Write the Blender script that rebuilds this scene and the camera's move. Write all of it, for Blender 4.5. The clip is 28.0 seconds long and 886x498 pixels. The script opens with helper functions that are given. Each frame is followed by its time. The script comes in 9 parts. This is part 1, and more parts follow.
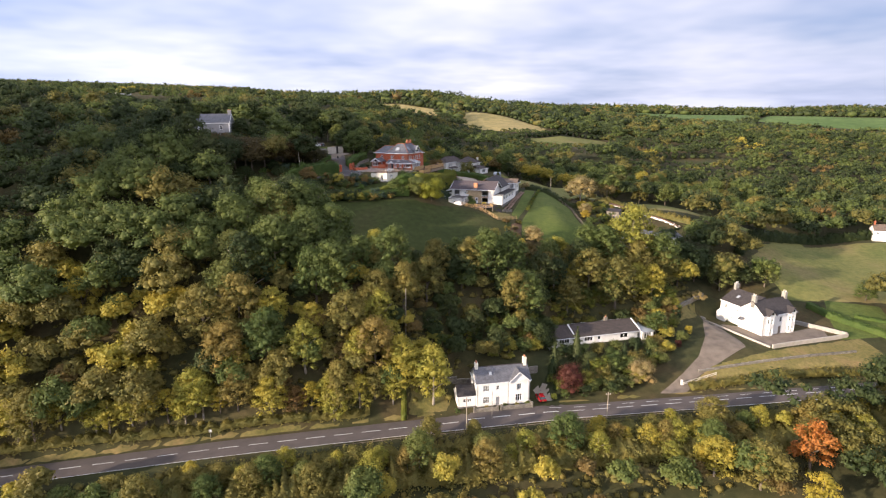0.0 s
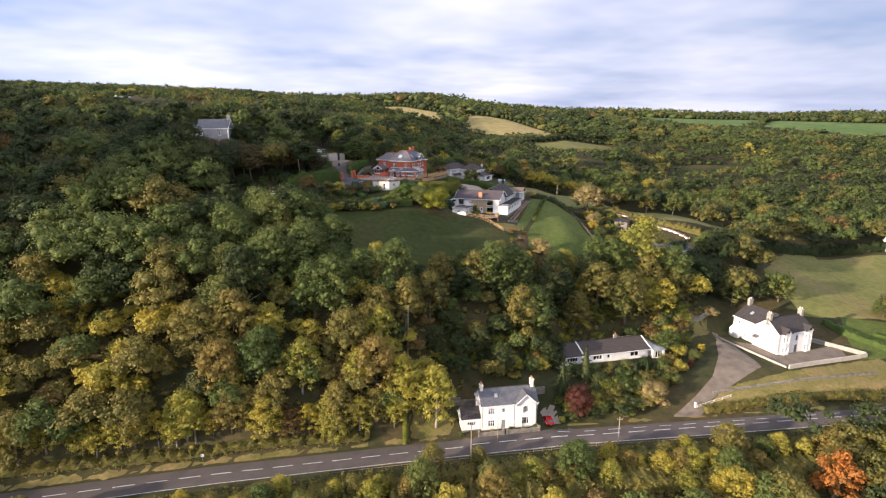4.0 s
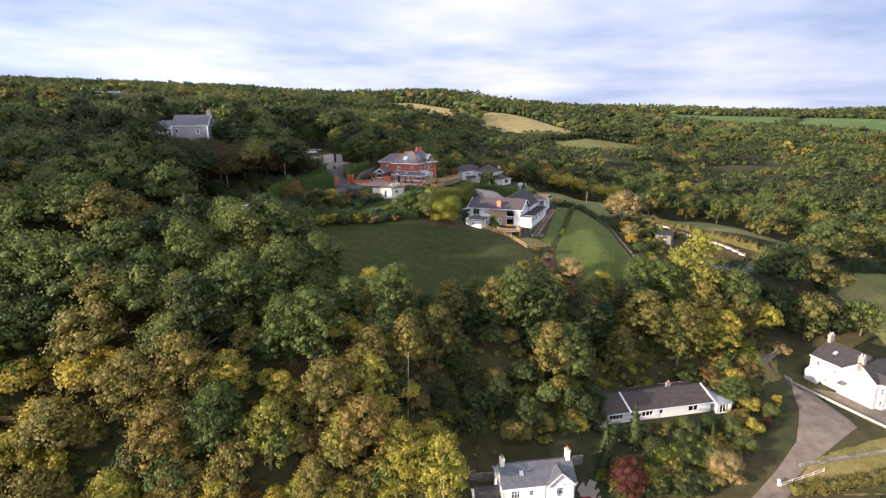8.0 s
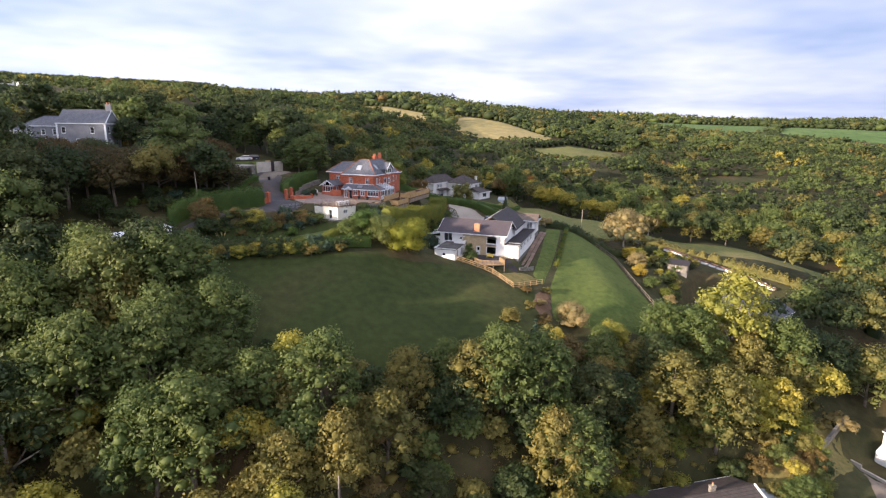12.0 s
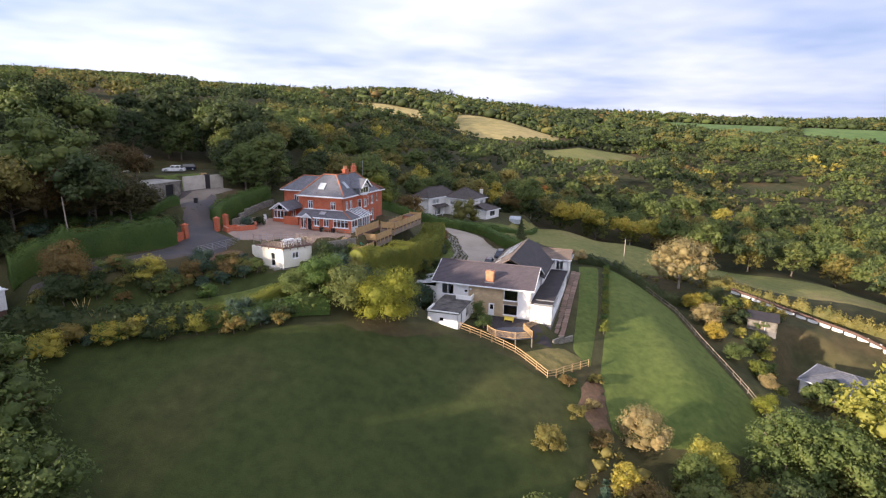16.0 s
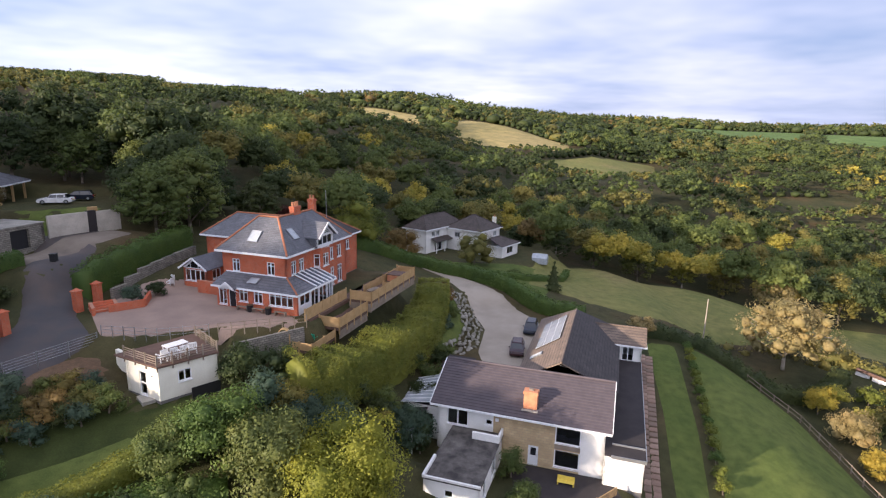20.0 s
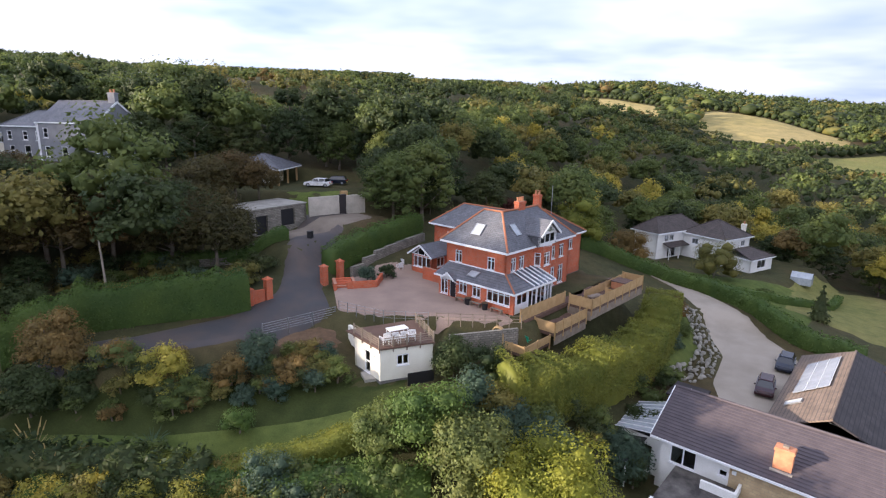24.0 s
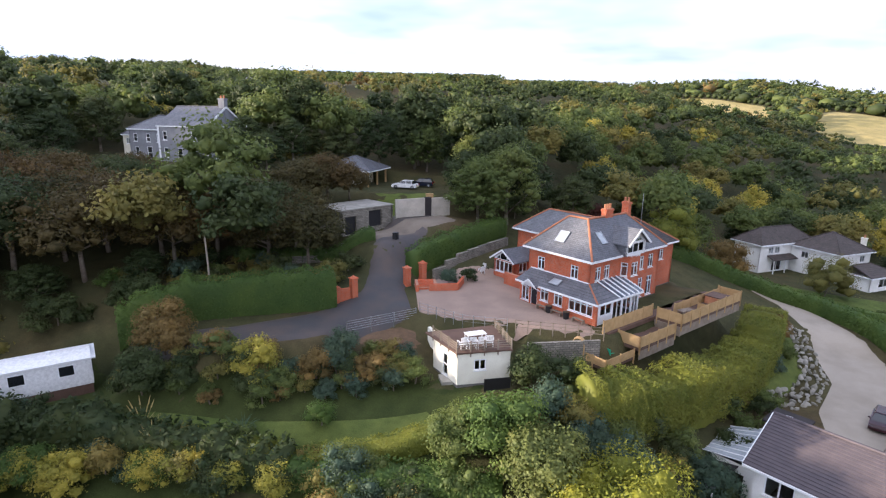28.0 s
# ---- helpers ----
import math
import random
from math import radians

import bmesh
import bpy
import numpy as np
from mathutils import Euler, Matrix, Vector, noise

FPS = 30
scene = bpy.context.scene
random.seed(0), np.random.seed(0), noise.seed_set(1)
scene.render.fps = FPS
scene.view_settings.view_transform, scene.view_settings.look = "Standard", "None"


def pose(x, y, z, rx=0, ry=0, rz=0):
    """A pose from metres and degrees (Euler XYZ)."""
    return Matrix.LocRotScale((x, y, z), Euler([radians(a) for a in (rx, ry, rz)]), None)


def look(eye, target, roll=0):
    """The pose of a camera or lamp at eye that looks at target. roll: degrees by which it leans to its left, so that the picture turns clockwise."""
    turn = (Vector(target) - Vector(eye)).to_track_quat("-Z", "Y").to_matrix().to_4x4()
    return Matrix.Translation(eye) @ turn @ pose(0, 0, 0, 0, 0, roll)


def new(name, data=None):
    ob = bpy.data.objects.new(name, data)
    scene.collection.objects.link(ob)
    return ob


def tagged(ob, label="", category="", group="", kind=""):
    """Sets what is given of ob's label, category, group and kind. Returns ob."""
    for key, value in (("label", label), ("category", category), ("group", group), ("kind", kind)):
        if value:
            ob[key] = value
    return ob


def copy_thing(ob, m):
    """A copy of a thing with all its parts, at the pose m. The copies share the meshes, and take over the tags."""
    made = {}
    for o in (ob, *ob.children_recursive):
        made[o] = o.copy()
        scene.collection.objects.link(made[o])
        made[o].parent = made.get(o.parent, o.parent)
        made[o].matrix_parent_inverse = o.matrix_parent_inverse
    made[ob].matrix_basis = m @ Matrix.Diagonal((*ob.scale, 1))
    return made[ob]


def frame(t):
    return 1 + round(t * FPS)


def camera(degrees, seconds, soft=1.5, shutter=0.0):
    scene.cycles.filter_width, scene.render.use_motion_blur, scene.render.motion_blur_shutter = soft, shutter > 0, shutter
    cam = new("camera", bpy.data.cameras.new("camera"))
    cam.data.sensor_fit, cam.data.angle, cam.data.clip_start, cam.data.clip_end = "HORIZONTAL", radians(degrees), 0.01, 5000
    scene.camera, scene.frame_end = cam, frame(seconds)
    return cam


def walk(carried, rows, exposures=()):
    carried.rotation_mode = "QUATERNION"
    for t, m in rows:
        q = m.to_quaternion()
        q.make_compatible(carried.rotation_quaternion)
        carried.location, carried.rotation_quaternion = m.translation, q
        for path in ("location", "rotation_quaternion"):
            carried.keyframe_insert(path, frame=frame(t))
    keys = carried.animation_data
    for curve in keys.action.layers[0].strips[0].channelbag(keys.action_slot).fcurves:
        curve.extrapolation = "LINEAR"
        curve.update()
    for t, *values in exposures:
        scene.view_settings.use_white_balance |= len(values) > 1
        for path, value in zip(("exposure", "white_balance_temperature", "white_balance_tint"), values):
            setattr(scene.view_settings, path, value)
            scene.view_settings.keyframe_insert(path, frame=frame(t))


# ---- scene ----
cam = camera(77.6, 28.0, 1.2)
PATH = [
    (0, (0.785, -0.682, 65.894), (0.773, 1.266, 65.439), -0.4),
    (0.5, (0.42, -0.222, 66.414), (0.411, 1.725, 65.957), -0.3),
    (1, (0.307, -0.176, 66.87), (0.3, 1.772, 66.417), -0.1),
    (1.5, (0.209, -0.047, 67.284), (0.203, 1.901, 66.833), -0.1),
    (2, (0.06, 0.039, 67.524), (0.052, 1.988, 67.076), -0.1),
    (2.5, (0.18, 0.271, 67.783), (0.163, 2.219, 67.329), -0.3),
    (3, (0.174, 1.122, 67.908), (0.157, 3.071, 67.46), -0.3),
    (3.5, (0.081, 3.048, 67.97), (0.065, 4.996, 67.52), -0.1),
    (5.5, (0.386, 14.536, 67.339), (0.362, 16.485, 66.891), -0.1),
    (6, (0.357, 18.265, 67.43), (0.327, 20.213, 66.978), -0.1),
    (6.5, (0.184, 22.311, 67.564), (0.149, 24.257, 67.104), -0.0),
    (7, (0.256, 26.536, 67.585), (0.21, 28.481, 67.121), -0.0),
    (7.5, (0.261, 30.709, 67.417), (0.207, 32.656, 66.961), -0.1),
    (8, (0.349, 35.079, 67.366), (0.283, 37.025, 66.908), -0.1),
    (8.5, (0.252, 39.724, 67.302), (0.181, 41.671, 66.847), -0.1),
    (9, (0.417, 44.425, 67.321), (0.336, 46.372, 66.869), -0.1),
    (9.5, (0.689, 49.083, 67.201), (0.605, 51.032, 66.76), -0.1),
    (10, (0.925, 53.526, 66.711), (0.851, 55.478, 66.282), 0.0),
    (10.5, (1.189, 57.821, 66.322), (1.14, 59.774, 65.892), 0.0),
    (11, (1.461, 62.301, 66.06), (1.44, 64.254, 65.633), 0.1),
    (11.5, (1.747, 66.761, 65.971), (1.75, 68.715, 65.543), 0.4),
    (12, (1.92, 71.624, 65.983), (1.946, 73.576, 65.546), 0.7),
    (12.5, (1.985, 76.911, 65.961), (2.032, 78.862, 65.522), 1.0),
    (14.5, (2.731, 97.288, 66.366), (2.787, 99.239, 65.928), 0.9),
    (15, (2.701, 102.503, 66.463), (2.754, 104.454, 66.026), 1.0),
    (15.5, (2.551, 107.716, 66.555), (2.597, 109.666, 66.115), 1.0),
    (16, (2.296, 112.942, 66.719), (2.333, 114.892, 66.274), 1.0),
    (16.5, (1.942, 118.044, 66.913), (1.97, 119.993, 66.467), 1.0),
    (17, (1.843, 123.012, 66.774), (1.862, 124.963, 66.333), 1.0),
    (17.5, (1.858, 128.073, 66.623), (1.872, 130.025, 66.187), 1.0),
    (18, (2.05, 133.104, 66.516), (2.066, 135.056, 66.08), 1.0),
    (18.5, (2.303, 138.094, 66.239), (2.325, 140.048, 65.811), 1.1),
    (19, (2.488, 142.978, 66.253), (2.517, 144.931, 65.823), 1.1),
    (19.5, (2.378, 147.654, 66.82), (2.425, 149.61, 66.402), 1.1),
    (20, (2.033, 151.046, 67.444), (2.076, 152.999, 67.017), 1.1),
    (20.5, (1.593, 153.081, 67.756), (1.628, 155.035, 67.328), 1.0),
    (22.5, (0.993, 154.33, 67.508), (0.656, 156.246, 67.045), 1.32),
    (23, (1.033, 154.122, 67.463), (0.499, 155.993, 66.998), 1.18),
    (23.5, (1.074, 154.304, 67.525), (0.359, 156.111, 67.054), 1.18),
    (24, (1.077, 154.367, 67.523), (0.355, 156.173, 67.054), 1.04),
    (24.5, (1.022, 154.483, 67.429), (0.296, 156.288, 66.964), 1.13),
    (25, (1.072, 154.55, 67.523), (0.326, 156.345, 67.054), 1.05),
    (25.5, (1.067, 154.535, 67.47), (0.253, 156.3, 66.999), 1.03),
    (26, (1.334, 154.569, 67.388), (0.464, 156.308, 66.922), 0.74),
    (26.5, (1.313, 154.357, 67.705), (0.449, 156.098, 67.233), 0.96),
    (27, (1.298, 154.451, 67.887), (0.436, 156.194, 67.417), 0.98),
    (27.5, (1.351, 154.618, 67.869), (0.42, 156.326, 67.402), 0.86),
    (28, (1.399, 154.581, 67.914), (0.4, 156.249, 67.444), 0.89),
]
walk(cam, [(t, look(eye, target, roll)) for t, eye, target, roll in PATH],
     [(0, 0.48, 6350, 19), (3, 0.46, 6350, 19), (9, 0.54, 6150, 19), (13, 0.64, 6150, 20), (17, 0.6, 6150, 20), (20.5, 0.52, 6100, 20), (24, 0.76, 6000, 18), (28, 0.94, 6000, 17)])

# ---- light ----
SUN_EL, SUN_AZ = 12.8, 240.0     # degrees; azimuth of the sun, clockwise from +y
sun_from = Vector((math.sin(radians(SUN_AZ)) * math.cos(radians(SUN_EL)), math.cos(radians(SUN_AZ)) * math.cos(radians(SUN_EL)), math.sin(radians(SUN_EL))))
sun = new("sun", bpy.data.lights.new("sun", "SUN"))
sun.data.energy, sun.data.angle, sun.data.color = 7.4, radians(0.9), (1.0, 0.84, 0.62)
sun.matrix_world = look(sun_from * 300, (0, 0, 0))

world = bpy.data.worlds.new("sky")
scene.world = world
world.use_nodes = True


def build_sky():
    nt = world.node_tree
    nt.nodes.clear()
    N = nt.nodes.new
    out, bg = N("ShaderNodeOutputWorld"), N("ShaderNodeBackground")
    sky = N("ShaderNodeTexSky")
    sky.sky_type, sky.sun_disc = "NISHITA", False
    sky.sun_elevation, sky.sun_rotation = radians(SUN_EL), radians(SUN_AZ)
    sky.dust_density, sky.ozone_density = 1.5, 2.0
    co, sep = N("ShaderNodeTexCoord"), N("ShaderNodeSeparateXYZ")
    nt.links.new(co.outputs["Generated"], sep.inputs[0])
    # cloud layers on a flat ceiling: direction divided by its height
    add = N("ShaderNodeMath"); add.operation = "ADD"; add.inputs[1].default_value = 0.12
    mx = N("ShaderNodeMath"); mx.operation = "MAXIMUM"; mx.inputs[1].default_value = 0.0
    nt.links.new(sep.outputs[2], mx.inputs[0]); nt.links.new(mx.outputs[0], add.inputs[0])
    dx, dy = N("ShaderNodeMath"), N("ShaderNodeMath")
    for d, k in ((dx, 0), (dy, 1)):
        d.operation = "DIVIDE"
        nt.links.new(sep.outputs[k], d.inputs[0]); nt.links.new(add.outputs[0], d.inputs[1])
    comb = N("ShaderNodeCombineXYZ")
    nt.links.new(dx.outputs[0], comb.inputs[0]); nt.links.new(dy.outputs[0], comb.inputs[1])
    big, fine = N("ShaderNodeTexNoise"), N("ShaderNodeTexNoise")
    for n, s, d in ((big, 0.5, 4), (fine, 0.3, 4)):
        n.inputs["Scale"].default_value, n.inputs["Detail"].default_value, n.inputs["Roughness"].default_value = s, d, 0.55
        nt.links.new(comb.outputs[0], n.inputs["Vector"])
    cover = N("ShaderNodeValToRGB")
    cover.color_ramp.elements[0].position, cover.color_ramp.elements[1].position = 0.3, 0.62
    nt.links.new(big.outputs[0], cover.inputs[0])
    tone = N("ShaderNodeValToRGB")
    tone.color_ramp.elements[0].position, tone.color_ramp.elements[1].position = 0.35, 0.62
    tone.color_ramp.elements[0].color, tone.color_ramp.elements[1].color = (7.2, 8.0, 9.9, 1), (11.6, 11.6, 11.8, 1)
    nt.links.new(fine.outputs[0], tone.inputs[0])
    mix = N("ShaderNodeMix"); mix.data_type = "RGBA"
    nt.links.new(cover.outputs[0], mix.inputs[0])
    hazed = N("ShaderNodeMix"); hazed.data_type = "RGBA"; hazed.inputs[0].default_value = 0.7
    hazed.inputs[7].default_value = (4.6, 6.0, 9.2, 1)
    nt.links.new(sky.outputs[0], hazed.inputs[6])
    nt.links.new(hazed.outputs[2], mix.inputs[6]); nt.links.new(tone.outputs[0], mix.inputs[7])
    dot = N("ShaderNodeVectorMath"); dot.operation = "DOT_PRODUCT"
    dot.inputs[1].default_value = sun_from.normalized()
    nt.links.new(co.outputs["Generated"], dot.inputs[0])
    glow = N("ShaderNodeMath"); glow.operation = "MULTIPLY_ADD"
    glow.inputs[1].default_value, glow.inputs[2].default_value = 0.24, 1.03
    nt.links.new(dot.outputs["Value"], glow.inputs[0])
    lit = N("ShaderNodeVectorMath"); lit.operation = "SCALE"
    nt.links.new(mix.outputs[2], lit.inputs[0]); nt.links.new(glow.outputs[0], lit.inputs["Scale"])
    nt.links.new(lit.outputs[0], bg.inputs[0])
    bg.inputs[1].default_value = 0.082
    nt.links.new(bg.outputs[0], out.inputs[0])


build_sky()

# ---- materials ----


def mat_base(name):
    m = bpy.data.materials.new(name)
    m.use_nodes = True
    nt = m.node_tree
    return m, nt, nt.nodes["Principled BSDF"], nt.nodes.new


def ramp(nt, src, stops):
    r = nt.nodes.new("ShaderNodeValToRGB")
    e = r.color_ramp.elements
    while len(e) < len(stops):
        e.new(0.5)
    for k, (p, c) in enumerate(stops):
        e[k].position, e[k].color = p, (*c, 1)
    nt.links.new(src, r.inputs[0])
    return r


def noise_node(nt, scale, detail=5, vec=None, rough=0.55):
    n = nt.nodes.new("ShaderNodeTexNoise")
    n.inputs["Scale"].default_value, n.inputs["Detail"].default_value, n.inputs["Roughness"].default_value = scale, detail, rough
    if vec is None:
        c = nt.nodes.new("ShaderNodeTexCoord")
        vec = c.outputs["Object"]
    nt.links.new(vec, n.inputs["Vector"])
    return n


def blend(nt, fac, a, b, mode="MIX"):
    m = nt.nodes.new("ShaderNodeMix")
    m.data_type, m.blend_type = "RGBA", mode
    for sock, v in ((m.inputs[0], fac), (m.inputs[6], a), (m.inputs[7], b)):
        if isinstance(v, (int, float)):
            sock.default_value = v
        elif isinstance(v, tuple):
            sock.default_value = (*v, 1)
        else:
            nt.links.new(v, sock)
    return m.outputs[2]


def bump(nt, b, height, strength=0.3, dist=0.05):
    n = nt.nodes.new("ShaderNodeBump")
    n.inputs["Strength"].default_value, n.inputs["Distance"].default_value = strength, dist
    nt.links.new(height, n.inputs["Height"])
    nt.links.new(n.outputs[0], b.inputs["Normal"])


def plain(name, c, c2=None, scale=3.0, rough=0.7, metal=0.0, grain=40.0, bumpy=0.15, spec=0.35):
    """A painted or natural surface: patchy colour at two scales and a fine relief."""
    m, nt, b, N = mat_base(name)
    c2 = c2 or tuple(v * 0.78 for v in c)
    n1, n2 = noise_node(nt, scale), noise_node(nt, grain, 3)
    r = ramp(nt, n1.outputs[0], ((0.35, c), (0.7, c2)))
    g = ramp(nt, n2.outputs[0], ((0.3, (0.86, 0.86, 0.86)), (0.7, (1.08, 1.08, 1.08))))
    nt.links.new(blend(nt, 1.0, r.outputs[0], g.outputs[0], "MULTIPLY"), b.inputs["Base Color"])
    b.inputs["Roughness"].default_value, b.inputs["Metallic"].default_value = rough, metal
    b.inputs["Specular IOR Level"].default_value = spec
    bump(nt, b, n2.outputs[0], bumpy, 0.02)
    return m


def coursed(name, c1, c2, mortar, w, h, gap, rough=0.8, scale=1.0, strength=0.5, weather=(0.7, 1.1)):
    """Bricks, slates or pavers laid in courses, on x + y and z (or x and y when flat)."""
    m, nt, b, N = mat_base(name)
    co, sep, comb = N("ShaderNodeTexCoord"), N("ShaderNodeSeparateXYZ"), N("ShaderNodeCombineXYZ")
    nt.links.new(co.outputs["Object"], sep.inputs[0])
    s = N("ShaderNodeMath"); s.operation = "ADD"
    nt.links.new(sep.outputs[0], s.inputs[0]); nt.links.new(sep.outputs[1], s.inputs[1])
    nt.links.new(s.outputs[0], comb.inputs[0]); nt.links.new(sep.outputs[2], comb.inputs[1])
    t = N("ShaderNodeTexBrick")
    t.inputs["Scale"].default_value = scale
    t.inputs["Brick Width"].default_value, t.inputs["Row Height"].default_value, t.inputs["Mortar Size"].default_value = w, h, gap
    t.inputs["Color1"].default_value, t.inputs["Color2"].default_value, t.inputs["Mortar"].default_value = (*c1, 1), (*c2, 1), (*mortar, 1)
    nt.links.new(comb.outputs[0], t.inputs["Vector"])
    n = noise_node(nt, 0.9, 6)
    g = ramp(nt, n.outputs[0], ((0.3, (weather[0],) * 3), (0.7, (weather[1],) * 3)))
    nt.links.new(blend(nt, 1.0, t.outputs[0], g.outputs[0], "MULTIPLY"), b.inputs["Base Color"])
    b.inputs["Roughness"].default_value = rough
    inv = N("ShaderNodeMath"); inv.operation = "SUBTRACT"; inv.inputs[0].default_value = 1
    nt.links.new(t.outputs[1], inv.inputs[1])
    bump(nt, b, inv.outputs[0], strength, 0.02)
    return m


def leaf(name, ca, cb, cc=None, through_light=0.42):
    """Foliage: each plant has its own tint, each leaf cluster varies about it."""
    m, nt, b, N = mat_base(name)
    info, geo = N("ShaderNodeObjectInfo"), N("ShaderNodeNewGeometry")
    r = ramp(nt, info.outputs["Random"], ((0.0, ca), (1.0, cb)) if cc is None else ((0.0, ca), (0.6, cb), (1.0, cc)))
    g = ramp(nt, geo.outputs["Random Per Island"], ((0.0, (0.82, 0.84, 0.82)), (0.6, (1.0, 1.0, 1.0)), (1.0, (1.2, 1.17, 1.06))))
    n = noise_node(nt, 0.25, 3)
    p = ramp(nt, n.outputs[0], ((0.35, (0.8, 0.86, 0.8)), (0.65, (1.2, 1.12, 0.95))))
    col = blend(nt, 1.0, blend(nt, 1.0, r.outputs[0], g.outputs[0], "MULTIPLY"), p.outputs[0], "MULTIPLY")
    nt.links.new(col, b.inputs["Base Color"])
    b.inputs["Roughness"].default_value, b.inputs["Specular IOR Level"].default_value = 0.6, 0.25
    tr, mx = N("ShaderNodeBsdfTranslucent"), N("ShaderNodeMixShader")
    mx.inputs[0].default_value = through_light
    nt.links.new(col, tr.inputs[0])
    nt.links.new(b.outputs[0], mx.inputs[1]); nt.links.new(tr.outputs[0], mx.inputs[2])
    nt.links.new(mx.outputs[0], nt.nodes["Material Output"].inputs[0])
    return m


def ground_mat(name, stops, big=0.06, mid=0.6, fine=9.0, rough=0.95, relief=0.5):
    m, nt, b, N = mat_base(name)
    n1, n2, n3 = noise_node(nt, big, 4), noise_node(nt, mid, 5), noise_node(nt, fine, 3)
    r = ramp(nt, n1.outputs[0], stops)
    g = ramp(nt, n2.outputs[0], ((0.3, (0.75, 0.78, 0.75)), (0.7, (1.2, 1.16, 1.1))))
    f = ramp(nt, n3.outputs[0], ((0.3, (0.8, 0.8, 0.8)), (0.7, (1.15, 1.15, 1.15))))
    c = blend(nt, 1.0, blend(nt, 1.0, r.outputs[0], g.outputs[0], "MULTIPLY"), f.outputs[0], "MULTIPLY")
    nt.links.new(c, b.inputs["Base Color"])
    b.inputs["Roughness"].default_value, b.inputs["Specular IOR Level"].default_value = rough, 0.15
    bump(nt, b, n3.outputs[0], relief, 0.12)
    return m


def glass_mat():
    m, nt, b, N = mat_base("window_glass")
    b.inputs["Base Color"].default_value = (0.75, 0.82, 0.85, 1)
    b.inputs["Roughness"].default_value, b.inputs["Transmission Weight"].default_value, b.inputs["IOR"].default_value = 0.03, 1.0, 1.45
    return m


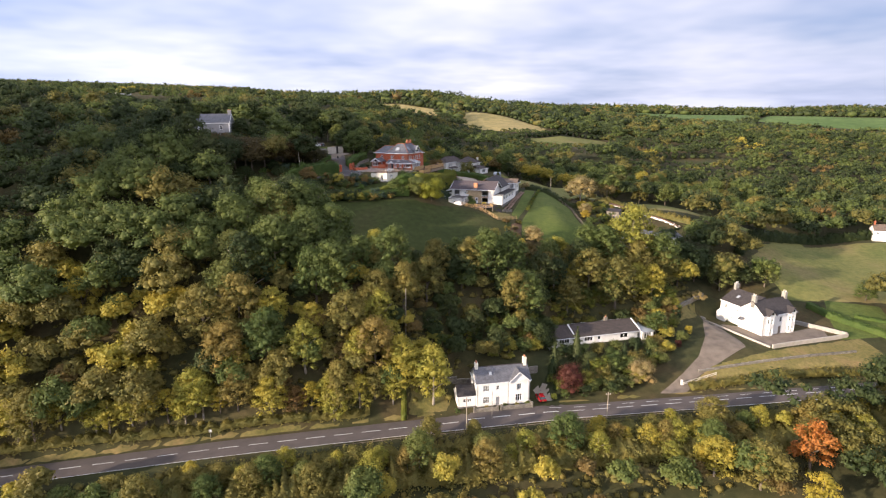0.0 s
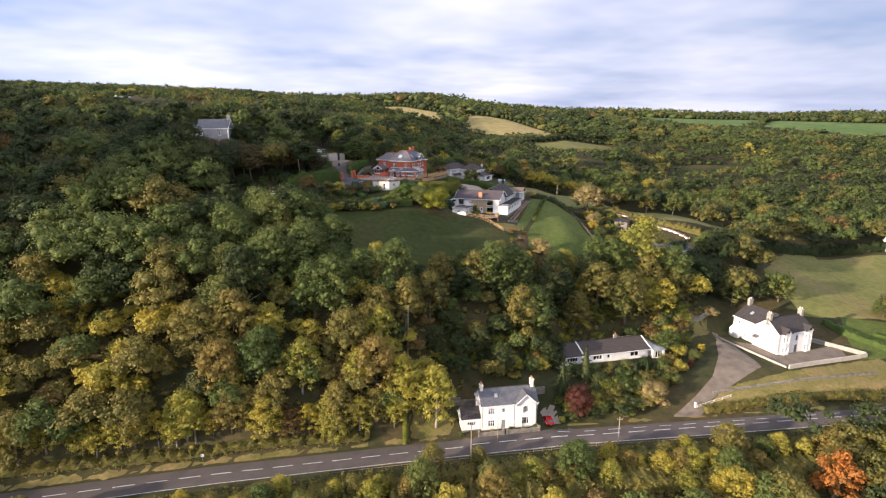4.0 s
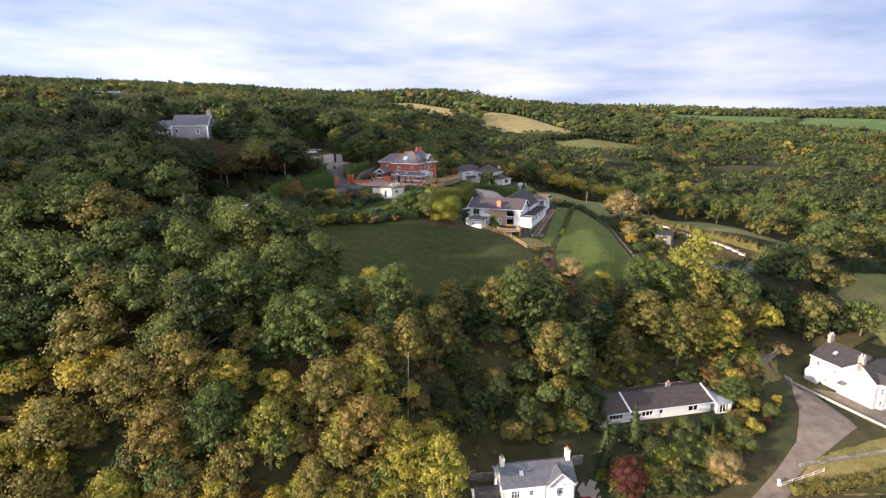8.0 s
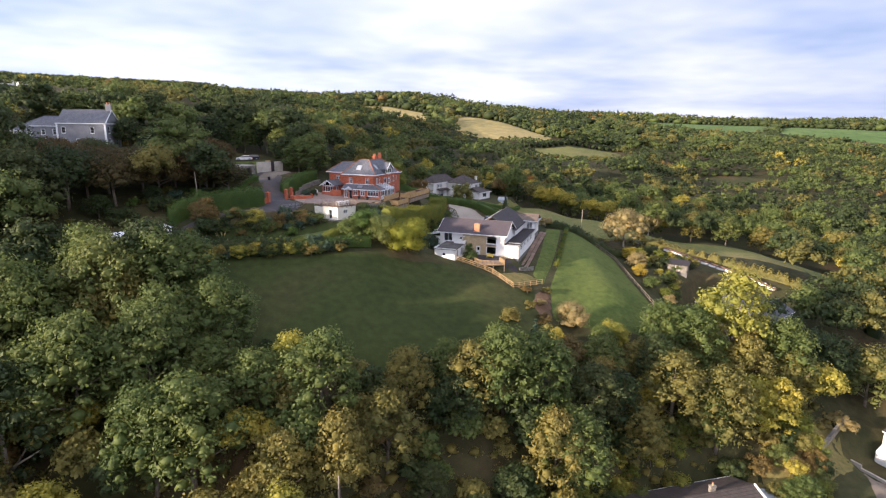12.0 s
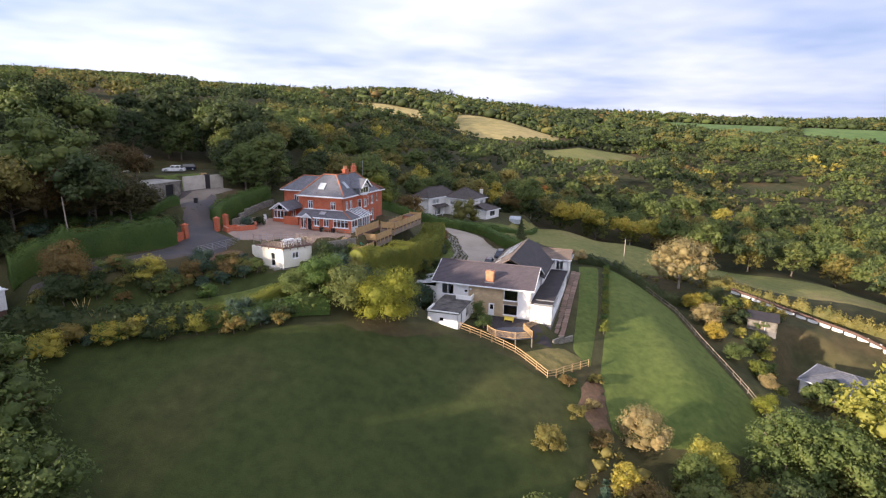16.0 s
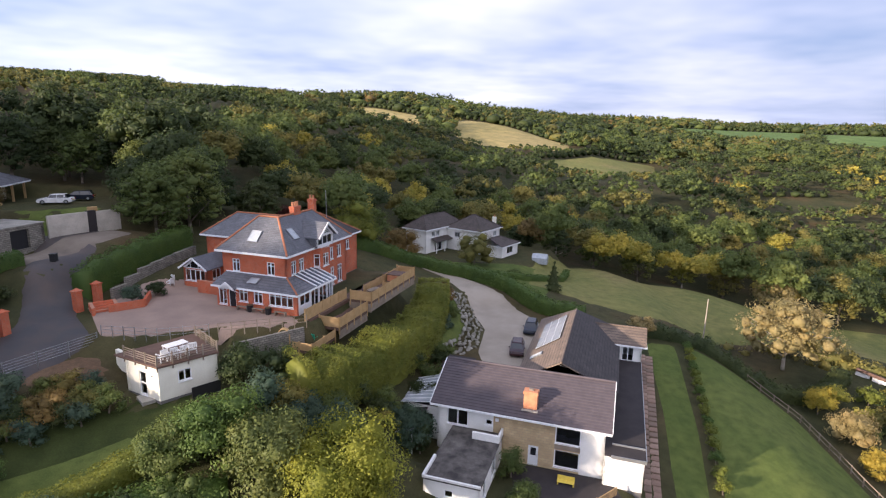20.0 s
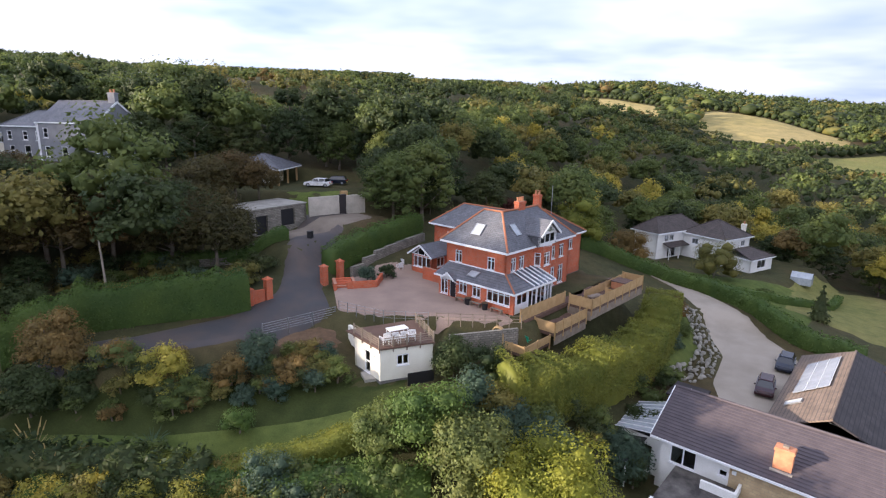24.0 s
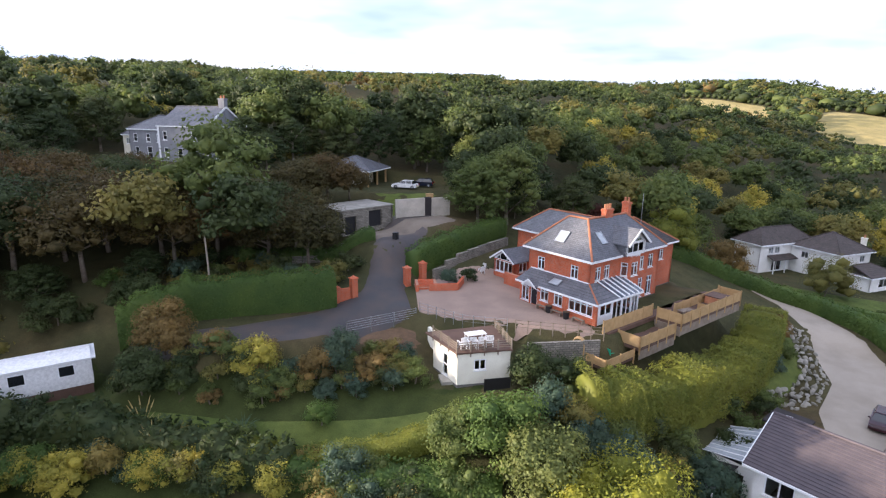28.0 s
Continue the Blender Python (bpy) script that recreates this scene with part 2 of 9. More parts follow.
M = dict(
    woodfloor=ground_mat("woodland_floor", ((0.3, (0.035, 0.042, 0.018)), (0.5, (0.06, 0.058, 0.026)), (0.7, (0.085, 0.062, 0.032)))),
    # meadow grass kept extra dark: the slope's shade is put into its colour
    grass=ground_mat("meadow_grass_shade_toned", ((0.3, (0.033, 0.046, 0.013)), (0.55, (0.045, 0.058, 0.017)), (0.75, (0.06, 0.062, 0.023))), 0.05),
    lawn=ground_mat("mown_lawn", ((0.3, (0.074, 0.105, 0.026)), (0.7, (0.114, 0.138, 0.037))), 0.1, 0.9, 14),
    pasture=ground_mat("dry_pasture", ((0.3, (0.12, 0.14, 0.042)), (0.55, (0.18, 0.175, 0.06)), (0.75, (0.23, 0.18, 0.085))), 0.04),
    rough=ground_mat("rough_grass", ((0.3, (0.14, 0.13, 0.042)), (0.55, (0.2, 0.165, 0.065)), (0.75, (0.25, 0.17, 0.085))), 0.15, 1.2, 8),
    stubble=ground_mat("stubble_field", ((0.3, (0.27, 0.23, 0.09)), (0.7, (0.35, 0.28, 0.13))), 0.01, 0.15, 2),
    farfield=ground_mat("far_green_field", ((0.3, (0.08, 0.135, 0.04)), (0.7, (0.115, 0.17, 0.056))), 0.01, 0.1, 2),
    earth=ground_mat("bare_earth", ((0.3, (0.11, 0.07, 0.045)), (0.7, (0.17, 0.11, 0.07))), 0.3, 2, 12),
    asphalt=plain("road_asphalt", (0.085, 0.072, 0.066), (0.115, 0.095, 0.085), 0.35, 0.85, 0, 25, 0.2),
    drive=plain("drive_tarmac", (0.05, 0.048, 0.05), (0.085, 0.065, 0.055), 0.3, 0.7, 0, 20, 0.2),
    concrete=plain("drive_concrete", (0.36, 0.31, 0.25), (0.27, 0.23, 0.18), 0.25, 0.85, 0, 16, 0.2),
    block=plain("block_paving", (0.32, 0.23, 0.18), (0.25, 0.18, 0.145), 0.4, 0.85, 0, 9, 0.3),
    track=plain("gravel_track", (0.2, 0.165, 0.13), (0.13, 0.105, 0.082), 0.4, 0.95, 0, 14, 0.5),
    paint=plain("road_paint", (0.75, 0.75, 0.72), None, 3, 0.7),
    brick=coursed("red_brick", (0.53, 0.105, 0.034), (0.42, 0.078, 0.027), (0.4, 0.2, 0.13), 0.225, 0.075, 0.01, 0.85, 1, 0.4, (0.85, 1.15)),
    stone=coursed("rubble_stone", (0.3, 0.27, 0.22), (0.2, 0.18, 0.15), (0.13, 0.12, 0.1), 0.45, 0.22, 0.03, 0.9, 1, 0.9, (0.6, 1.2)),
    sandstone=coursed("sand_stone", (0.5, 0.38, 0.22), (0.43, 0.31, 0.18), (0.36, 0.29, 0.19), 0.5, 0.25, 0.015, 0.9, 1, 0.5, (0.8, 1.1)),
    slate=coursed("blue_slate", (0.105, 0.11, 0.125), (0.15, 0.15, 0.165), (0.05, 0.05, 0.055), 0.3, 0.16, 0.012, 0.55, 1, 0.5),
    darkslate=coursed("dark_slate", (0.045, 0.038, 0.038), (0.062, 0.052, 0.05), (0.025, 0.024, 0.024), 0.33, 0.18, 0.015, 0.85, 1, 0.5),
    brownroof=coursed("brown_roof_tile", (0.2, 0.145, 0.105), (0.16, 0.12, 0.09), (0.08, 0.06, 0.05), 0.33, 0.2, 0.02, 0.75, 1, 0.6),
    villaroof=coursed("dark_brown_tile", (0.062, 0.048, 0.042), (0.085, 0.066, 0.056), (0.03, 0.025, 0.023), 0.33, 0.2, 0.015, 0.8, 1, 0.5),
    tile=plain("grey_concrete_tile", (0.081, 0.067, 0.074), (0.102, 0.084, 0.090), 1.2, 0.75, 0, 30, 0.25),
    ridge=plain("terracotta_ridge", (0.42, 0.16, 0.075), (0.3, 0.12, 0.07), 2, 0.8),
    terracotta=plain("terracotta", (0.55, 0.25, 0.13), (0.42, 0.17, 0.09), 2, 0.8),
    render=plain("white_render", (0.82, 0.81, 0.78), (0.72, 0.71, 0.67), 0.7, 0.9, 0, 25, 0.12),
    cream=plain("cream_render", (0.8, 0.77, 0.66), (0.7, 0.66, 0.55), 0.7, 0.9, 0, 25, 0.12),
    greyrender=plain("grey_render", (0.2, 0.205, 0.225), (0.26, 0.265, 0.28), 0.6, 0.9, 0, 25, 0.12),
    courtrender=plain("stained_cream_render", (0.52, 0.47, 0.4), (0.36, 0.33, 0.28), 0.5, 0.95, 0, 10, 0.25),
    greywall=plain("weathered_block_wall", (0.36, 0.34, 0.3), (0.24, 0.23, 0.2), 0.8, 0.95, 0, 12, 0.3),
    upvc=plain("white_upvc", (0.82, 0.83, 0.84), (0.76, 0.77, 0.78), 4, 0.35, 0, 60, 0.03),
    glass=glass_mat(),
    door_black=plain("black_door_paint", (0.02, 0.02, 0.025), None, 4, 0.3, 0, 60, 0.03),
    inside=plain("room_plaster", (0.16, 0.15, 0.14), None, 3, 0.9),
    wood=plain("new_fence_timber", (0.48, 0.32, 0.15), (0.37, 0.24, 0.11), 1.5, 0.8, 0, 30, 0.3),
    oldwood=plain("weathered_timber", (0.2, 0.155, 0.115), (0.28, 0.23, 0.18), 1.5, 0.85, 0, 30, 0.3),
    deck=plain("deck_boards", (0.1, 0.058, 0.042), (0.14, 0.085, 0.062), 1.2, 0.8, 0, 20, 0.3),
    felt=plain("flat_roof_felt", (0.03, 0.026, 0.027), (0.045, 0.038, 0.038), 0.8, 0.9, 0, 18, 0.3),
    mossfelt=plain("mossy_flat_roof", (0.045, 0.04, 0.038), (0.15, 0.135, 0.12), 1.0, 0.9, 0, 14, 0.4),
    bark=plain("tree_bark", (0.13, 0.1, 0.075), (0.2, 0.17, 0.13), 1.5, 0.95, 0, 12, 0.6),
    palebark=plain("pale_bark", (0.34, 0.3, 0.24), (0.24, 0.2, 0.16), 1.5, 0.95, 0, 12, 0.6),
    metal=plain("galvanised_steel", (0.45, 0.46, 0.47), (0.36, 0.37, 0.38), 4, 0.4, 0.8, 50, 0.05),
    plastic=plain("white_plastic", (0.82, 0.82, 0.82), None, 4, 0.4, 0, 60, 0.02),
    black=plain("black_plastic", (0.02, 0.02, 0.022), None, 4, 0.5, 0, 60, 0.05),
    rubber=plain("tyre_rubber", (0.02, 0.02, 0.02), None, 8, 0.8),
    green=plain("green_plastic", (0.02, 0.3, 0.17), None, 4, 0.4),
    yellow=plain("yellow_paint", (0.75, 0.58, 0.1), None, 4, 0.6),
    solar=plain("solar_cells", (0.33, 0.36, 0.42), (0.42, 0.45, 0.5), 0.8, 0.18, 0.3, 8, 0.03, 0.8),
    roofglass=plain("blue_roof_glass", (0.07, 0.085, 0.11), (0.11, 0.13, 0.16), 1.0, 0.08, 0.0, 10, 0.02, 0.8),
    panel=plain("polycarbonate_sheet", (0.42, 0.45, 0.48), (0.33, 0.36, 0.38), 1.2, 0.25, 0.0, 10, 0.05, 0.6),
    navy=plain("navy_car_paint", (0.012, 0.016, 0.03), None, 2, 0.22, 0.0, 60, 0.0, 0.4),
    maroon=plain("dark_car_paint", (0.04, 0.012, 0.016), None, 2, 0.22, 0.0, 60, 0.0, 0.4),
    redcar=plain("red_car_paint", (0.42, 0.015, 0.02), None, 2, 0.15, 0.2, 60, 0.0, 0.8),
    whitecar=plain("white_car_paint", (0.8, 0.8, 0.81), None, 2, 0.15, 0.0, 60, 0.0, 0.8),
    redlamp=plain("red_lamp_lens", (0.4, 0.01, 0.01), None, 4, 0.15),
    carglass=plain("car_glass", (0.015, 0.017, 0.02), None, 2, 0.05, 0, 60, 0.0, 0.9),
    bluedeck=plain("blue_grey_decking", (0.075, 0.08, 0.1), (0.055, 0.06, 0.075), 1.2, 0.6, 0, 20, 0.2),
)
LEAF = dict(
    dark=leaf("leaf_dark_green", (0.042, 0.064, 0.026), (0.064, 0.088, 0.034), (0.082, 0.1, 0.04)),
    green=leaf("leaf_green", (0.092, 0.13, 0.042), (0.13, 0.165, 0.052), (0.17, 0.188, 0.062)),
    olive=leaf("leaf_olive", (0.165, 0.157, 0.05), (0.225, 0.198, 0.062), (0.26, 0.197, 0.066)),
    lime=leaf("leaf_yellow_green", (0.27, 0.275, 0.062), (0.35, 0.325, 0.068), (0.41, 0.345, 0.07)),
    gold=leaf("leaf_gold_conifer", (0.2, 0.22, 0.034), (0.28, 0.28, 0.04)),
    yellow=leaf("leaf_yellow", (0.37, 0.3, 0.05), (0.44, 0.36, 0.06), (0.4, 0.29, 0.055)),
    rust=leaf("leaf_rust", (0.165, 0.124, 0.05), (0.21, 0.145, 0.056), (0.185, 0.11, 0.048)),
    orange=leaf("leaf_orange", (0.441, 0.185, 0.05), (0.392, 0.15, 0.045)),
    copper=leaf("leaf_copper", (0.098, 0.033, 0.030), (0.126, 0.044, 0.035)),
    fawn=leaf("leaf_fawn", (0.296, 0.245, 0.12), (0.366, 0.284, 0.14)),
    blue=leaf("leaf_blue_green", (0.066, 0.108, 0.08), (0.09, 0.133, 0.096)),
    hedge=leaf("leaf_hedge", (0.084, 0.142, 0.036), (0.108, 0.166, 0.044)),
    goldhedge=leaf("leaf_gold_hedge", (0.15, 0.175, 0.034), (0.2, 0.215, 0.042)),
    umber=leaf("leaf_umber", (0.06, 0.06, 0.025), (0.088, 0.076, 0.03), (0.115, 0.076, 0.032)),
    reed=leaf("leaf_reed", (0.366, 0.305, 0.159), (0.439, 0.342, 0.183)),
)

# ---- building helpers ----


def part(name, bm, material, parent, label="", smooth=False):
    """Links a bmesh as one mesh object under a thing or a part."""
    me = bpy.data.meshes.new(name)
    bmesh.ops.recalc_face_normals(bm, faces=bm.faces[:])
    bm.to_mesh(me)
    bm.free()
    if smooth:
        me.shade_smooth()
    me.materials.append(material)
    ob = new(name, me)
    ob.parent = parent
    if label:
        tagged(ob, label)
    return ob


def thing(name, m, label, category, group="", kind=""):
    ob = new(name)
    ob.empty_display_size = 0.3
    ob.matrix_world = m
    return tagged(ob, label, category, group, kind)


def add_box(bm, x0, x1, y0, y1, z0, z1, m=None):
    v = [bm.verts.new((x, y, z)) for z in (z0, z1) for x, y in ((x0, y0), (x1, y0), (x1, y1), (x0, y1))]
    for f in ((3, 2, 1, 0), (4, 5, 6, 7), (0, 1, 5, 4), (1, 2, 6, 5), (2, 3, 7, 6), (3, 0, 4, 7)):
        bm.faces.new([v[i] for i in f])
    if m is not None:
        bmesh.ops.transform(bm, matrix=m, verts=v)
    return v


def box(*a, m=None, bevel=0.0):
    bm = bmesh.new()
    add_box(bm, *a, m=m)
    if bevel:
        bmesh.ops.bevel(bm, geom=bm.edges[:], offset=bevel, segments=2, affect="EDGES")
    return bm


def boxes(lst):
    bm = bmesh.new()
    for b in lst:
        add_box(bm, *b)
    return bm


def bar(a, b, w, h=None, bm=None):
    """A square bar from a to b."""
    bm = bm or bmesh.new()
    a, b = Vector(a), Vector(b)
    d = b - a
    m = Matrix.Translation(a) @ d.to_track_quat("X", "Z").to_matrix().to_4x4()
    h = h or w
    add_box(bm, 0, d.length, -w / 2, w / 2, -h / 2, h / 2, m=m)
    return bm


def rod(a, b, r0, r1=None, n=8, bm=None):
    """A tapered round rod from a to b."""
    bm = bm or bmesh.new()
    a, b = Vector(a), Vector(b)
    r1 = r0 if r1 is None else r1
    m = (b - a).to_track_quat("Z", "Y").to_matrix()
    rings = []
    for p, r in ((a, r0), (b, r1)):
        rings.append([bm.verts.new(p + m @ Vector((r * math.cos(6.2832 * k / n), r * math.sin(6.2832 * k / n), 0))) for k in range(n)])
    for k in range(n):
        bm.faces.new((rings[0][k], rings[0][(k + 1) % n], rings[1][(k + 1) % n], rings[1][k]))
    bm.faces.new(rings[0][::-1]), bm.faces.new(rings[1])
    return bm


def prism(poly, z0, z1, bm=None):
    """An upright prism on a plan polygon."""
    bm = bm or bmesh.new()
    lo, hi = [bm.verts.new((x, y, z0)) for x, y in poly], [bm.verts.new((x, y, z1)) for x, y in poly]
    n = len(poly)
    for k in range(n):
        bm.faces.new((lo[k], lo[(k + 1) % n], hi[(k + 1) % n], hi[k]))
    bm.faces.new(lo[::-1]), bm.faces.new(hi)
    return bm


def slab(pts, thick, bm=None):
    """A flat solid under a sloping polygon: its top corners, and the thickness straight down."""
    bm = bm or bmesh.new()
    hi = [bm.verts.new(p) for p in pts]
    lo = [bm.verts.new((p[0], p[1], p[2] - thick)) for p in pts]
    n = len(pts)
    bm.faces.new(hi), bm.faces.new(lo[::-1])
    for k in range(n):
        bm.faces.new((hi[k], hi[(k + 1) % n], lo[(k + 1) % n], lo[k]))
    return bm


def mesh_np(name, verts, faces, mats, index=None, smooth=False):
    """A mesh from arrays: faces is one array or a list of arrays (triangles, quads)."""
    me = bpy.data.meshes.new(name)
    faces = [f for f in (faces if isinstance(faces, list) else [faces]) if len(f)]
    loops = np.concatenate([f.ravel() for f in faces]).astype(np.int32)
    tot = np.concatenate([np.full(len(f), f.shape[1]) for f in faces]).astype(np.int32)
    start = np.concatenate(([0], np.cumsum(tot)[:-1])).astype(np.int32)
    me.vertices.add(len(verts)); me.vertices.foreach_set("co", np.asarray(verts, np.float32).ravel())
    me.loops.add(len(loops)); me.loops.foreach_set("vertex_index", loops)
    me.polygons.add(len(tot)); me.polygons.foreach_set("loop_start", start)
    for m in mats if isinstance(mats, (list, tuple)) else [mats]:
        me.materials.append(m)
    if index is not None:
        me.polygons.foreach_set("material_index", np.asarray(index, np.int32))
    me.update(calc_edges=True)
    if smooth:
        me.shade_smooth()
    return me


# ---- the lie of the land ----
ROAD = ((-260, 62), (-160, 76), (-79, 95.5), (-47, 103.0), (-12, 109.8), (28, 116.8), (55, 119.8), (108, 125.5), (180, 131), (320, 138))
ROAD_Z = ((-260, -2.0), (-47, -1.4), (28, -1.0), (60, -0.6), (108, 0.3), (320, 3))
rx, ry = zip(*ROAD)
zx, zz = zip(*ROAD_Z)


def road_y(x):
    return np.interp(x, rx, ry)


# heights along lines of equal x: (y, z) pairs
COLUMNS = (
    (-420, ((-300, 0), (20, -4), (60, 5), (110, 36), (160, 62), (220, 82), (320, 90), (450, 96), (700, 98), (1000, 92), (1700, 40))),
    (-210, ((-300, 0), (40, -8), (72, -2), (110, 24), (150, 47), (190, 64), (235, 77), (320, 78), (450, 88), (600, 89), (700, 99), (1000, 94), (1700, 40))),
    (-92, ((-300, -2), (60, -10), (92, -1.5), (97, 2), (106, 9), (118, 19), (140, 35), (165, 47), (190, 54), (204, 59.5), (225, 60.5), (260, 63), (300, 64), (400, 75), (470, 78), (540, 74), (600, 70), (700, 86), (780, 100), (1000, 98), (1700, 40))),
    (-46, ((-300, -2), (70, -11), (100, -1.4), (108, 1), (113, 7), (122, 16), (135, 26), (147, 31), (160, 36), (172, 41), (180, 44.5), (186, 47.6), (196, 48.4), (210, 49.6), (220, 51.2), (230, 52.5), (240, 55.5), (260, 57), (300, 57), (400, 66), (520, 69), (600, 68), (700, 86), (780, 102), (1000, 101), (1700, 40))),
    (-20, ((-300, -2), (75, -11), (104, -1.3), (114, 1), (118, 6), (126, 14), (137, 24), (150, 29.5), (160, 33), (175, 38.5), (183, 41.5), (190, 44.0), (195, 45.2), (199, 46.2), (203, 47.9), (230, 48.3), (245, 48.6), (262, 46), (300, 44), (400, 56), (520, 63), (600, 67), (700, 85), (780, 100), (1000, 99), (1700, 40))),
    (8, ((-300, -2), (80, -11), (110, -1.1), (120, -0.7), (126, 1.5), (135, 9), (149, 22), (158, 28), (175, 32.8), (189, 36.6), (200, 37.4), (209, 39.4), (222, 40.4), (240, 41.2), (268, 40.2), (300, 36), (400, 50), (440, 50), (480, 54), (580, 69), (700, 81), (780, 93), (1000, 93), (1700, 40))),
    (38, ((-300, -2), (84, -11), (114, -0.9), (124, 0.2), (134, 4.8), (148, 6.4), (156, 12), (166, 21), (176, 26.5), (190, 31.5), (205, 34.5), (224, 37.2), (245, 38), (270, 37), (300, 32), (360, 40), (400, 47), (440, 48), (480, 54), (580, 68), (760, 85), (1000, 89), (1700, 40))),
    (54, ((-300, -2), (86, -11), (116, -0.7), (128, 0.6), (140, 5.4), (152, 6.6), (162, 12), (176, 21), (190, 26), (205, 29), (222, 31), (245, 33), (270, 33), (300, 28), (360, 39), (400, 47), (440, 48), (480, 53), (580, 67), (760, 82), (1000, 84), (1700, 40))),
    (95, ((-300, -2), (90, -9), (120, 0.1), (131, 2.2), (142, 4.5), (160, 5.4), (172, 8), (188, 15), (205, 21), (215, 25.5), (235, 27.5), (262, 26), (300, 22), (360, 36), (400, 46), (440, 47), (480, 50), (580, 62), (760, 79), (1000, 82), (1700, 40))),
    (160, ((-300, -2), (95, -8), (126, 1), (145, 4), (165, 6.5), (200, 9), (230, 12), (300, 15), (400, 30), (500, 42), (620, 58), (760, 75), (1000, 81), (1700, 40))),
    (420, ((-300, -2), (100, -6), (140, 4), (230, 9), (320, 12), (420, 20), (560, 42), (700, 62), (860, 73), (1000, 76), (1700, 40))),
)
XS = np.concatenate((np.arange(-1500, -300, 60), np.arange(-300, -110, 7), np.arange(-110, 116, 1.5), np.arange(116, 300, 7), np.arange(300, 1501, 60)))
YS = np.concatenate((np.arange(-900, 40, 40), np.arange(40, 92, 4), np.arange(92, 282, 1.5), np.arange(282, 420, 6), np.arange(420, 1000, 20), np.arange(1000, 1800, 60)))


def land():
    cx = np.array([c[0] for c in COLUMNS], float)
    prof = np.array([np.interp(YS, *zip(*c[1])) for c in COLUMNS])
    ix = np.clip(np.searchsorted(cx, XS) - 1, 0, len(cx) - 2)
    f = np.clip((XS - cx[ix]) / (cx[ix + 1] - cx[ix]), 0, 1)
    f = f * f * (3 - 2 * f)
    H = prof[ix] * (1 - f)[:, None] + prof[ix + 1] * f[:, None]
    X, Y = np.meshgrid(XS, YS, indexing="ij")
    for k in range(2):                         # round the kinks
        P = np.pad(H, 1, mode="edge")
        H = (P[1:-1, 1:-1] * 2 + P[:-2, 1:-1] + P[2:, 1:-1] + P[1:-1, :-2] + P[1:-1, 2:]) / 6
    far = np.clip((Y - 280) / 200, 0, 1)
    H += far * 3.5 * np.sin(X / 73 + 0.6) * np.sin(Y / 91) + 0.25 * np.sin(X / 9.0 + Y / 13.0) * np.clip((Y - 120) / 20, 0, 1)
    H += 100 * np.exp(-((X + 238) / 62) ** 2 - ((Y - 96) / 48) ** 2)      # unseen wooded spur, added to shade the upper slope from the low sun
    # the road's bench
    d = np.abs(Y - road_y(X))
    w = np.clip((9.0 - d) / 4.0, 0, 1)
    H = H * (1 - w) + np.interp(X, zx, zz) * w

    def pad(cx, cy, hx, hy, rot, z, soft):
        nonlocal H
        a = radians(rot)
        u, v = (X - cx) * math.cos(a) + (Y - cy) * math.sin(a), -(X - cx) * math.sin(a) + (Y - cy) * math.cos(a)
        out = np.hypot(np.clip(np.abs(u) - hx, 0, None), np.clip(np.abs(v) - hy, 0, None))
        s = np.clip(1 - out / soft, 0, 1)
        s = s * s * (3 - 2 * s)
        H = H * (1 - s) + z * s

    pad(-16.8, 218.6, 10.5, 11, -21.4, 47.9, 1.8)    # terrace of the brick house
    pad(-21.5, 206.6, 11, 4.6, 14, 47.9, 1.5)
    pad(-31, 206, 4, 5, -21, 47.9, 2)
    pad(-20.2, 196.6, 3.6, 3.0, 30, 45.0, 1.5)     # garden room
    pad(11, 199.2, 9.5, 4.5, -17.3, 36.6, 3)         # white house, lower floor
    pad(15, 221, 8, 12, -17, 39.6, 5)               # its yard behind
    pad(14.8, 120.6, 10, 5, 12, -0.6, 3)              # cottage
    pad(41.6, 146, 15, 6.5, 14.4, 5.6, 4)                 # bungalow
    pad(96, 156, 13, 11, 19.4, 4.4, 4)                  # large white house
    pad(-93, 216, 16, 12, 9, 59.3, 10)               # grey house
    pad(11, 271, 14, 12, 53, 40.6, 5)                 # house behind
    pad(76, 201, 9, 7, -48, 22.2, 4)
    pad(66.8, 193.2, 7.0, 4.2, -52, 22.0, 5)
    pad(-53, 173.5, 6.5, 2.6, 65, 42.6, 2.5)                  # caravan
    pad(-53.4, 215.6, 4.2, 4.6, -13, 54.6, 1.5)        # bank behind the garages
    pad(-42.2, 222.4, 4.4, 4.4, -12, 53.0, 3.5)        # court, rising to its back wall
    pad(-43.6, 213.2, 4.0, 3.2, -12, 51.8, 3)
    pad(-57.5, 233.0, 13.5, 8, 20, 55.4, 2.5)
    pad(-38.5, 188.5, 5.5, 2.5, 50, 47.4, 3)
    return H


HEIGHT = land()


def height(x, y):
    """Ground height, bilinear on the land's own grid."""
    i = np.clip(np.searchsorted(XS, x) - 1, 0, len(XS) - 2)
    j = np.clip(np.searchsorted(YS, y) - 1, 0, len(YS) - 2)
    u, v = (x - XS[i]) / (XS[i + 1] - XS[i]), (y - YS[j]) / (YS[j + 1] - YS[j])
    return HEIGHT[i, j] * (1 - u) * (1 - v) + HEIGHT[i + 1, j] * u * (1 - v) + HEIGHT[i, j + 1] * (1 - u) * v + HEIGHT[i + 1, j + 1] * u * v


def hz(x, y):
    return float(height(x, y))


def at(x, y, rot=0.0, z=None):
    return pose(x, y, hz(x, y) if z is None else z, 0, 0, rot)


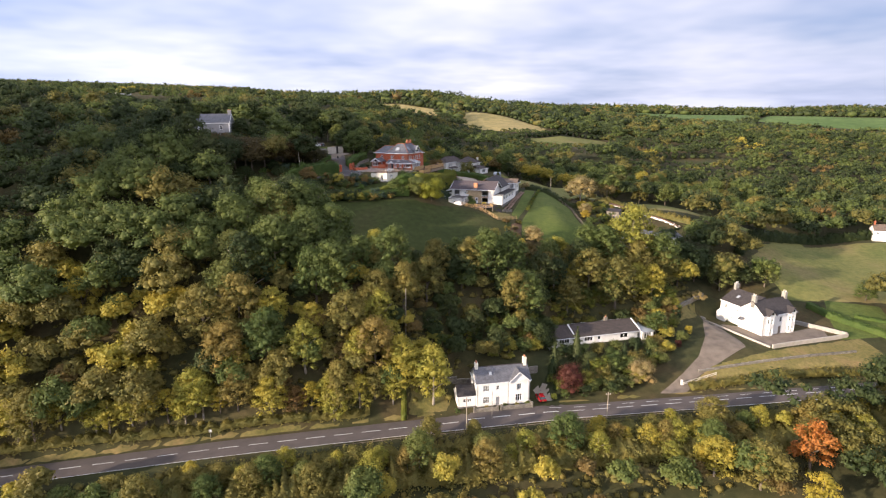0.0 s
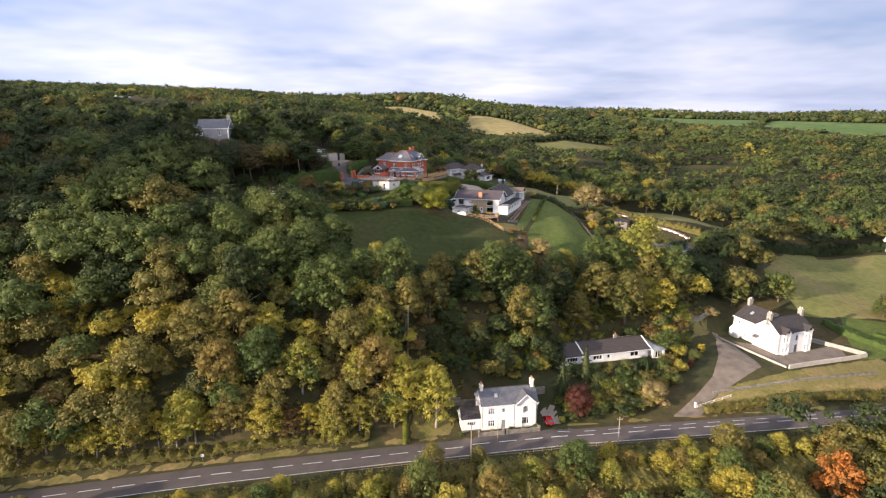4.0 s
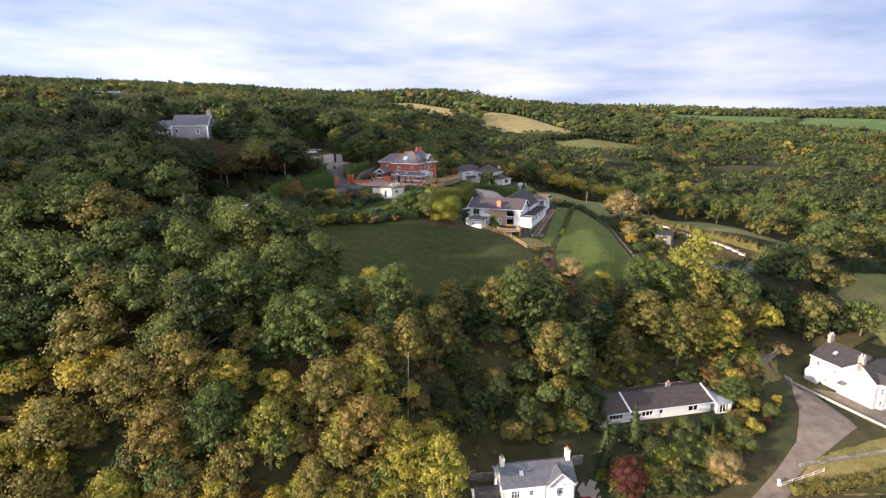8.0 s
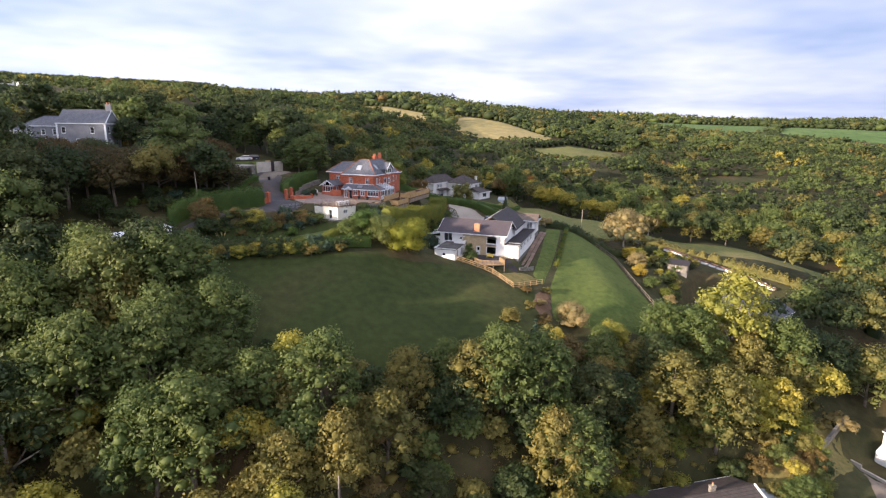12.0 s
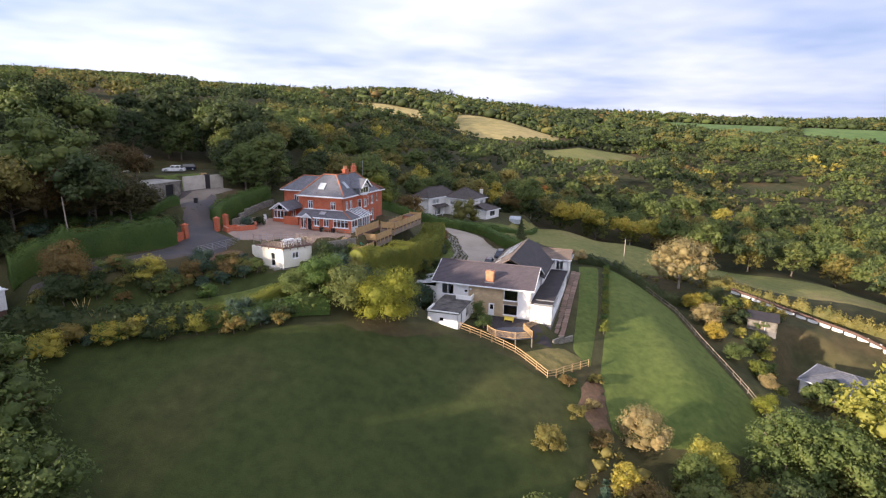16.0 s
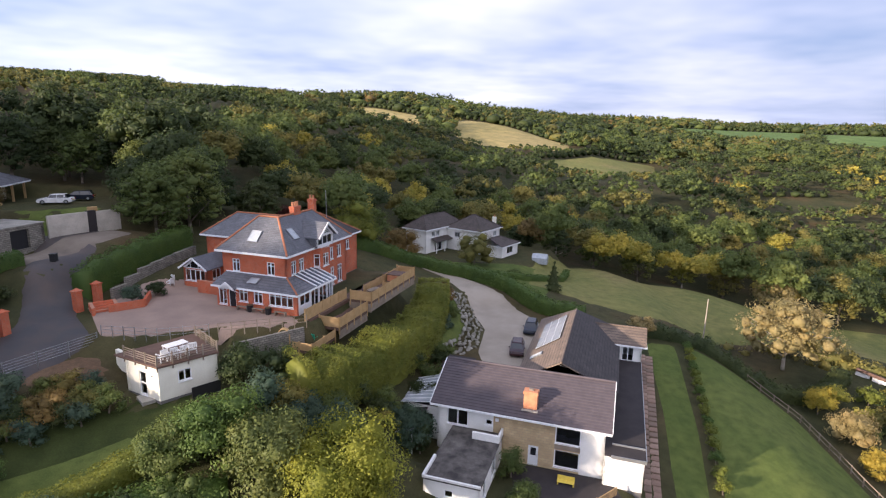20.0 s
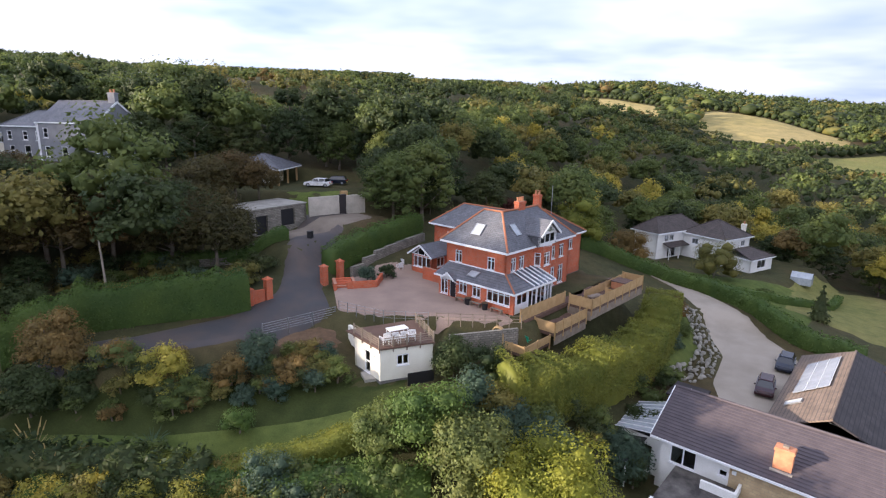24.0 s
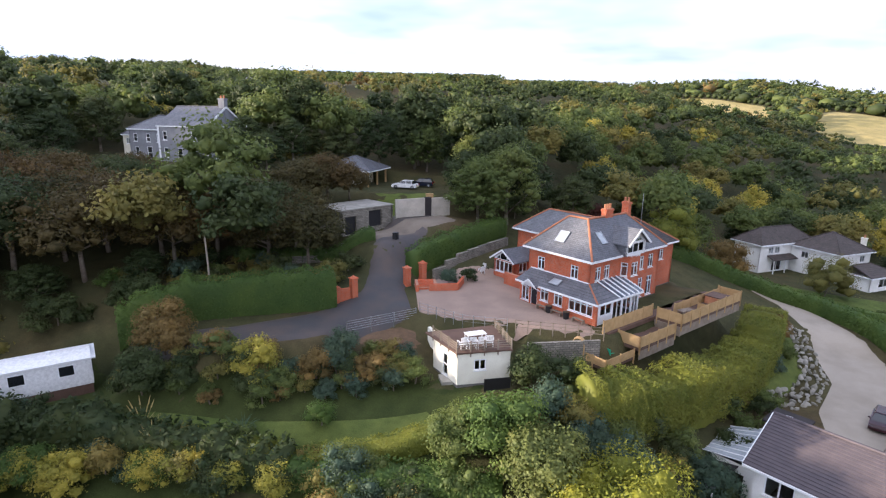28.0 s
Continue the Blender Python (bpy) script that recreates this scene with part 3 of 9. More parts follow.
nx, ny = len(XS), len(YS)
gx, gy = np.meshgrid(XS, YS, indexing="ij")
quad = (np.arange(nx - 1)[:, None] * ny + np.arange(ny - 1)[None, :]).ravel()
ground = new("ground", mesh_np("ground", np.stack((gx, gy, HEIGHT), -1).reshape(-1, 3), np.stack((quad, quad + ny, quad + ny + 1, quad + 1), 1), M["woodfloor"], smooth=True))
tagged(ground, "brown and green woodland floor of a steep valley side", "ground", kind="structure")


def resample(line, n):
    p = np.array(line, float)
    s = np.concatenate(([0], np.cumsum(np.hypot(*np.diff(p[:, :2], axis=0).T))))
    t = np.linspace(0, s[-1], n)
    return np.stack([np.interp(t, s, p[:, k]) for k in range(p.shape[1])], 1)


def sheet(name, a, b, material, label, category, up=0.1, step=1.2, wave=0.0):
    """A surface laid on the land between two edge lines."""
    L = lambda l: float(np.hypot(*np.diff(np.array(l, float), axis=0).T).sum())
    n = max(2, int(max(L(a), L(b)) / step) + 1)
    A, B = resample(a, n), resample(b, n)
    m = max(2, int(np.hypot(*(A - B).T).max() / step) + 1)
    t = np.linspace(0, 1, m)[None, :, None]
    P = A[:, None, :] * (1 - t) + B[:, None, :] * t
    if wave:
        rg = np.random.default_rng(len(name) + n)
        P[:, 0] += rg.normal(0, wave, P[:, 0].shape)
        P[:, -1] += rg.normal(0, wave, P[:, -1].shape)
    z = height(P[..., 0], P[..., 1]) + up
    # the rim turns down into the ground
    low = z.copy()
    for edge in ((slice(None), 0), (slice(None), -1), (0, slice(None)), (-1, slice(None))):
        low[edge] -= up + 0.06
    V = np.concatenate((P, low[..., None]), 2).reshape(-1, 3)
    q = (np.arange(n - 1)[:, None] * m + np.arange(m - 1)[None, :]).ravel()
    ob = new(name, mesh_np(name, V, np.stack((q, q + 1, q + m + 1, q + m), 1), material, smooth=True))
    if np.cross(B[0] - A[0], A[1] - A[0]) > 0:
        ob.data.flip_normals()
    return tagged(ob, label, category, kind="structure")


# the open ground: name, one edge, the other edge
FIELDS = dict(
    slope=(((-46, 172), (-36, 175.5), (-27, 178.5), (-12, 183.5), (-3, 185), (5, 189), (11, 186.5), (18, 182), (23, 186)),
           ((-50, 161), (-36, 157), (-24, 152), (-12, 150), (-2, 151), (6, 154), (12, 159), (18, 165), (24, 174))),
    lawn=(((39, 226), (33, 205), (26.3, 186), (25, 175)), ((46.5, 221.5), (49.9, 215.5), (49.4, 204), (51.2, 189), (52, 176))),
    strip=(((33, 226), (28.8, 209), (23.2, 190)), ((38, 226), (32, 205), (25.5, 186))),
    meadow=(((18, 247), (38, 236), (57, 238), (76, 241), (104, 233), (150, 221)), ((25, 272), (45, 276), (64, 272), (88, 266), (118, 257), (160, 244))),
    pasture=(((112, 171), (140, 170), (185, 170), (240, 170)), ((112, 196), (135, 222), (180, 236), (240, 240))),
)


def inside(poly, x, y):
    p = np.array(poly, float)
    r = np.zeros(np.shape(x), bool)
    j = len(p) - 1
    for i in range(len(p)):
        (xi, yi), (xj, yj) = p[i], p[j]
        r ^= ((yi > y) != (yj > y)) & (x < (xj - xi) * (y - yi) / (yj - yi + 1e-9) + xi)
        j = i
    return r


# dark grass colour carries the shade that lies over this pasture
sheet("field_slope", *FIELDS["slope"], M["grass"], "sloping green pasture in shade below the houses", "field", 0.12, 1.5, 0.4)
sheet("lawn_lower", *FIELDS["lawn"], M["lawn"], "mown green lawn striped with tree shadows", "lawn", 0.12, 1.2)
sheet("lawn_strip", *FIELDS["strip"], M["lawn"], "narrow mown lawn beside the white house", "lawn", 0.12, 1.2)
sheet("meadow_back", *FIELDS["meadow"], M["pasture"], "pale dry meadow behind the houses", "field", 0.12, 2.0, 0.5)
sheet("pasture_right", *FIELDS["pasture"], M["pasture"], "sunlit pale pasture beside the large white house", "field", 0.15, 2.5, 0.5)

# road, its lines and verges
R = np.array([(x, road_y(x)) for x in np.arange(-200, 300, 4.0)])


def beside(off):
    t = np.gradient(R, axis=0)
    t /= np.linalg.norm(t, axis=1)[:, None]
    return R + np.stack((-t[:, 1], t[:, 0]), 1) * off


sheet("road", beside(-3.6), beside(3.6), M["asphalt"], "grey asphalt country road with white lines", "road", 0.1, 1.8)
sheet("verge_upper", beside(3.7), beside(5.2), M["rough"], "dry grass verge above the road", "verge", 0.2, 1.5, 0.25)
sheet("verge_lower", beside(-5.6), beside(-3.7), M["rough"], "dry grass verge below the road", "verge", 0.2, 1.5, 0.25)


def road_lines():
    road = bpy.data.objects["road"]
    s = np.concatenate(([0], np.cumsum(np.hypot(*np.diff(R, axis=0).T))))

    def stripe(name, d0, d1, off, wid):
        V = []
        for d in np.arange(d0, d1 + 0.01, (d1 - d0) / max(1, round((d1 - d0) / 2))):
            i = min(np.searchsorted(s, d), len(s) - 2)
            t = R[i + 1] - R[i]
            t = t / np.linalg.norm(t)
            p = np.array((np.interp(d, s, R[:, 0]), np.interp(d, s, R[:, 1])))
            for o in (off - wid / 2, off + wid / 2):
                q = p + np.array((-t[1], t[0])) * o
                V.append((*q, hz(*q) + 0.125))
        n = len(V) // 2
        q = np.arange(n - 1) * 2
        ob = new(name, mesh_np(name, np.array(V), np.stack((q, q + 2, q + 3, q + 1), 1), M["paint"]))
        ob.parent = road
    d = 60.0
    while d < 430:
        stripe("centre_line", d, d + 4, 0.0, 0.16)
        d += 6
    for d in np.arange(60, 430, 10):
        stripe("edge_line", d, d + 9.9, -3.2, 0.12)
    for d in np.arange(230, 330, 6):                    # extra lane marks by the junction
        stripe("lane_line", d, d + 3, 1.6, 0.12)


road_lines()

# ---- plants ----
ico = bmesh.new()
bmesh.ops.create_icosphere(ico, subdivisions=1, radius=1)
ICO_V = np.array([v.co[:] for v in ico.verts])
ICO_F = np.array([[v.index for v in f.verts] for f in ico.faces])
ico.free()
ico = bmesh.new()
bmesh.ops.create_icosphere(ico, subdivisions=2, radius=1)
ICO2_V = np.array([v.co[:] for v in ico.verts])
ICO2_F = np.array([[v.index for v in f.verts] for f in ico.faces])
ico.free()


def leaves(P, N, size, rg, slim=0.55, droop=0.0, scatter_by=0.48):
    """Leaf clusters: one pointed, slightly folded diamond at each point, facing about N."""
    n = len(P)
    N = N + rg.normal(0, scatter_by, N.shape)
    N /= np.linalg.norm(N, axis=1)[:, None] + 1e-9
    T = np.cross(N, rg.normal(0, 1, N.shape))
    T /= np.linalg.norm(T, axis=1)[:, None] + 1e-9
    T[:, 2] -= droop
    B = np.cross(N, T)
    s = (size * rg.uniform(0.6, 1.4, n))[:, None]
    fold = N * s * 0.12
    V = np.stack((P - T * s * 0.5, P + B * s * 0.5 * slim - fold, P + T * s * 0.5, P - B * s * 0.5 * slim - fold), 1).reshape(-1, 3)
    q = np.arange(n) * 4
    return V, np.stack((q, q + 1, q + 2, q + 3), 1)


def lobed(lobes, n_leaf, size, rg, core=0.86, sub=1, droop=0.0, slim=0.55):
    """Foliage of many lobes (x, y, z, r): a rough dark core in each and leaf clusters over it."""
    cv, cf = (ICO_V, ICO_F) if sub == 1 else (ICO2_V, ICO2_F)
    V, F, Q, base = [], [], [], 0
    area = np.array([l[3] ** 2 for l in lobes])
    share = np.maximum(4, (n_leaf * area / area.sum()).astype(int))
    for (x, y, z, r), n in zip(lobes, share):
        c = np.array((x, y, z))
        v = cv * (r * core * rg.uniform(0.6, 1.15, (len(cv), 1))) * (1, 1, 0.85) + c
        V.append(v); F.append(cf + base); base += len(v)
        D = rg.normal(0, 1, (n, 3))
        D[:, 2] = np.where(D[:, 2] < -0.3, -D[:, 2] * 0.6, D[:, 2])
        D /= np.linalg.norm(D, axis=1)[:, None]
        P = c + D * r * rg.uniform(0.66, 1.16, (n, 1)) * (1, 1, 0.88)
        lv, lq = leaves(P, D + (0, 0, 0.25), size, rg, slim, droop)
        V.append(lv); Q.append(lq + base); base += len(lv)
    return np.concatenate(V), [np.concatenate(F), np.concatenate(Q)]


def crown_lobes(rg, R, Hc, z0, n):
    """Lobes of a broad crown, R wide and Hc high above z0, with an uneven outline."""
    L = [(0, 0, z0 + Hc * 0.5, R * 0.55)]
    for k in range(n):
        a, u = 2.399 * k + rg.uniform(-0.4, 0.4), (k + 0.5) / n
        zz = u ** 0.8
        w = R * math.sqrt(max(0.05, 1 - (2 * zz - 0.75) ** 2 / 1.7)) * rg.uniform(0.55, 0.95) * (0.9 if zz < 0.85 else 0.55)
        r = R * rg.uniform(0.17, 0.33)
        L.append((w * math.cos(a), w * math.sin(a), z0 + Hc * zz * rg.uniform(0.9, 1.05), r))
    return L


def trunk_mesh(rg, H, r, material, z0, R, limbs=5):
    bm = bmesh.new()
    lean = Vector((rg.uniform(-0.5, 0.5), rg.uniform(-0.5, 0.5), 0))
    mid, top = lean * 0.5 + Vector((0, 0, z0)), lean + Vector((0, 0, H * 0.8))
    rod((0, 0, -0.6), mid, r, r * 0.75, 7, bm), rod(mid, top, r * 0.75, r * 0.2, 6, bm)
    for k in range(limbs):
        a = 2.4 * k + rg.uniform(-0.4, 0.4)
        s = mid.lerp(top, rg.uniform(0.0, 0.6))
        e = s + Vector((math.cos(a) * R * rg.uniform(0.5, 0.85), math.sin(a) * R * rg.uniform(0.5, 0.85), H * rg.uniform(0.12, 0.3)))
        rod(s, e, r * 0.42, r * 0.1, 5, bm)
    me = bpy.data.meshes.new("trunk")
    bm.to_mesh(me); bm.free()
    me.shade_smooth()
    me.materials.append(material)
    return me


def tree(label, mat, seed, H, R, n_lobe, n_leaf, size, category="tree", base=0.22, bark="bark", core=0.52, name="tree", limbs=5, droop=0.0):
    """A broadleaf tree at the origin: trunk with limbs, and a lobed crown."""
    rg = np.random.default_rng(seed)
    t = thing(name, Matrix(), label, category)
    z0 = H * base
    tr = new("trunk", trunk_mesh(rg, H, 0.022 * H + 0.06, M[bark], z0, R, limbs)); tr.parent = t
    lob = crown_lobes(rg, R, H - z0 - R * 0.3, z0 + R * 0.15, n_lobe)
    v, f = lobed(lob, n_leaf, size, rg, core, 1, droop)
    cr = new("crown", mesh_np("crown", v, f, LEAF[mat])); cr.parent = t
    return t


def conifer(label, mat, seed, H, R, n_leaf=900, size=0.7, name="conifer"):
    """A cone of drooping whorled branches."""
    rg = np.random.default_rng(seed)
    t = thing(name, Matrix(), label, "conifer")
    tr = new("trunk", trunk_mesh(rg, H, 0.02 * H + 0.05, M["bark"], H * 0.3, 0.2, 0)); tr.parent = t
    V, F, base = [], [], 0
    P, N = [], []
    tiers = max(7, int(H / 0.8))
    for k in range(tiers):
        u = k / (tiers - 1)
        z, w = H * (0.1 + 0.9 * u), R * (1 - u) ** 0.85 + 0.1
        nb = max(4, int(11 * (1 - u)) + 3)
        for j in range(nb):
            a = 6.283 * j / nb + k * 1.1 + rg.uniform(-0.2, 0.2)
            ww = w * rg.uniform(0.75, 1.1)
            m = max(3, int(n_leaf / (tiers * nb)))
            for q in np.linspace(0.25, 1, m):
                P.append((math.cos(a) * ww * q, math.sin(a) * ww * q, z - ww * q * 0.28)); N.append((math.cos(a) * 0.5, math.sin(a) * 0.5, 0.9))
    v, f = leaves(np.array(P), np.array(N), size, rg, 0.7, 0.25)
    n = 9
    rings = []
    for u in (0.08, 0.35, 0.65, 1.0):
        rings.append([(math.cos(6.283 * k / n) * R * 0.72 * (1 - u) ** 0.9, math.sin(6.283 * k / n) * R * 0.72 * (1 - u) ** 0.9, H * u) for k in range(n)])
    cv = np.array(rings).reshape(-1, 3)
    cf = np.array([(i * n + k, i * n + (k + 1) % n, (i + 1) * n + (k + 1) % n, (i + 1) * n + k) for i in range(3) for k in range(n)])
    cr = new("crown", mesh_np("crown", np.concatenate((cv, v)), np.concatenate((cf, f + len(cv))), LEAF[mat])); cr.parent = t
    return t


def bush(name, label, mat, x, y, w, h, seed, n_leaf=500, size=0.3, z=None, lobes=9, category="shrub", group="", d=None, core=0.6, rot=0.0):
    """A shrub resting on the ground: w wide, d deep and h high."""
    rg = np.random.default_rng(seed)
    d = d or w
    L = [(0, 0, h * 0.45, min(w, d, h) * 0.42)]
    lobes, n_leaf, size = int(lobes * 1.6), int(n_leaf * 1.8), size * 0.74
    for k in range(lobes):
        a, u = 2.4 * k + rg.uniform(-0.3, 0.3), rg.uniform(0.15, 0.85)
        s = math.sqrt(max(0.1, 1 - (u * 1.3 - 0.35) ** 2)) * rg.uniform(0.2, 0.36)
        L.append((w * s * math.cos(a), d * s * math.sin(a), h * u * 0.9, min(w, d, h * 1.2) * rg.uniform(0.13, 0.24)))
    v, f = lobed(L, n_leaf, size, rg, core)
    v[:, 2] = np.maximum(v[:, 2], -0.15)
    t = thing(name, at(x, y, rot, z), label, category, group)
    fo = new("foliage", mesh_np("foliage", v, f, LEAF[mat])); fo.parent = t
    bm = bmesh.new()
    rod((0, 0, -0.25), (rg.uniform(-0.1, 0.1) * w, rg.uniform(-0.1, 0.1) * d, h * 0.6), 0.09, 0.03, 6, bm)
    part("stem", bm, M["bark"], t)
    return t


def hedge(name, label, mat, line, wid, high, seed, size=0.28, dens=26, follow=True, ragged=0.12, category="hedge", base=None):
    """A clipped hedge along a line on the ground: a rough core with leaf clusters all over its top and sides."""
    rg = np.random.default_rng(seed)
    p = np.array(line, float)
    length = float(np.hypot(*np.diff(p, axis=0).T).sum())
    n = max(2, int(length / 0.7) + 1)
    c = resample(line, n)
    t = np.gradient(c, axis=0); t /= np.linalg.norm(t, axis=1)[:, None] + 1e-9
    nn = np.stack((-t[:, 1], t[:, 0]), 1)
    z = height(c[:, 0], c[:, 1]) if base is None else np.full(n, float(base))
    prof = ((-0.5, -0.1), (-0.52, 0.5), (-0.46, 0.9), (-0.25, 1.0), (0.25, 1.0), (0.46, 0.9), (0.52, 0.5), (0.5, -0.1))
    m = len(prof)
    hh = high * (1 + rg.normal(0, ragged * 0.6, n))
    V = np.zeros((n, m, 3))
    for k, (a, b) in enumerate(prof):
        V[:, k, :2] = c + nn * (a * wid * 0.84 + rg.normal(0, ragged * 0.4, (n, 1)))
        V[:, k, 2] = z + b * hh * 0.9 + rg.normal(0, ragged * 0.3, n) * (b > 0)
    v = V.reshape(-1, 3)
    q = (np.arange(n - 1)[:, None] * m + np.arange(m - 1)[None, :]).ravel()
    faces = [np.stack((q, q + m, q + m + 1, q + 1), 1)]
    caps = np.array([[0, 1, 6, 7], [1, 2, 5, 6], [2, 3, 4, 5]])
    faces += [caps, (caps + (n - 1) * m)[:, ::-1]]
    cnt = int(length * (wid + 2 * high) * dens)
    i = rg.uniform(0, n - 1.001, cnt)
    i0 = i.astype(int); fr = (i - i0)[:, None]
    cc = c[i0] * (1 - fr) + c[i0 + 1] * fr
    zc = z[i0] * (1 - fr[:, 0]) + z[i0 + 1] * fr[:, 0]
    hl = hh[i0] * (1 - fr[:, 0]) + hh[i0 + 1] * fr[:, 0]
    s = rg.uniform(-1, 1, cnt) * (wid / 2 + high)
    top = np.abs(s) < wid / 2
    off = np.where(top, s, np.sign(s) * wid / 2)
    up = np.where(top, hl, hl - (np.abs(s) - wid / 2))
    off = off + rg.normal(0, ragged * 0.5, cnt)
    P = np.concatenate((cc + nn[i0] * off[:, None], (zc + up + rg.normal(0, ragged * 0.5, cnt))[:, None]), 1)
    Nn = np.concatenate((nn[i0] * np.where(top, 0, np.sign(s))[:, None], np.where(top, 1.0, 0.35)[:, None]), 1)
    lv, lq = leaves(P, Nn, size, rg)
    o = v[:, :2].mean(0)
    zb = z.min()
    t = thing(name, pose(o[0], o[1], zb), label, category)
    co = new("clipped_core", mesh_np("clipped_core", v - (o[0], o[1], zb), faces, LEAF[mat])); co.parent = t
    fo = new("foliage", mesh_np("foliage", lv - (o[0], o[1], zb), lq, LEAF[mat])); fo.parent = t
    return t

# ---- house helpers ----


def face_frame(p0, p1):
    """Along a wall whose outside lies to the right of p0 -> p1: matrix with x along, y inwards, z up."""
    d = Vector((p1[0] - p0[0], p1[1] - p0[1], 0))
    a = math.atan2(d.y, d.x)
    return Matrix.Translation((p0[0], p0[1], 0)) @ Matrix.Rotation(a, 4, "Z"), d.length


def holed(m, L, z0, z1, holes, y0, y1, gable=0.0, u0=0.0):
    """A flat solid from u0 to L and z0 to z1 with rectangular openings right through it: one joined mesh."""
    us = sorted({u0, L, *[h[0] for h in holes], *[h[0] + h[2] for h in holes]})
    vs = sorted({z0, z1, *[h[1] for h in holes], *[h[1] + h[3] for h in holes]})
    bm, made = bmesh.new(), {}

    def solid(u, v):
        return u0 <= u <= L and z0 <= v <= z1 and not any(h[0] < u < h[0] + h[2] and h[1] < v < h[1] + h[3] for h in holes)

    def q(pts):
        f = []
        for p in pts:
            k = tuple(round(c, 4) for c in p)
            if k not in made:
                made[k] = bm.verts.new(m @ Vector(p))
            f.append(made[k])
        bm.faces.new(f)
    for a, b in zip(us, us[1:]):
        for c, d in zip(vs, vs[1:]):
            if b - a < 1e-4 or d - c < 1e-4 or not solid((a + b) / 2, (c + d) / 2):
                continue
            q(((a, y0, c), (b, y0, c), (b, y0, d), (a, y0, d)))
            q(((a, y1, c), (a, y1, d), (b, y1, d), (b, y1, c)))
            if not solid(a - 0.005, (c + d) / 2):
                q(((a, y0, c), (a, y0, d), (a, y1, d), (a, y1, c)))
            if not solid(b + 0.005, (c + d) / 2):
                q(((b, y0, c), (b, y1, c), (b, y1, d), (b, y0, d)))
            if not solid((a + b) / 2, c - 0.005):
                q(((a, y0, c), (a, y1, c), (b, y1, c), (b, y0, c)))
            if not solid((a + b) / 2, d + 0.005) and not gable:
                q(((a, y0, d), (b, y0, d), (b, y1, d), (a, y1, d)))
    if gable:
        tops = [u for u in us]
        q([(u, y0, z1) for u in tops] + [((u0 + L) / 2, y0, z1 + gable)])
        q([((u0 + L) / 2, y1, z1 + gable)] + [(u, y1, z1) for u in tops[::-1]])
        for a, b in (((u0, z1), ((u0 + L) / 2, z1 + gable)), (((u0 + L) / 2, z1 + gable), (L, z1))):
            q(((a[0], y0, a[1]), (a[0], y1, a[1]), (b[0], y1, b[1]), (b[0], y0, b[1])))
    return bm


def wall(parent, p0, p1, z0, z1, material, holes=(), thick=0.28, name="wall", gable=0.0, label=""):
    """A wall with real openings: holes are (along, bottom, width, height). gable: the rise of a gable on top."""
    m, L = face_frame(p0, p1)
    bm = holed(m, L, z0, z1, holes, 0, thick, gable)
    me = bpy.data.meshes.new(name)
    bm.to_mesh(me); bm.free()
    me.materials.append(material)
    ob = new(name, me)
    ob.parent = parent
    if label:
        tagged(ob, label)
    return ob


def window(parent, p0, p1, u, z, w, h, cols=2, rows=1, frame_w=0.1, frame=None, sill=True, top_light=0.0, name="window", set_in=0.05, bars=0.06):
    """A window in an opening of the wall p0 -> p1: frame with mullions, a pane of glass and a sill."""
    m, L = face_frame(p0, p1)
    frame = frame or M["upvc"]
    y0, y1 = set_in, set_in + 0.07
    cuts = [z + frame_w]
    if top_light:
        cuts += [z + h * (1 - top_light) - bars * 0.7, z + h * (1 - top_light) + bars * 0.7]
    for k in range(1, rows):
        cuts += [z + h * k / rows - bars * 0.7, z + h * k / rows + bars * 0.7]
    cuts.append(z + h - frame_w)
    panes = []
    for k in range(cols):
        a, b = u + (frame_w if k == 0 else w * k / cols + bars), u + (w - frame_w if k == cols - 1 else w * (k + 1) / cols - bars)
        panes += [(a, cuts[i], b - a, cuts[i + 1] - cuts[i]) for i in range(0, len(cuts), 2)]
    bm = holed(m, u + w, z, z + h, panes, y0, y1, 0.0, u)
    me = bpy.data.meshes.new(name)
    bm.to_mesh(me); bm.free()
    me.materials.append(frame)
    ob = new(name, me); ob.parent = parent
    g = part("pane", box(u + 0.02, u + w - 0.02, y0 + 0.03, y0 + 0.045, z + 0.02, z + h - 0.02, m=m), M["glass"], ob)
    g.visible_shadow = False
    if sill:
        part("sill", box(u - 0.06, u + w + 0.06, -0.07, 0.05, z - 0.09, z - 0.005, m=m), frame, ob)
    return ob


def door(parent, p0, p1, u, z, w, h, material, glazed=False, name="door"):
    m, L = face_frame(p0, p1)
    bm = boxes(())
    for b in ((u, u + 0.07, 0.05, 0.14, z, z + h), (u + w - 0.07, u + w, 0.05, 0.14, z, z + h), (u + 0.07, u + w - 0.07, 0.05, 0.14, z + h - 0.07, z + h)):
        add_box(bm, *b, m=m)
    ob = part(name, bm, M["upvc"], parent)
    leafm = boxes(())
    add_box(leafm, u + 0.075, u + w - 0.075, 0.08, 0.125, z + 0.01, z + h - 0.075, m=m)
    for k in range(2):
        add_box(leafm, u + 0.2, u + w - 0.2, 0.065, 0.085, z + 0.2 + k * h * 0.45, z + 0.2 + k * h * 0.45 + h * 0.32, m=m)
    lf = part("door_leaf", leafm, material, ob)
    if glazed:
        part("pane", box(u + 0.22, u + w - 0.22, 0.06, 0.064, z + h * 0.5, z + h * 0.88, m=m), M["carglass"], ob)
    part("handle", box(u + w - 0.17, u + w - 0.13, 0.03, 0.08, z + 0.95, z + 1.1, m=m), M["metal"], ob)
    return ob


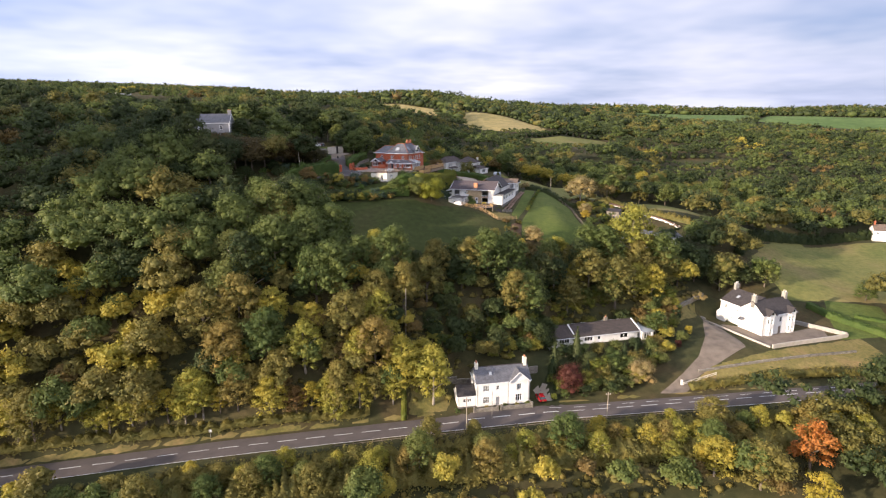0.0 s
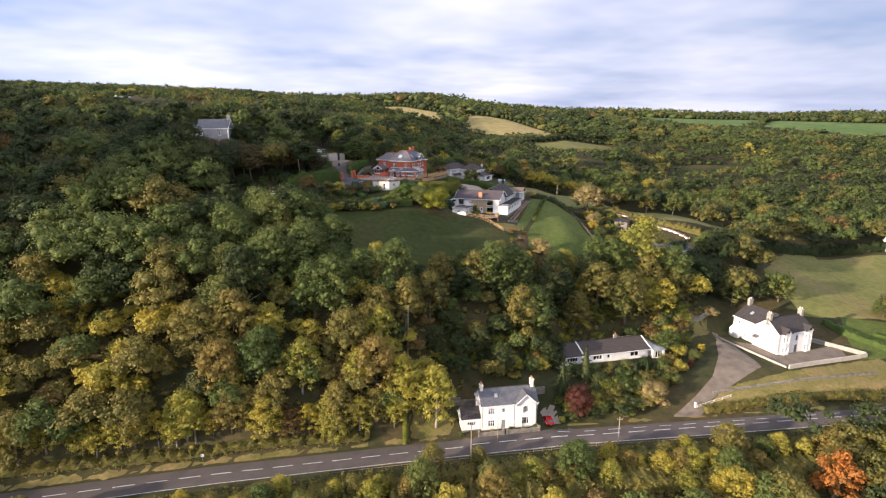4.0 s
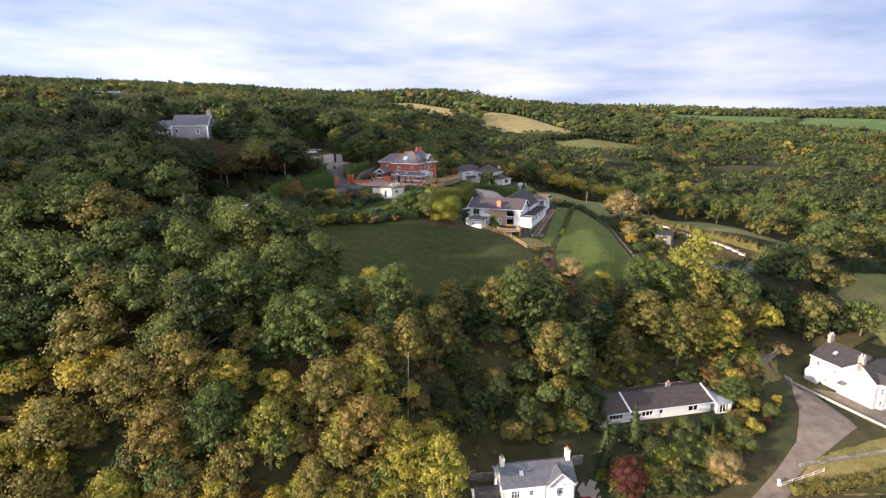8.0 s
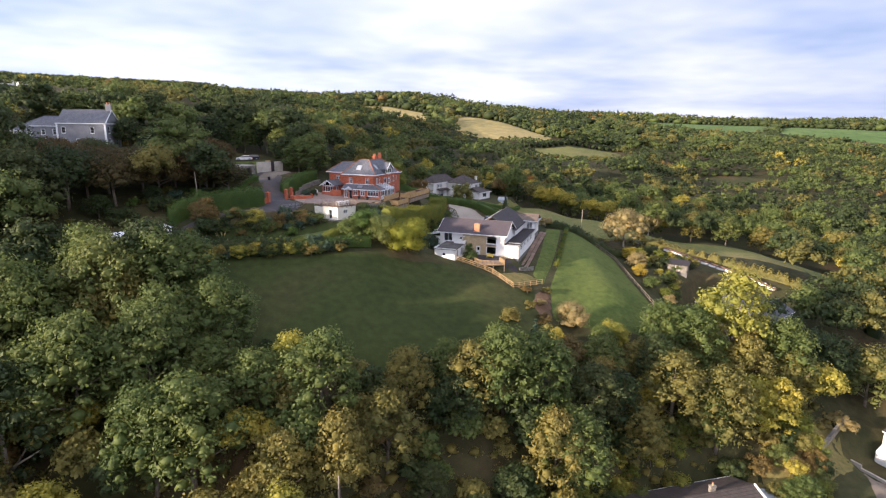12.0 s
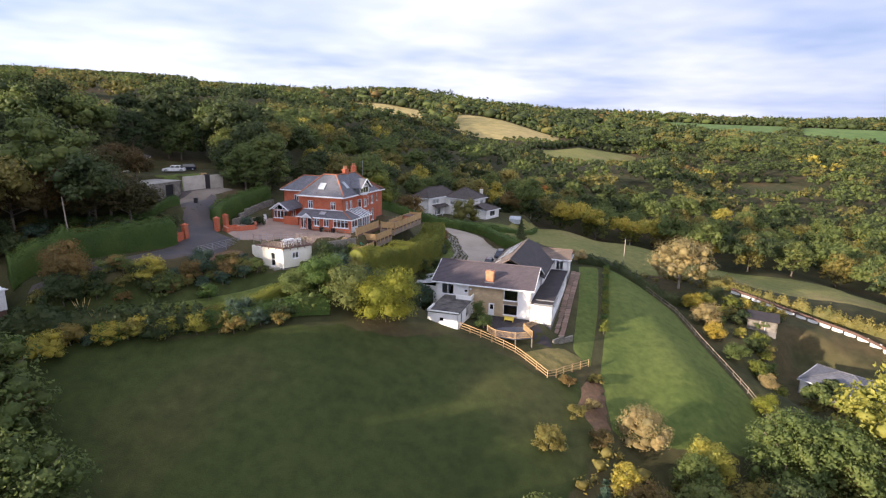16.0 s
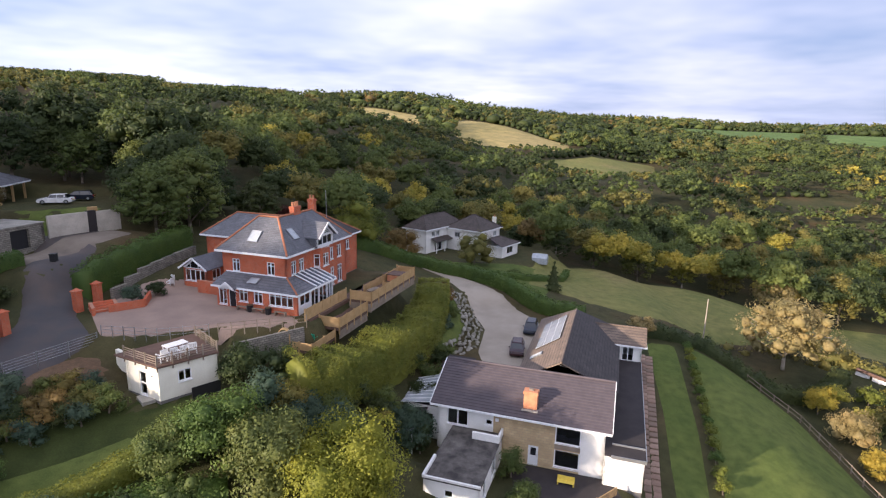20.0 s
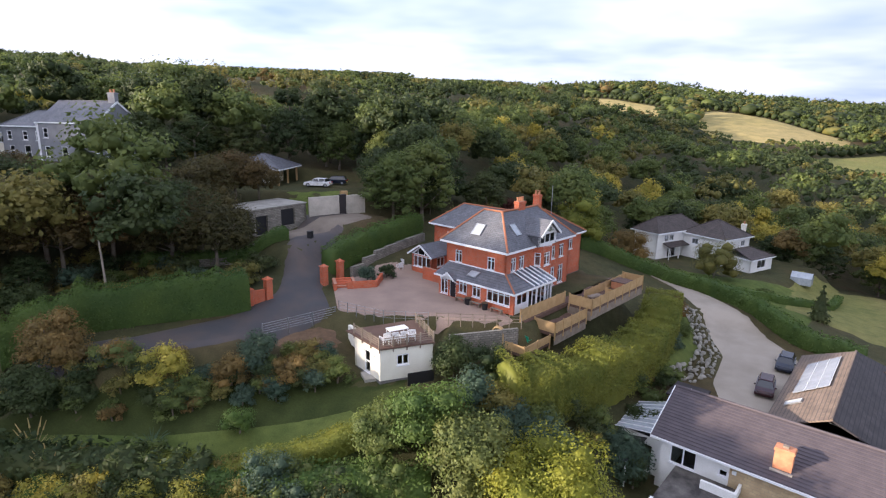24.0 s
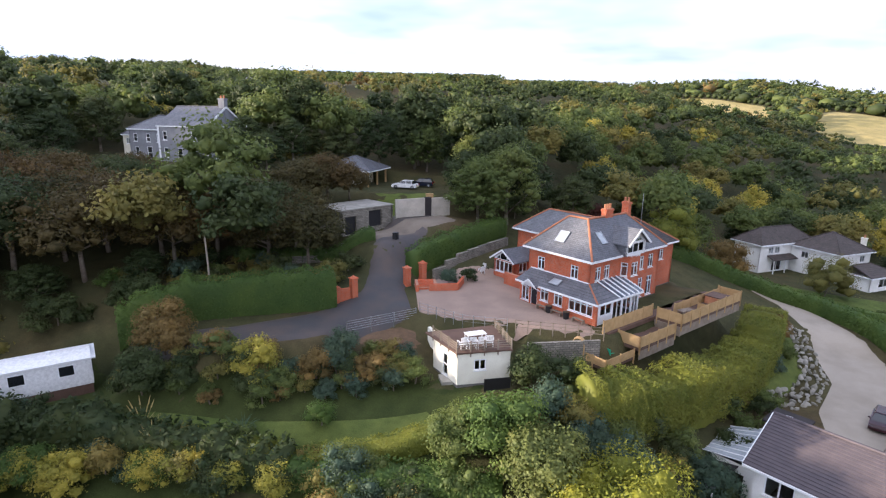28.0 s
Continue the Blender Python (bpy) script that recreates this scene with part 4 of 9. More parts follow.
def block(parent, poly, z0, z1, material, openings=None, gables=None, label=""):
    """Walls round a plan polygon (counter-clockwise), with windows or doors: openings[edge] = [(u, z, w, h, dict or None)]."""
    openings, gables = openings or {}, gables or {}
    n = len(poly)
    for k in range(n):
        p0, p1 = poly[k], poly[(k + 1) % n]
        ops = openings.get(k, [])
        wall(parent, p0, p1, z0, z1, material, [o[:4] for o in ops], gable=gables.get(k, 0.0), label=label)
        for o in ops:
            opt = dict(o[4] or {})
            kind = opt.pop("door", None)
            if kind:
                door(parent, p0, p1, *o[:4], kind, opt.get("glazed", False))
            else:
                window(parent, p0, p1, *o[:4], **opt)
    xs, ys = [p[0] for p in poly], [p[1] for p in poly]
    part("floor_slab", prism([(x * 0.995 + 0.005 * sum(xs) / n, y * 0.995 + 0.005 * sum(ys) / n) for x, y in poly], z0 - 1.2, z0 + 0.04), M["inside"], parent)


def cap_line(bm, a, b, r=0.11):
    rod(Vector(a) + Vector((0, 0, 0.02)), Vector(b) + Vector((0, 0, 0.02)), r, r, 6, bm)


def hip_roof(parent, x0, x1, y0, y1, z, rise, over, material, ridge=None, axis="y", thick=0.14, fascia=True, hip0=True, hip1=True, name="roof", run=None):
    """A hipped (or gabled) roof over a rectangle; the ridge lies along axis."""
    X0, X1, Y0, Y1 = x0 - over, x1 + over, y0 - over, y1 + over
    if axis == "y":
        half, c = (X1 - X0) / 2, (X0 + X1) / 2
        r = run or half
        a, b = (c, Y0 + (r if hip0 else 0), z + rise), (c, Y1 - (r if hip1 else 0), z + rise)
    else:
        half, c = (Y1 - Y0) / 2, (Y0 + Y1) / 2
        r = run or half
        a, b = (X0 + (r if hip0 else 0), c, z + rise), (X1 - (r if hip1 else 0), c, z + rise)
    A, B, C, D = (X0, Y0, z), (X1, Y0, z), (X1, Y1, z), (X0, Y1, z)
    if axis == "y":
        planes = [(B, C, b, a), (D, A, a, b)] + ([(A, B, a)] if hip0 else []) + ([(C, D, b)] if hip1 else [])
        hips = ([(A, a), (B, a)] if hip0 else []) + ([(C, b), (D, b)] if hip1 else [])
    else:
        planes = [(A, B, b, a), (C, D, a, b)] + ([(D, A, a)] if hip0 else []) + ([(B, C, b)] if hip1 else [])
        hips = ([(A, a), (D, a)] if hip0 else []) + ([(B, b), (C, b)] if hip1 else [])
    bm = bmesh.new()
    for p in planes:
        slab(p, thick, bm)
    rf = part(name, bm, material, parent)
    bm = bmesh.new()
    cap_line(bm, a, b)
    for p, q in hips:
        cap_line(bm, p, q)
    part("ridge_tiles", bm, ridge or material, rf)
    if fascia:
        t, h = 0.07, 0.2
        zz = z - thick - 0.06
        part("gutter", boxes(((X0 - t, X1 + t, Y0 - t, Y0, zz, zz + h), (X0 - t, X1 + t, Y1, Y1 + t, zz, zz + h), (X0 - t, X0, Y0, Y1, zz, zz + h), (X1, X1 + t, Y0, Y1, zz, zz + h))), M["upvc"], rf)
        part("soffit", box(X0 + 0.01, X1 - 0.01, Y0 + 0.01, Y1 - 0.01, zz + 0.01, zz + 0.05), M["upvc"], rf)
    return rf


def chimney(parent, x, y, z0, z1, wx, wy, material, pots=2, potmat=None):
    bm = box(x - wx / 2, x + wx / 2, y - wy / 2, y + wy / 2, z0, z1 - 0.25)
    add_box(bm, x - wx / 2 - 0.07, x + wx / 2 + 0.07, y - wy / 2 - 0.07, y + wy / 2 + 0.07, z1 - 0.25, z1 - 0.1)
    add_box(bm, x - wx / 2 - 0.02, x + wx / 2 + 0.02, y - wy / 2 - 0.02, y + wy / 2 + 0.02, z1 - 0.1, z1)
    ch = part("chimney", bm, material, parent)
    for k in range(pots):
        t = (k + 0.5) / pots - 0.5
        px, py = (x + t * wx, y) if wx >= wy else (x, y + t * wy)
        b = rod((px, py, z1 - 0.02), (px, py, z1 + 0.5), 0.15, 0.12, 9)
        rod((px, py, z1 + 0.42), (px, py, z1 + 0.5), 0.16, 0.16, 9, b)
        part("chimney_pot", b, potmat or M["terracotta"], ch)
    return ch


def skylight(parent, c, ux, uy, w, h):
    """A roof window lying on a slope: centre, directions along and up the slope."""
    ux, uy = Vector(ux).normalized(), Vector(uy).normalized()
    n = ux.cross(uy)
    m = Matrix.Translation(c) @ Matrix((ux, uy, n)).transposed().to_4x4()
    f = boxes(())
    for b in ((-w / 2, w / 2, -h / 2, -h / 2 + 0.07), (-w / 2, w / 2, h / 2 - 0.07, h / 2), (-w / 2, -w / 2 + 0.07, -h / 2 + 0.07, h / 2 - 0.07), (w / 2 - 0.07, w / 2, -h / 2 + 0.07, h / 2 - 0.07)):
        add_box(f, *b, 0.0, 0.12, m=m)
    ob = part("roof_window", f, M["metal"], parent)
    part("pane", box(-w / 2 + 0.05, w / 2 - 0.05, -h / 2 + 0.05, h / 2 - 0.05, 0.05, 0.09, m=m), M["panel"], ob)
    return ob


# ---- the brick house ----
BH = thing("brick_house", pose(-13.5, 208.72, 48.0, 0, 0, -20.7), "two storey red brick villa with hipped slate roof and conservatory", "house")


def main_roof(P, W, D, z, over=0.55, run=3.5, rise=3.5):
    """Hipped slate roof of an L shaped plan: a short ridge along the front, a long one running back from its end."""
    x0, x1, y0, y1 = -W - over, over, -over, D + over
    a, b, c = (x0 + run, y0 + run, z + rise), (x1 - run, y0 + run, z + rise), (x1 - run, y1 - run, z + rise)
    xb = x1 - 2 * run
    slopes = ([(x0, y0, z), (x1, y0, z), b, a], [(x1, y0, z), (x1, y1, z), c, b], [(x1, y1, z), (xb, y1, z), c],
              [(xb, y1, z), (xb, y0 + 2 * run, z), b, c], [(xb, y0 + 2 * run, z), (x0, y0 + 2 * run, z), a, b], [(x0, y0 + 2 * run, z), (x0, y0, z), a])
    for pts in slopes:
        rf = part("roof", slab(pts, 0.14), M["slate"], P)
    for p, q in (((x0, y0, z), a), ((x1, y0, z), b), ((x1, y1, z), c), ((xb, y1, z), c), ((x0, y0 + 2 * run, z), a), (a, b), (b, c)):
        bm = bmesh.new()
        cap_line(bm, p, q, 0.12)
        part("ridge_tiles", bm, M["ridge"], rf)
    part("fascia", boxes(((x0, x1, y0 - 0.05, y0 - 0.004, z - 0.22, z + 0.02), (x1 + 0.004, x1 + 0.05, y0, y1, z - 0.22, z + 0.02), (x0 - 0.05, x0 - 0.004, y0, y0 + 2 * run, z - 0.22, z + 0.02))), M["upvc"], rf)
    part("soffit", prism([(x0, y0), (x1, y0), (x1, y1), (xb, y1), (xb, y0 + 2 * run), (x0, y0 + 2 * run)], z - 0.2, z - 0.15), M["upvc"], rf)


def brick_house():
    P = BH
    c2 = dict(cols=2, top_light=0.28)
    W, D, E = 8.4, 12.8, 5.72
    up = 3.45
    front = [(1.3, up, 1.0, 1.45, c2), (5.9, up, 1.0, 1.45, c2)]
    side = [(0.9, up, 0.95, 1.5, c2), (2.4, up, 0.95, 1.5, c2), (8.7, up, 1.0, 1.55, c2), (10.6, up, 1.0, 1.55, c2), (8.7, 0.2, 1.1, 2.25, c2), (10.6, 0.2, 1.1, 2.25, c2)]
    back = [(2, up, 1.1, 1.4, c2), (6, up, 1.1, 1.4, c2)]
    left = [(2.5, up, 1.0, 1.4, c2)]
    block(P, [(-W, 0), (0, 0), (0, D), (-W, D)], 0, E, M["brick"], {0: front, 1: side, 2: back, 3: left})
    main_roof(P, W, D, E + 0.15)
    # left wing
    wing = [(-17.4, 7.4), (-W - 0.05, 7.4), (-W - 0.05, 13.0), (-17.4, 13.0)]
    block(P, wing, 0, 5.45, M["brick"], {0: [(2.3, 3.35, 1.0, 1.35, c2)], 3: [(2.4, 3.3, 1.0, 1.35, c2)]})
    hip_roof(P, -17.4, -6.0, 7.4, 13.0, 5.6, 2.6, 0.5, M["slate"], M["ridge"], "x", hip1=False)
    # rear wing
    block(P, [(-8.6, 13.25), (-1.5, 13.25), (-1.5, 18.5), (-8.6, 18.5)], 0, 5.2, M["brick"], {1: [(2, 3.3, 1.1, 1.3, c2)]})
    hip_roof(P, -8.6, -1.5, 12.9, 18.5, 5.35, 2.7, 0.4, M["darkslate"], M["ridge"], "y", hip0=False)
    # chimneys
    chimney(P, -3.1, 6.5, 7.2, 10.2, 0.65, 1.3, M["brick"], 3)
    chimney(P, -4.6, 12.4, 6.6, 10.3, 0.9, 0.6, M["brick"], 2)
    # bay with dormer on the long side
    bay = [(-0.05, 5.0), (1.0, 5.5), (1.0, 7.3), (-0.05, 7.8)]
    for k in range(3):
        p0, p1 = bay[k], bay[k + 1]
        L = math.dist(p0, p1)
        hs = [(L / 2 - 0.36, up, 0.72, 1.5), (L / 2 - 0.36, 0.5, 0.72, 2.0)] if k != 1 else [(0.3, up, 1.2, 1.5), (0.3, 0.5, 1.2, 2.0)]
        wall(P, p0, p1, 0, 5.7, M["brick"], hs, 0.22)
        for h in hs:
            window(P, p0, p1, *h, cols=1 if k != 1 else 2, top_light=0.28)
    part("bay_floor", prism(bay, 5.55, 5.8), M["upvc"], P)
    dz = 5.95
    dp = [(-1.8, 4.65), (0.95, 4.65), (0.95, 8.15), (-1.8, 8.15)]
    wall(P, dp[0], dp[1], dz - 0.2, dz + 1.0, M["slate"], (), 0.15)
    wall(P, dp[2], dp[3], dz - 0.2, dz + 1.0, M["slate"], (), 0.15)
    wall(P, dp[1], dp[2], dz - 0.2, dz + 1.25, M["upvc"], [(0.25, dz + 0.05, 3.0, 1.1)], 0.15, gable=1.25, name="dormer_front")
    window(P, dp[1], dp[2], 0.25, dz + 0.05, 3.0, 1.1, cols=3, sill=False)
    m_, l_ = face_frame(dp[1], dp[2])
    part("gable_pane", slab([m_ @ Vector(p) for p in ((0.7, -0.02, dz + 1.35), (2.8, -0.02, dz + 1.35), (1.75, -0.02, dz + 2.15))], 0.02), M["glass"], P)
    for s in (-1, 1):
        yy = 6.4 + s * 2.0
        slab_ = slab([(1.4, yy, dz + 1.05), (1.4, 6.4, dz + 2.65), (-4.2, 6.4, dz + 2.65), (-2.3, yy, dz + 1.05)], 0.12)
        rf = part("dormer_roof", slab_, M["slate"], P)
        part("bargeboard", bar((1.43, yy, dz + 1.0), (1.43, 6.4, dz + 2.6), 0.08, 0.24), M["upvc"], rf)
    # roof windows
    tilt = 3.5 / 3.5
    skylight(P, Vector((-4.6, -0.55 + 1.5, E + 0.17 + 1.5 * tilt)), (1, 0, 0), Vector((0, 1, tilt)), 1.3, 1.5)
    skylight(P, Vector((0.55 - 1.7, 3.0, E + 0.17 + 1.7 * tilt)), (0, 1, 0), Vector((-1, 0, tilt)), 1.0, 1.5)
    # lean-to along the front, glazed, with a lead-grey slate roof
    x0, x1, yf, ze = -7.7, 2.55, -2.0, 2.3
    fr = [(0.25, 0.2, 1.1, 1.95, dict(cols=2)), (1.6, 0.02, 0.95, 2.1, dict(door=M["door_black"])), (2.95, 0.8, 1.15, 1.35, dict(cols=2, top_light=0.25)), (4.85, 0.8, 1.15, 1.35, dict(cols=2, top_light=0.25)), (6.8, 0.8, 3.0, 1.4, dict(cols=4, top_light=0.25))]
    wall(P, (x0, yf), (x1, yf), 0, ze, M["brick"], [o[:4] for o in fr])
    for o in fr:
        if "door" in o[4]:
            door(P, (x0, yf), (x1, yf), *o[:4], o[4]["door"])
        else:
            window(P, (x0, yf), (x1, yf), *o[:4], **o[4])
    wall(P, (x0, -0.02), (x0, yf + 0.28), 0, ze, M["brick"], [(0.5, 0.25, 0.9, 2.0)])
    window(P, (x0, -0.02), (x0, yf + 0.28), 0.5, 0.25, 0.9, 2.0, cols=1)
    sd = [(0.35, 0.85, 1.9, 1.45), (2.45, 0.1, 1.5, 2.2), (4.1, 0.1, 1.5, 2.2), (5.75, 0.1, 1.1, 2.2)]
    wall(P, (x1, yf + 0.28), (x1, 5.2), 0, ze, M["upvc"], sd, 0.15, name="conservatory_wall")
    for o in sd:
        window(P, (x1, yf + 0.28), (x1, 5.2), *o, cols=2, sill=False)
    wall(P, (x1 - 0.15, 5.2), (0.0, 5.2), 0, ze, M["upvc"], [(0.3, 0.1, 2.0, 2.2)], 0.15, name="conservatory_wall")
    window(P, (x1 - 0.15, 5.2), (0.0, 5.2), 0.3, 0.1, 2.0, 2.2, cols=2, sill=False)
    part("lean_to_floor", box(x0 + 0.3, x1 - 0.3, yf + 0.3, 5.0, -0.1, 0.03), M["inside"], P)
    zt = 3.35
    rf = part("lean_to_roof", slab([(x0 - 0.35, yf - 0.35, ze + 0.12), (x1 + 0.35, yf - 0.35, ze + 0.12), (0.02, -0.02, zt), (x0 - 0.35, -0.02, zt)], 0.12), M["slate"], P)
    part("lean_to_roof", slab([(x1 + 0.35, yf - 0.35, ze + 0.12), (x1 + 0.35, 1.2, ze + 0.12), (0.02, 1.2, zt), (0.02, -0.02, zt)], 0.12), M["slate"], P)
    bm = bmesh.new()
    cap_line(bm, (x1 + 0.35, yf - 0.35, ze + 0.14), (0.02, -0.02, zt + 0.02), 0.1)
    part("hip_tiles", bm, M["ridge"], rf)
    part("gutter", boxes(((x0 - 0.42, x1 + 0.42, yf - 0.42, yf - 0.35, ze - 0.1, ze + 0.1), (x1 + 0.35, x1 + 0.42, yf - 0.35, 5.4, ze - 0.1, ze + 0.1))), M["upvc"], rf)
    part("flashing", box(x0 - 0.3, 0.1, -0.06, -0.005, zt, zt + 0.12), M["upvc"], rf)
    skylight(P, (-3.4, -1.15, ze + 0.12 + 1.2 * (zt - ze - 0.12) / 2.33 + 0.02), (1, 0, 0), (0, 2.33, zt - ze - 0.12), 1.2, 1.0)
    gr = part("glass_roof", slab([(x1 + 0.35, 1.25, ze + 0.12), (x1 + 0.35, 5.4, ze + 0.12), (0.02, 5.4, zt + 0.1), (0.02, 1.25, zt + 0.1)], 0.04), M["roofglass"], P)
    for k in range(6):
        y = 1.3 + 4.05 * k / 5
        part("glazing_bar", bar((x1 + 0.36, y, ze + 0.16), (0.02, y, zt + 0.15), 0.12, 0.1), M["upvc"], gr)
    # little gabled porch canopy
    for s in (-1, 1):
        part("porch_roof", slab([(-5.6, yf - 1.0, ze + 0.75), (-5.6 + s * 0.95, yf - 1.0, ze + 0.05), (-5.6 + s * 0.95, yf - 0.05, ze + 0.05), (-5.6, yf - 0.05, ze + 0.75)], 0.07), M["slate"], P)
        part("porch_board", bar((-5.6, yf - 1.03, ze + 0.7), (-5.6 + s * 0.95, yf - 1.03, ze + 0.0), 0.06, 0.2), M["upvc"], P)
        part("porch_bracket", bar((-5.6 + s * 0.8, yf, ze - 0.6), (-5.6 + s * 0.8, yf - 0.9, ze - 0.05), 0.08), M["upvc"], P)
    part("porch_gable", slab([(-6.35, yf - 0.98, ze + 0.05), (-4.85, yf - 0.98, ze + 0.05), (-5.6, yf - 0.98, ze + 0.62)], 0.04), M["upvc"], P)
    # gabled garden porch in front of the wing
    gx0, gx1, gy0, gy1 = -16.6, -13.1, 2.4, 7.2
    block(P, [(gx0, gy0), (gx1, gy0), (gx1, gy1), (gx0, gy1)], 0, 2.3, M["brick"], {0: [(0.25, 0.75, 3.0, 1.45, dict(cols=4, rows=1))], 1: [(1.0, 0.9, 1.4, 1.2, dict(cols=2))]}, )
    wall(P, (gx0, gy0), (gx1, gy0), 2.32, 2.4, M["upvc"], (), 0.1, gable=1.25, name="gable_frame")
    cx = (gx0 + gx1) / 2
    for s in (-1, 1):
        rf = part("porch_roof", slab([(cx, gy0 - 0.4, 3.75), (cx + s * 2.15, gy0 - 0.4, 2.35), (cx + s * 2.15, gy1 + 0.2, 2.35), (cx, gy1 + 0.2, 3.75)], 0.1), M["slate"], P)
        part("bargeboard", bar((cx, gy0 - 0.43, 3.68), (cx + s * 2.15, gy0 - 0.43, 2.28), 0.07, 0.2), M["upvc"], rf)
        part("glazing_bar", bar((cx + s * 0.6, gy0 - 0.03, 2.4), (cx + s * 0.6, gy0 - 0.03, 3.2), 0.08), M["upvc"], rf)
    part("gable_glass", slab([(gx0 + 0.5, gy0 - 0.02, 2.45), (gx1 - 0.5, gy0 - 0.02, 2.45), (cx, gy0 - 0.02, 3.4)], 0.02), M["carglass"], P)
    part("garden_wall", box(gx1 + 0.02, gx1 + 3.2, gy0 - 1.6, gy0 - 1.3, -0.1, 1.5), M["brick"], P)
    part("aerial_pole", rod((-3.6, 14.2, 6), (-3.6, 14.2, 11.3), 0.035), M["metal"], P)


brick_house()

# ---- the long white house ----
WH = thing("white_house", pose(2.36, 200.03, 36.6, 0, 0, -19.17), "long white rendered house with grey tiled roof and orange chimney", "house")


def tiled_slope(parent, a, b, c, d, rows, material, thick=0.1):
    """A roof slope of overlapping courses: a, b along the eaves, c, d along the ridge above b and a."""
    a, b, c, d = map(Vector, (a, b, c, d))
    rf = part("roof", slab([a, b, c, d], thick), material, parent)
    for k in range(rows):
        t0, t1 = k / rows, (k + 1.12) / rows
        t1 = min(t1, 1.0)
        lift0, lift1 = Vector((0, 0, 0.09)), Vector((0, 0, 0.018))
        p = [a.lerp(d, t0) + lift0, b.lerp(c, t0) + lift0, b.lerp(c, t1) + lift1, a.lerp(d, t1) + lift1]
        part("tile_course", slab(p, 0.045), material, rf)
    return rf


def white_house():
    P = WH
    L, E, RD, RI = 16.6, 4.95, 5.2, 2.45           # length, eaves, run to the ridge, rise
    c2 = dict(cols=2)
    dk = dict(cols=2, frame=M["upvc"])
    f = [(0.5 + 0.9, 2.75, 2.1, 2.0, dict(cols=2)), (5.2, 3.3, 0.7, 0.6, dict(cols=1)), (11.8, 0.35, 2.3, 1.75, dict(cols=1)), (11.8, 2.75, 2.3, 1.75, dict(cols=1)), (9.4, 0.02, 0.95, 2.05, dict(door=M["upvc"], glazed=True))]
    block(P, [(0.4, 0.5), (L - 0.4, 0.5), (L - 0.4, 2 * RD - 0.5), (0.4, 2 * RD - 0.5)], 0, E, M["render"], {0: [(o[0] - 0.4, *o[1:]) for o in f]}, {1: RI * 0.9, 3: RI * 0.9})
    # stone facing in the middle of the front
    hs = [(o[0] - 6.0, o[1], o[2], o[3]) for o in f if o[0] > 9 and o[0] < 14]
    wall(P, (6.0, 0.46), (14.1, 0.46), 0.02, E - 0.06, M["sandstone"], [h for h in hs], 0.035, name="stone_facing")
    for a in (0.35, 2.75):
        part("panel_below_window", box(11.8, 14.1, 0.40, 0.49, 2.25, 2.7), M["oldwood"], P) if a > 1 else None
    tiled_slope(P, (-0.15, -0.1, E), (L + 0.15, -0.1, E), (L + 0.15, RD, E + RI), (-0.15, RD, E + RI), 17, M["tile"])
    tiled_slope(P, (L + 0.15, 2 * RD + 0.1, E), (-0.15, 2 * RD + 0.1, E), (-0.15, RD, E + RI), (L + 0.15, RD, E + RI), 12, M["tile"])
    bm = bmesh.new()
    cap_line(bm, (-0.15, RD, E + RI + 0.05), (L + 0.15, RD, E + RI + 0.05), 0.13)
    part("ridge_tiles", bm, M["tile"], P)
    part("gutter", box(-0.15, L + 0.15, -0.22, -0.1, E - 0.2, E - 0.02), M["upvc"], P)
    for x in (-0.18, L + 0.18):
        for s in (0, 1):
            y0 = -0.1 if s == 0 else 2 * RD + 0.1
            part("bargeboard", bar((x, y0, E - 0.02), (x, RD, E + RI - 0.02), 0.06, 0.28), M["upvc"], P)
    chimney(P, 9.3, 1.3, E - 0.3, E + 2.25, 1.25, 0.85, M["terracotta"], 0)
    part("chimney_cap", box(9.1, 9.5, 1.15, 1.45, E + 2.25, E + 2.4), M["oldwood"], P)
    part("chimney_flashing", box(8.55, 10.05, 0.6, 0.85, E + 0.36, E + 0.5), M["greywall"], P)
    part("alarm_box", box(6.2, 6.5, 0.36, 0.45, 3.9, 4.2), M["upvc"], P)
    # flat roofed range on the gable end
    fx1, fz = L + 3.0, 3.0
    block(P, [(L - 0.38, -0.4), (fx1, -0.4), (fx1, 21.5), (L - 0.38, 21.5)], 0, fz, M["render"],
          {1: [(2.0, 1.4, 2.6, 1.2, dict(cols=3)), (6.0, 1.4, 2.6, 1.2, dict(cols=3)), (10.5, 1.4, 2.6, 1.2, dict(cols=3)), (15, 1.2, 2.4, 1.5, dict(cols=3))]})
    part("flat_roof", box(L - 0.35, fx1 + 0.12, -0.5, 21.6, fz, fz + 0.14), M["felt"], P)
    part("roof_edge", boxes(((L + 0.2, fx1 + 0.17, -0.56, -0.5, fz - 0.12, fz + 0.2), (fx1 + 0.12, fx1 + 0.18, -0.5, 21.6, fz - 0.12, fz + 0.2), (L + 0.22, fx1 + 0.1, 1.3, 1.36, fz + 0.14, fz + 0.3))), M["metal"], P)
    # cross wing behind, its ridge running away
    wx0, wx1, wy0, wy1, wz, wr = 7.0, L - 0.1, 10.5, 27.6, 4.95, 3.2
    block(P, [(wx0, 10.2), (wx1, 10.2), (wx1, wy1), (wx0, wy1)], 2.0, wz, M["render"], {3: [(4, 3.1, 1.4, 1.2, c2), (9, 3.1, 1.4, 1.2, c2)]})
    cx = 11.4
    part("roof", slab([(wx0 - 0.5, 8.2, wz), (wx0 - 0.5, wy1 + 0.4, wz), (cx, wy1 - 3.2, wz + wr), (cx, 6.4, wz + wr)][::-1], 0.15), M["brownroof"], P)
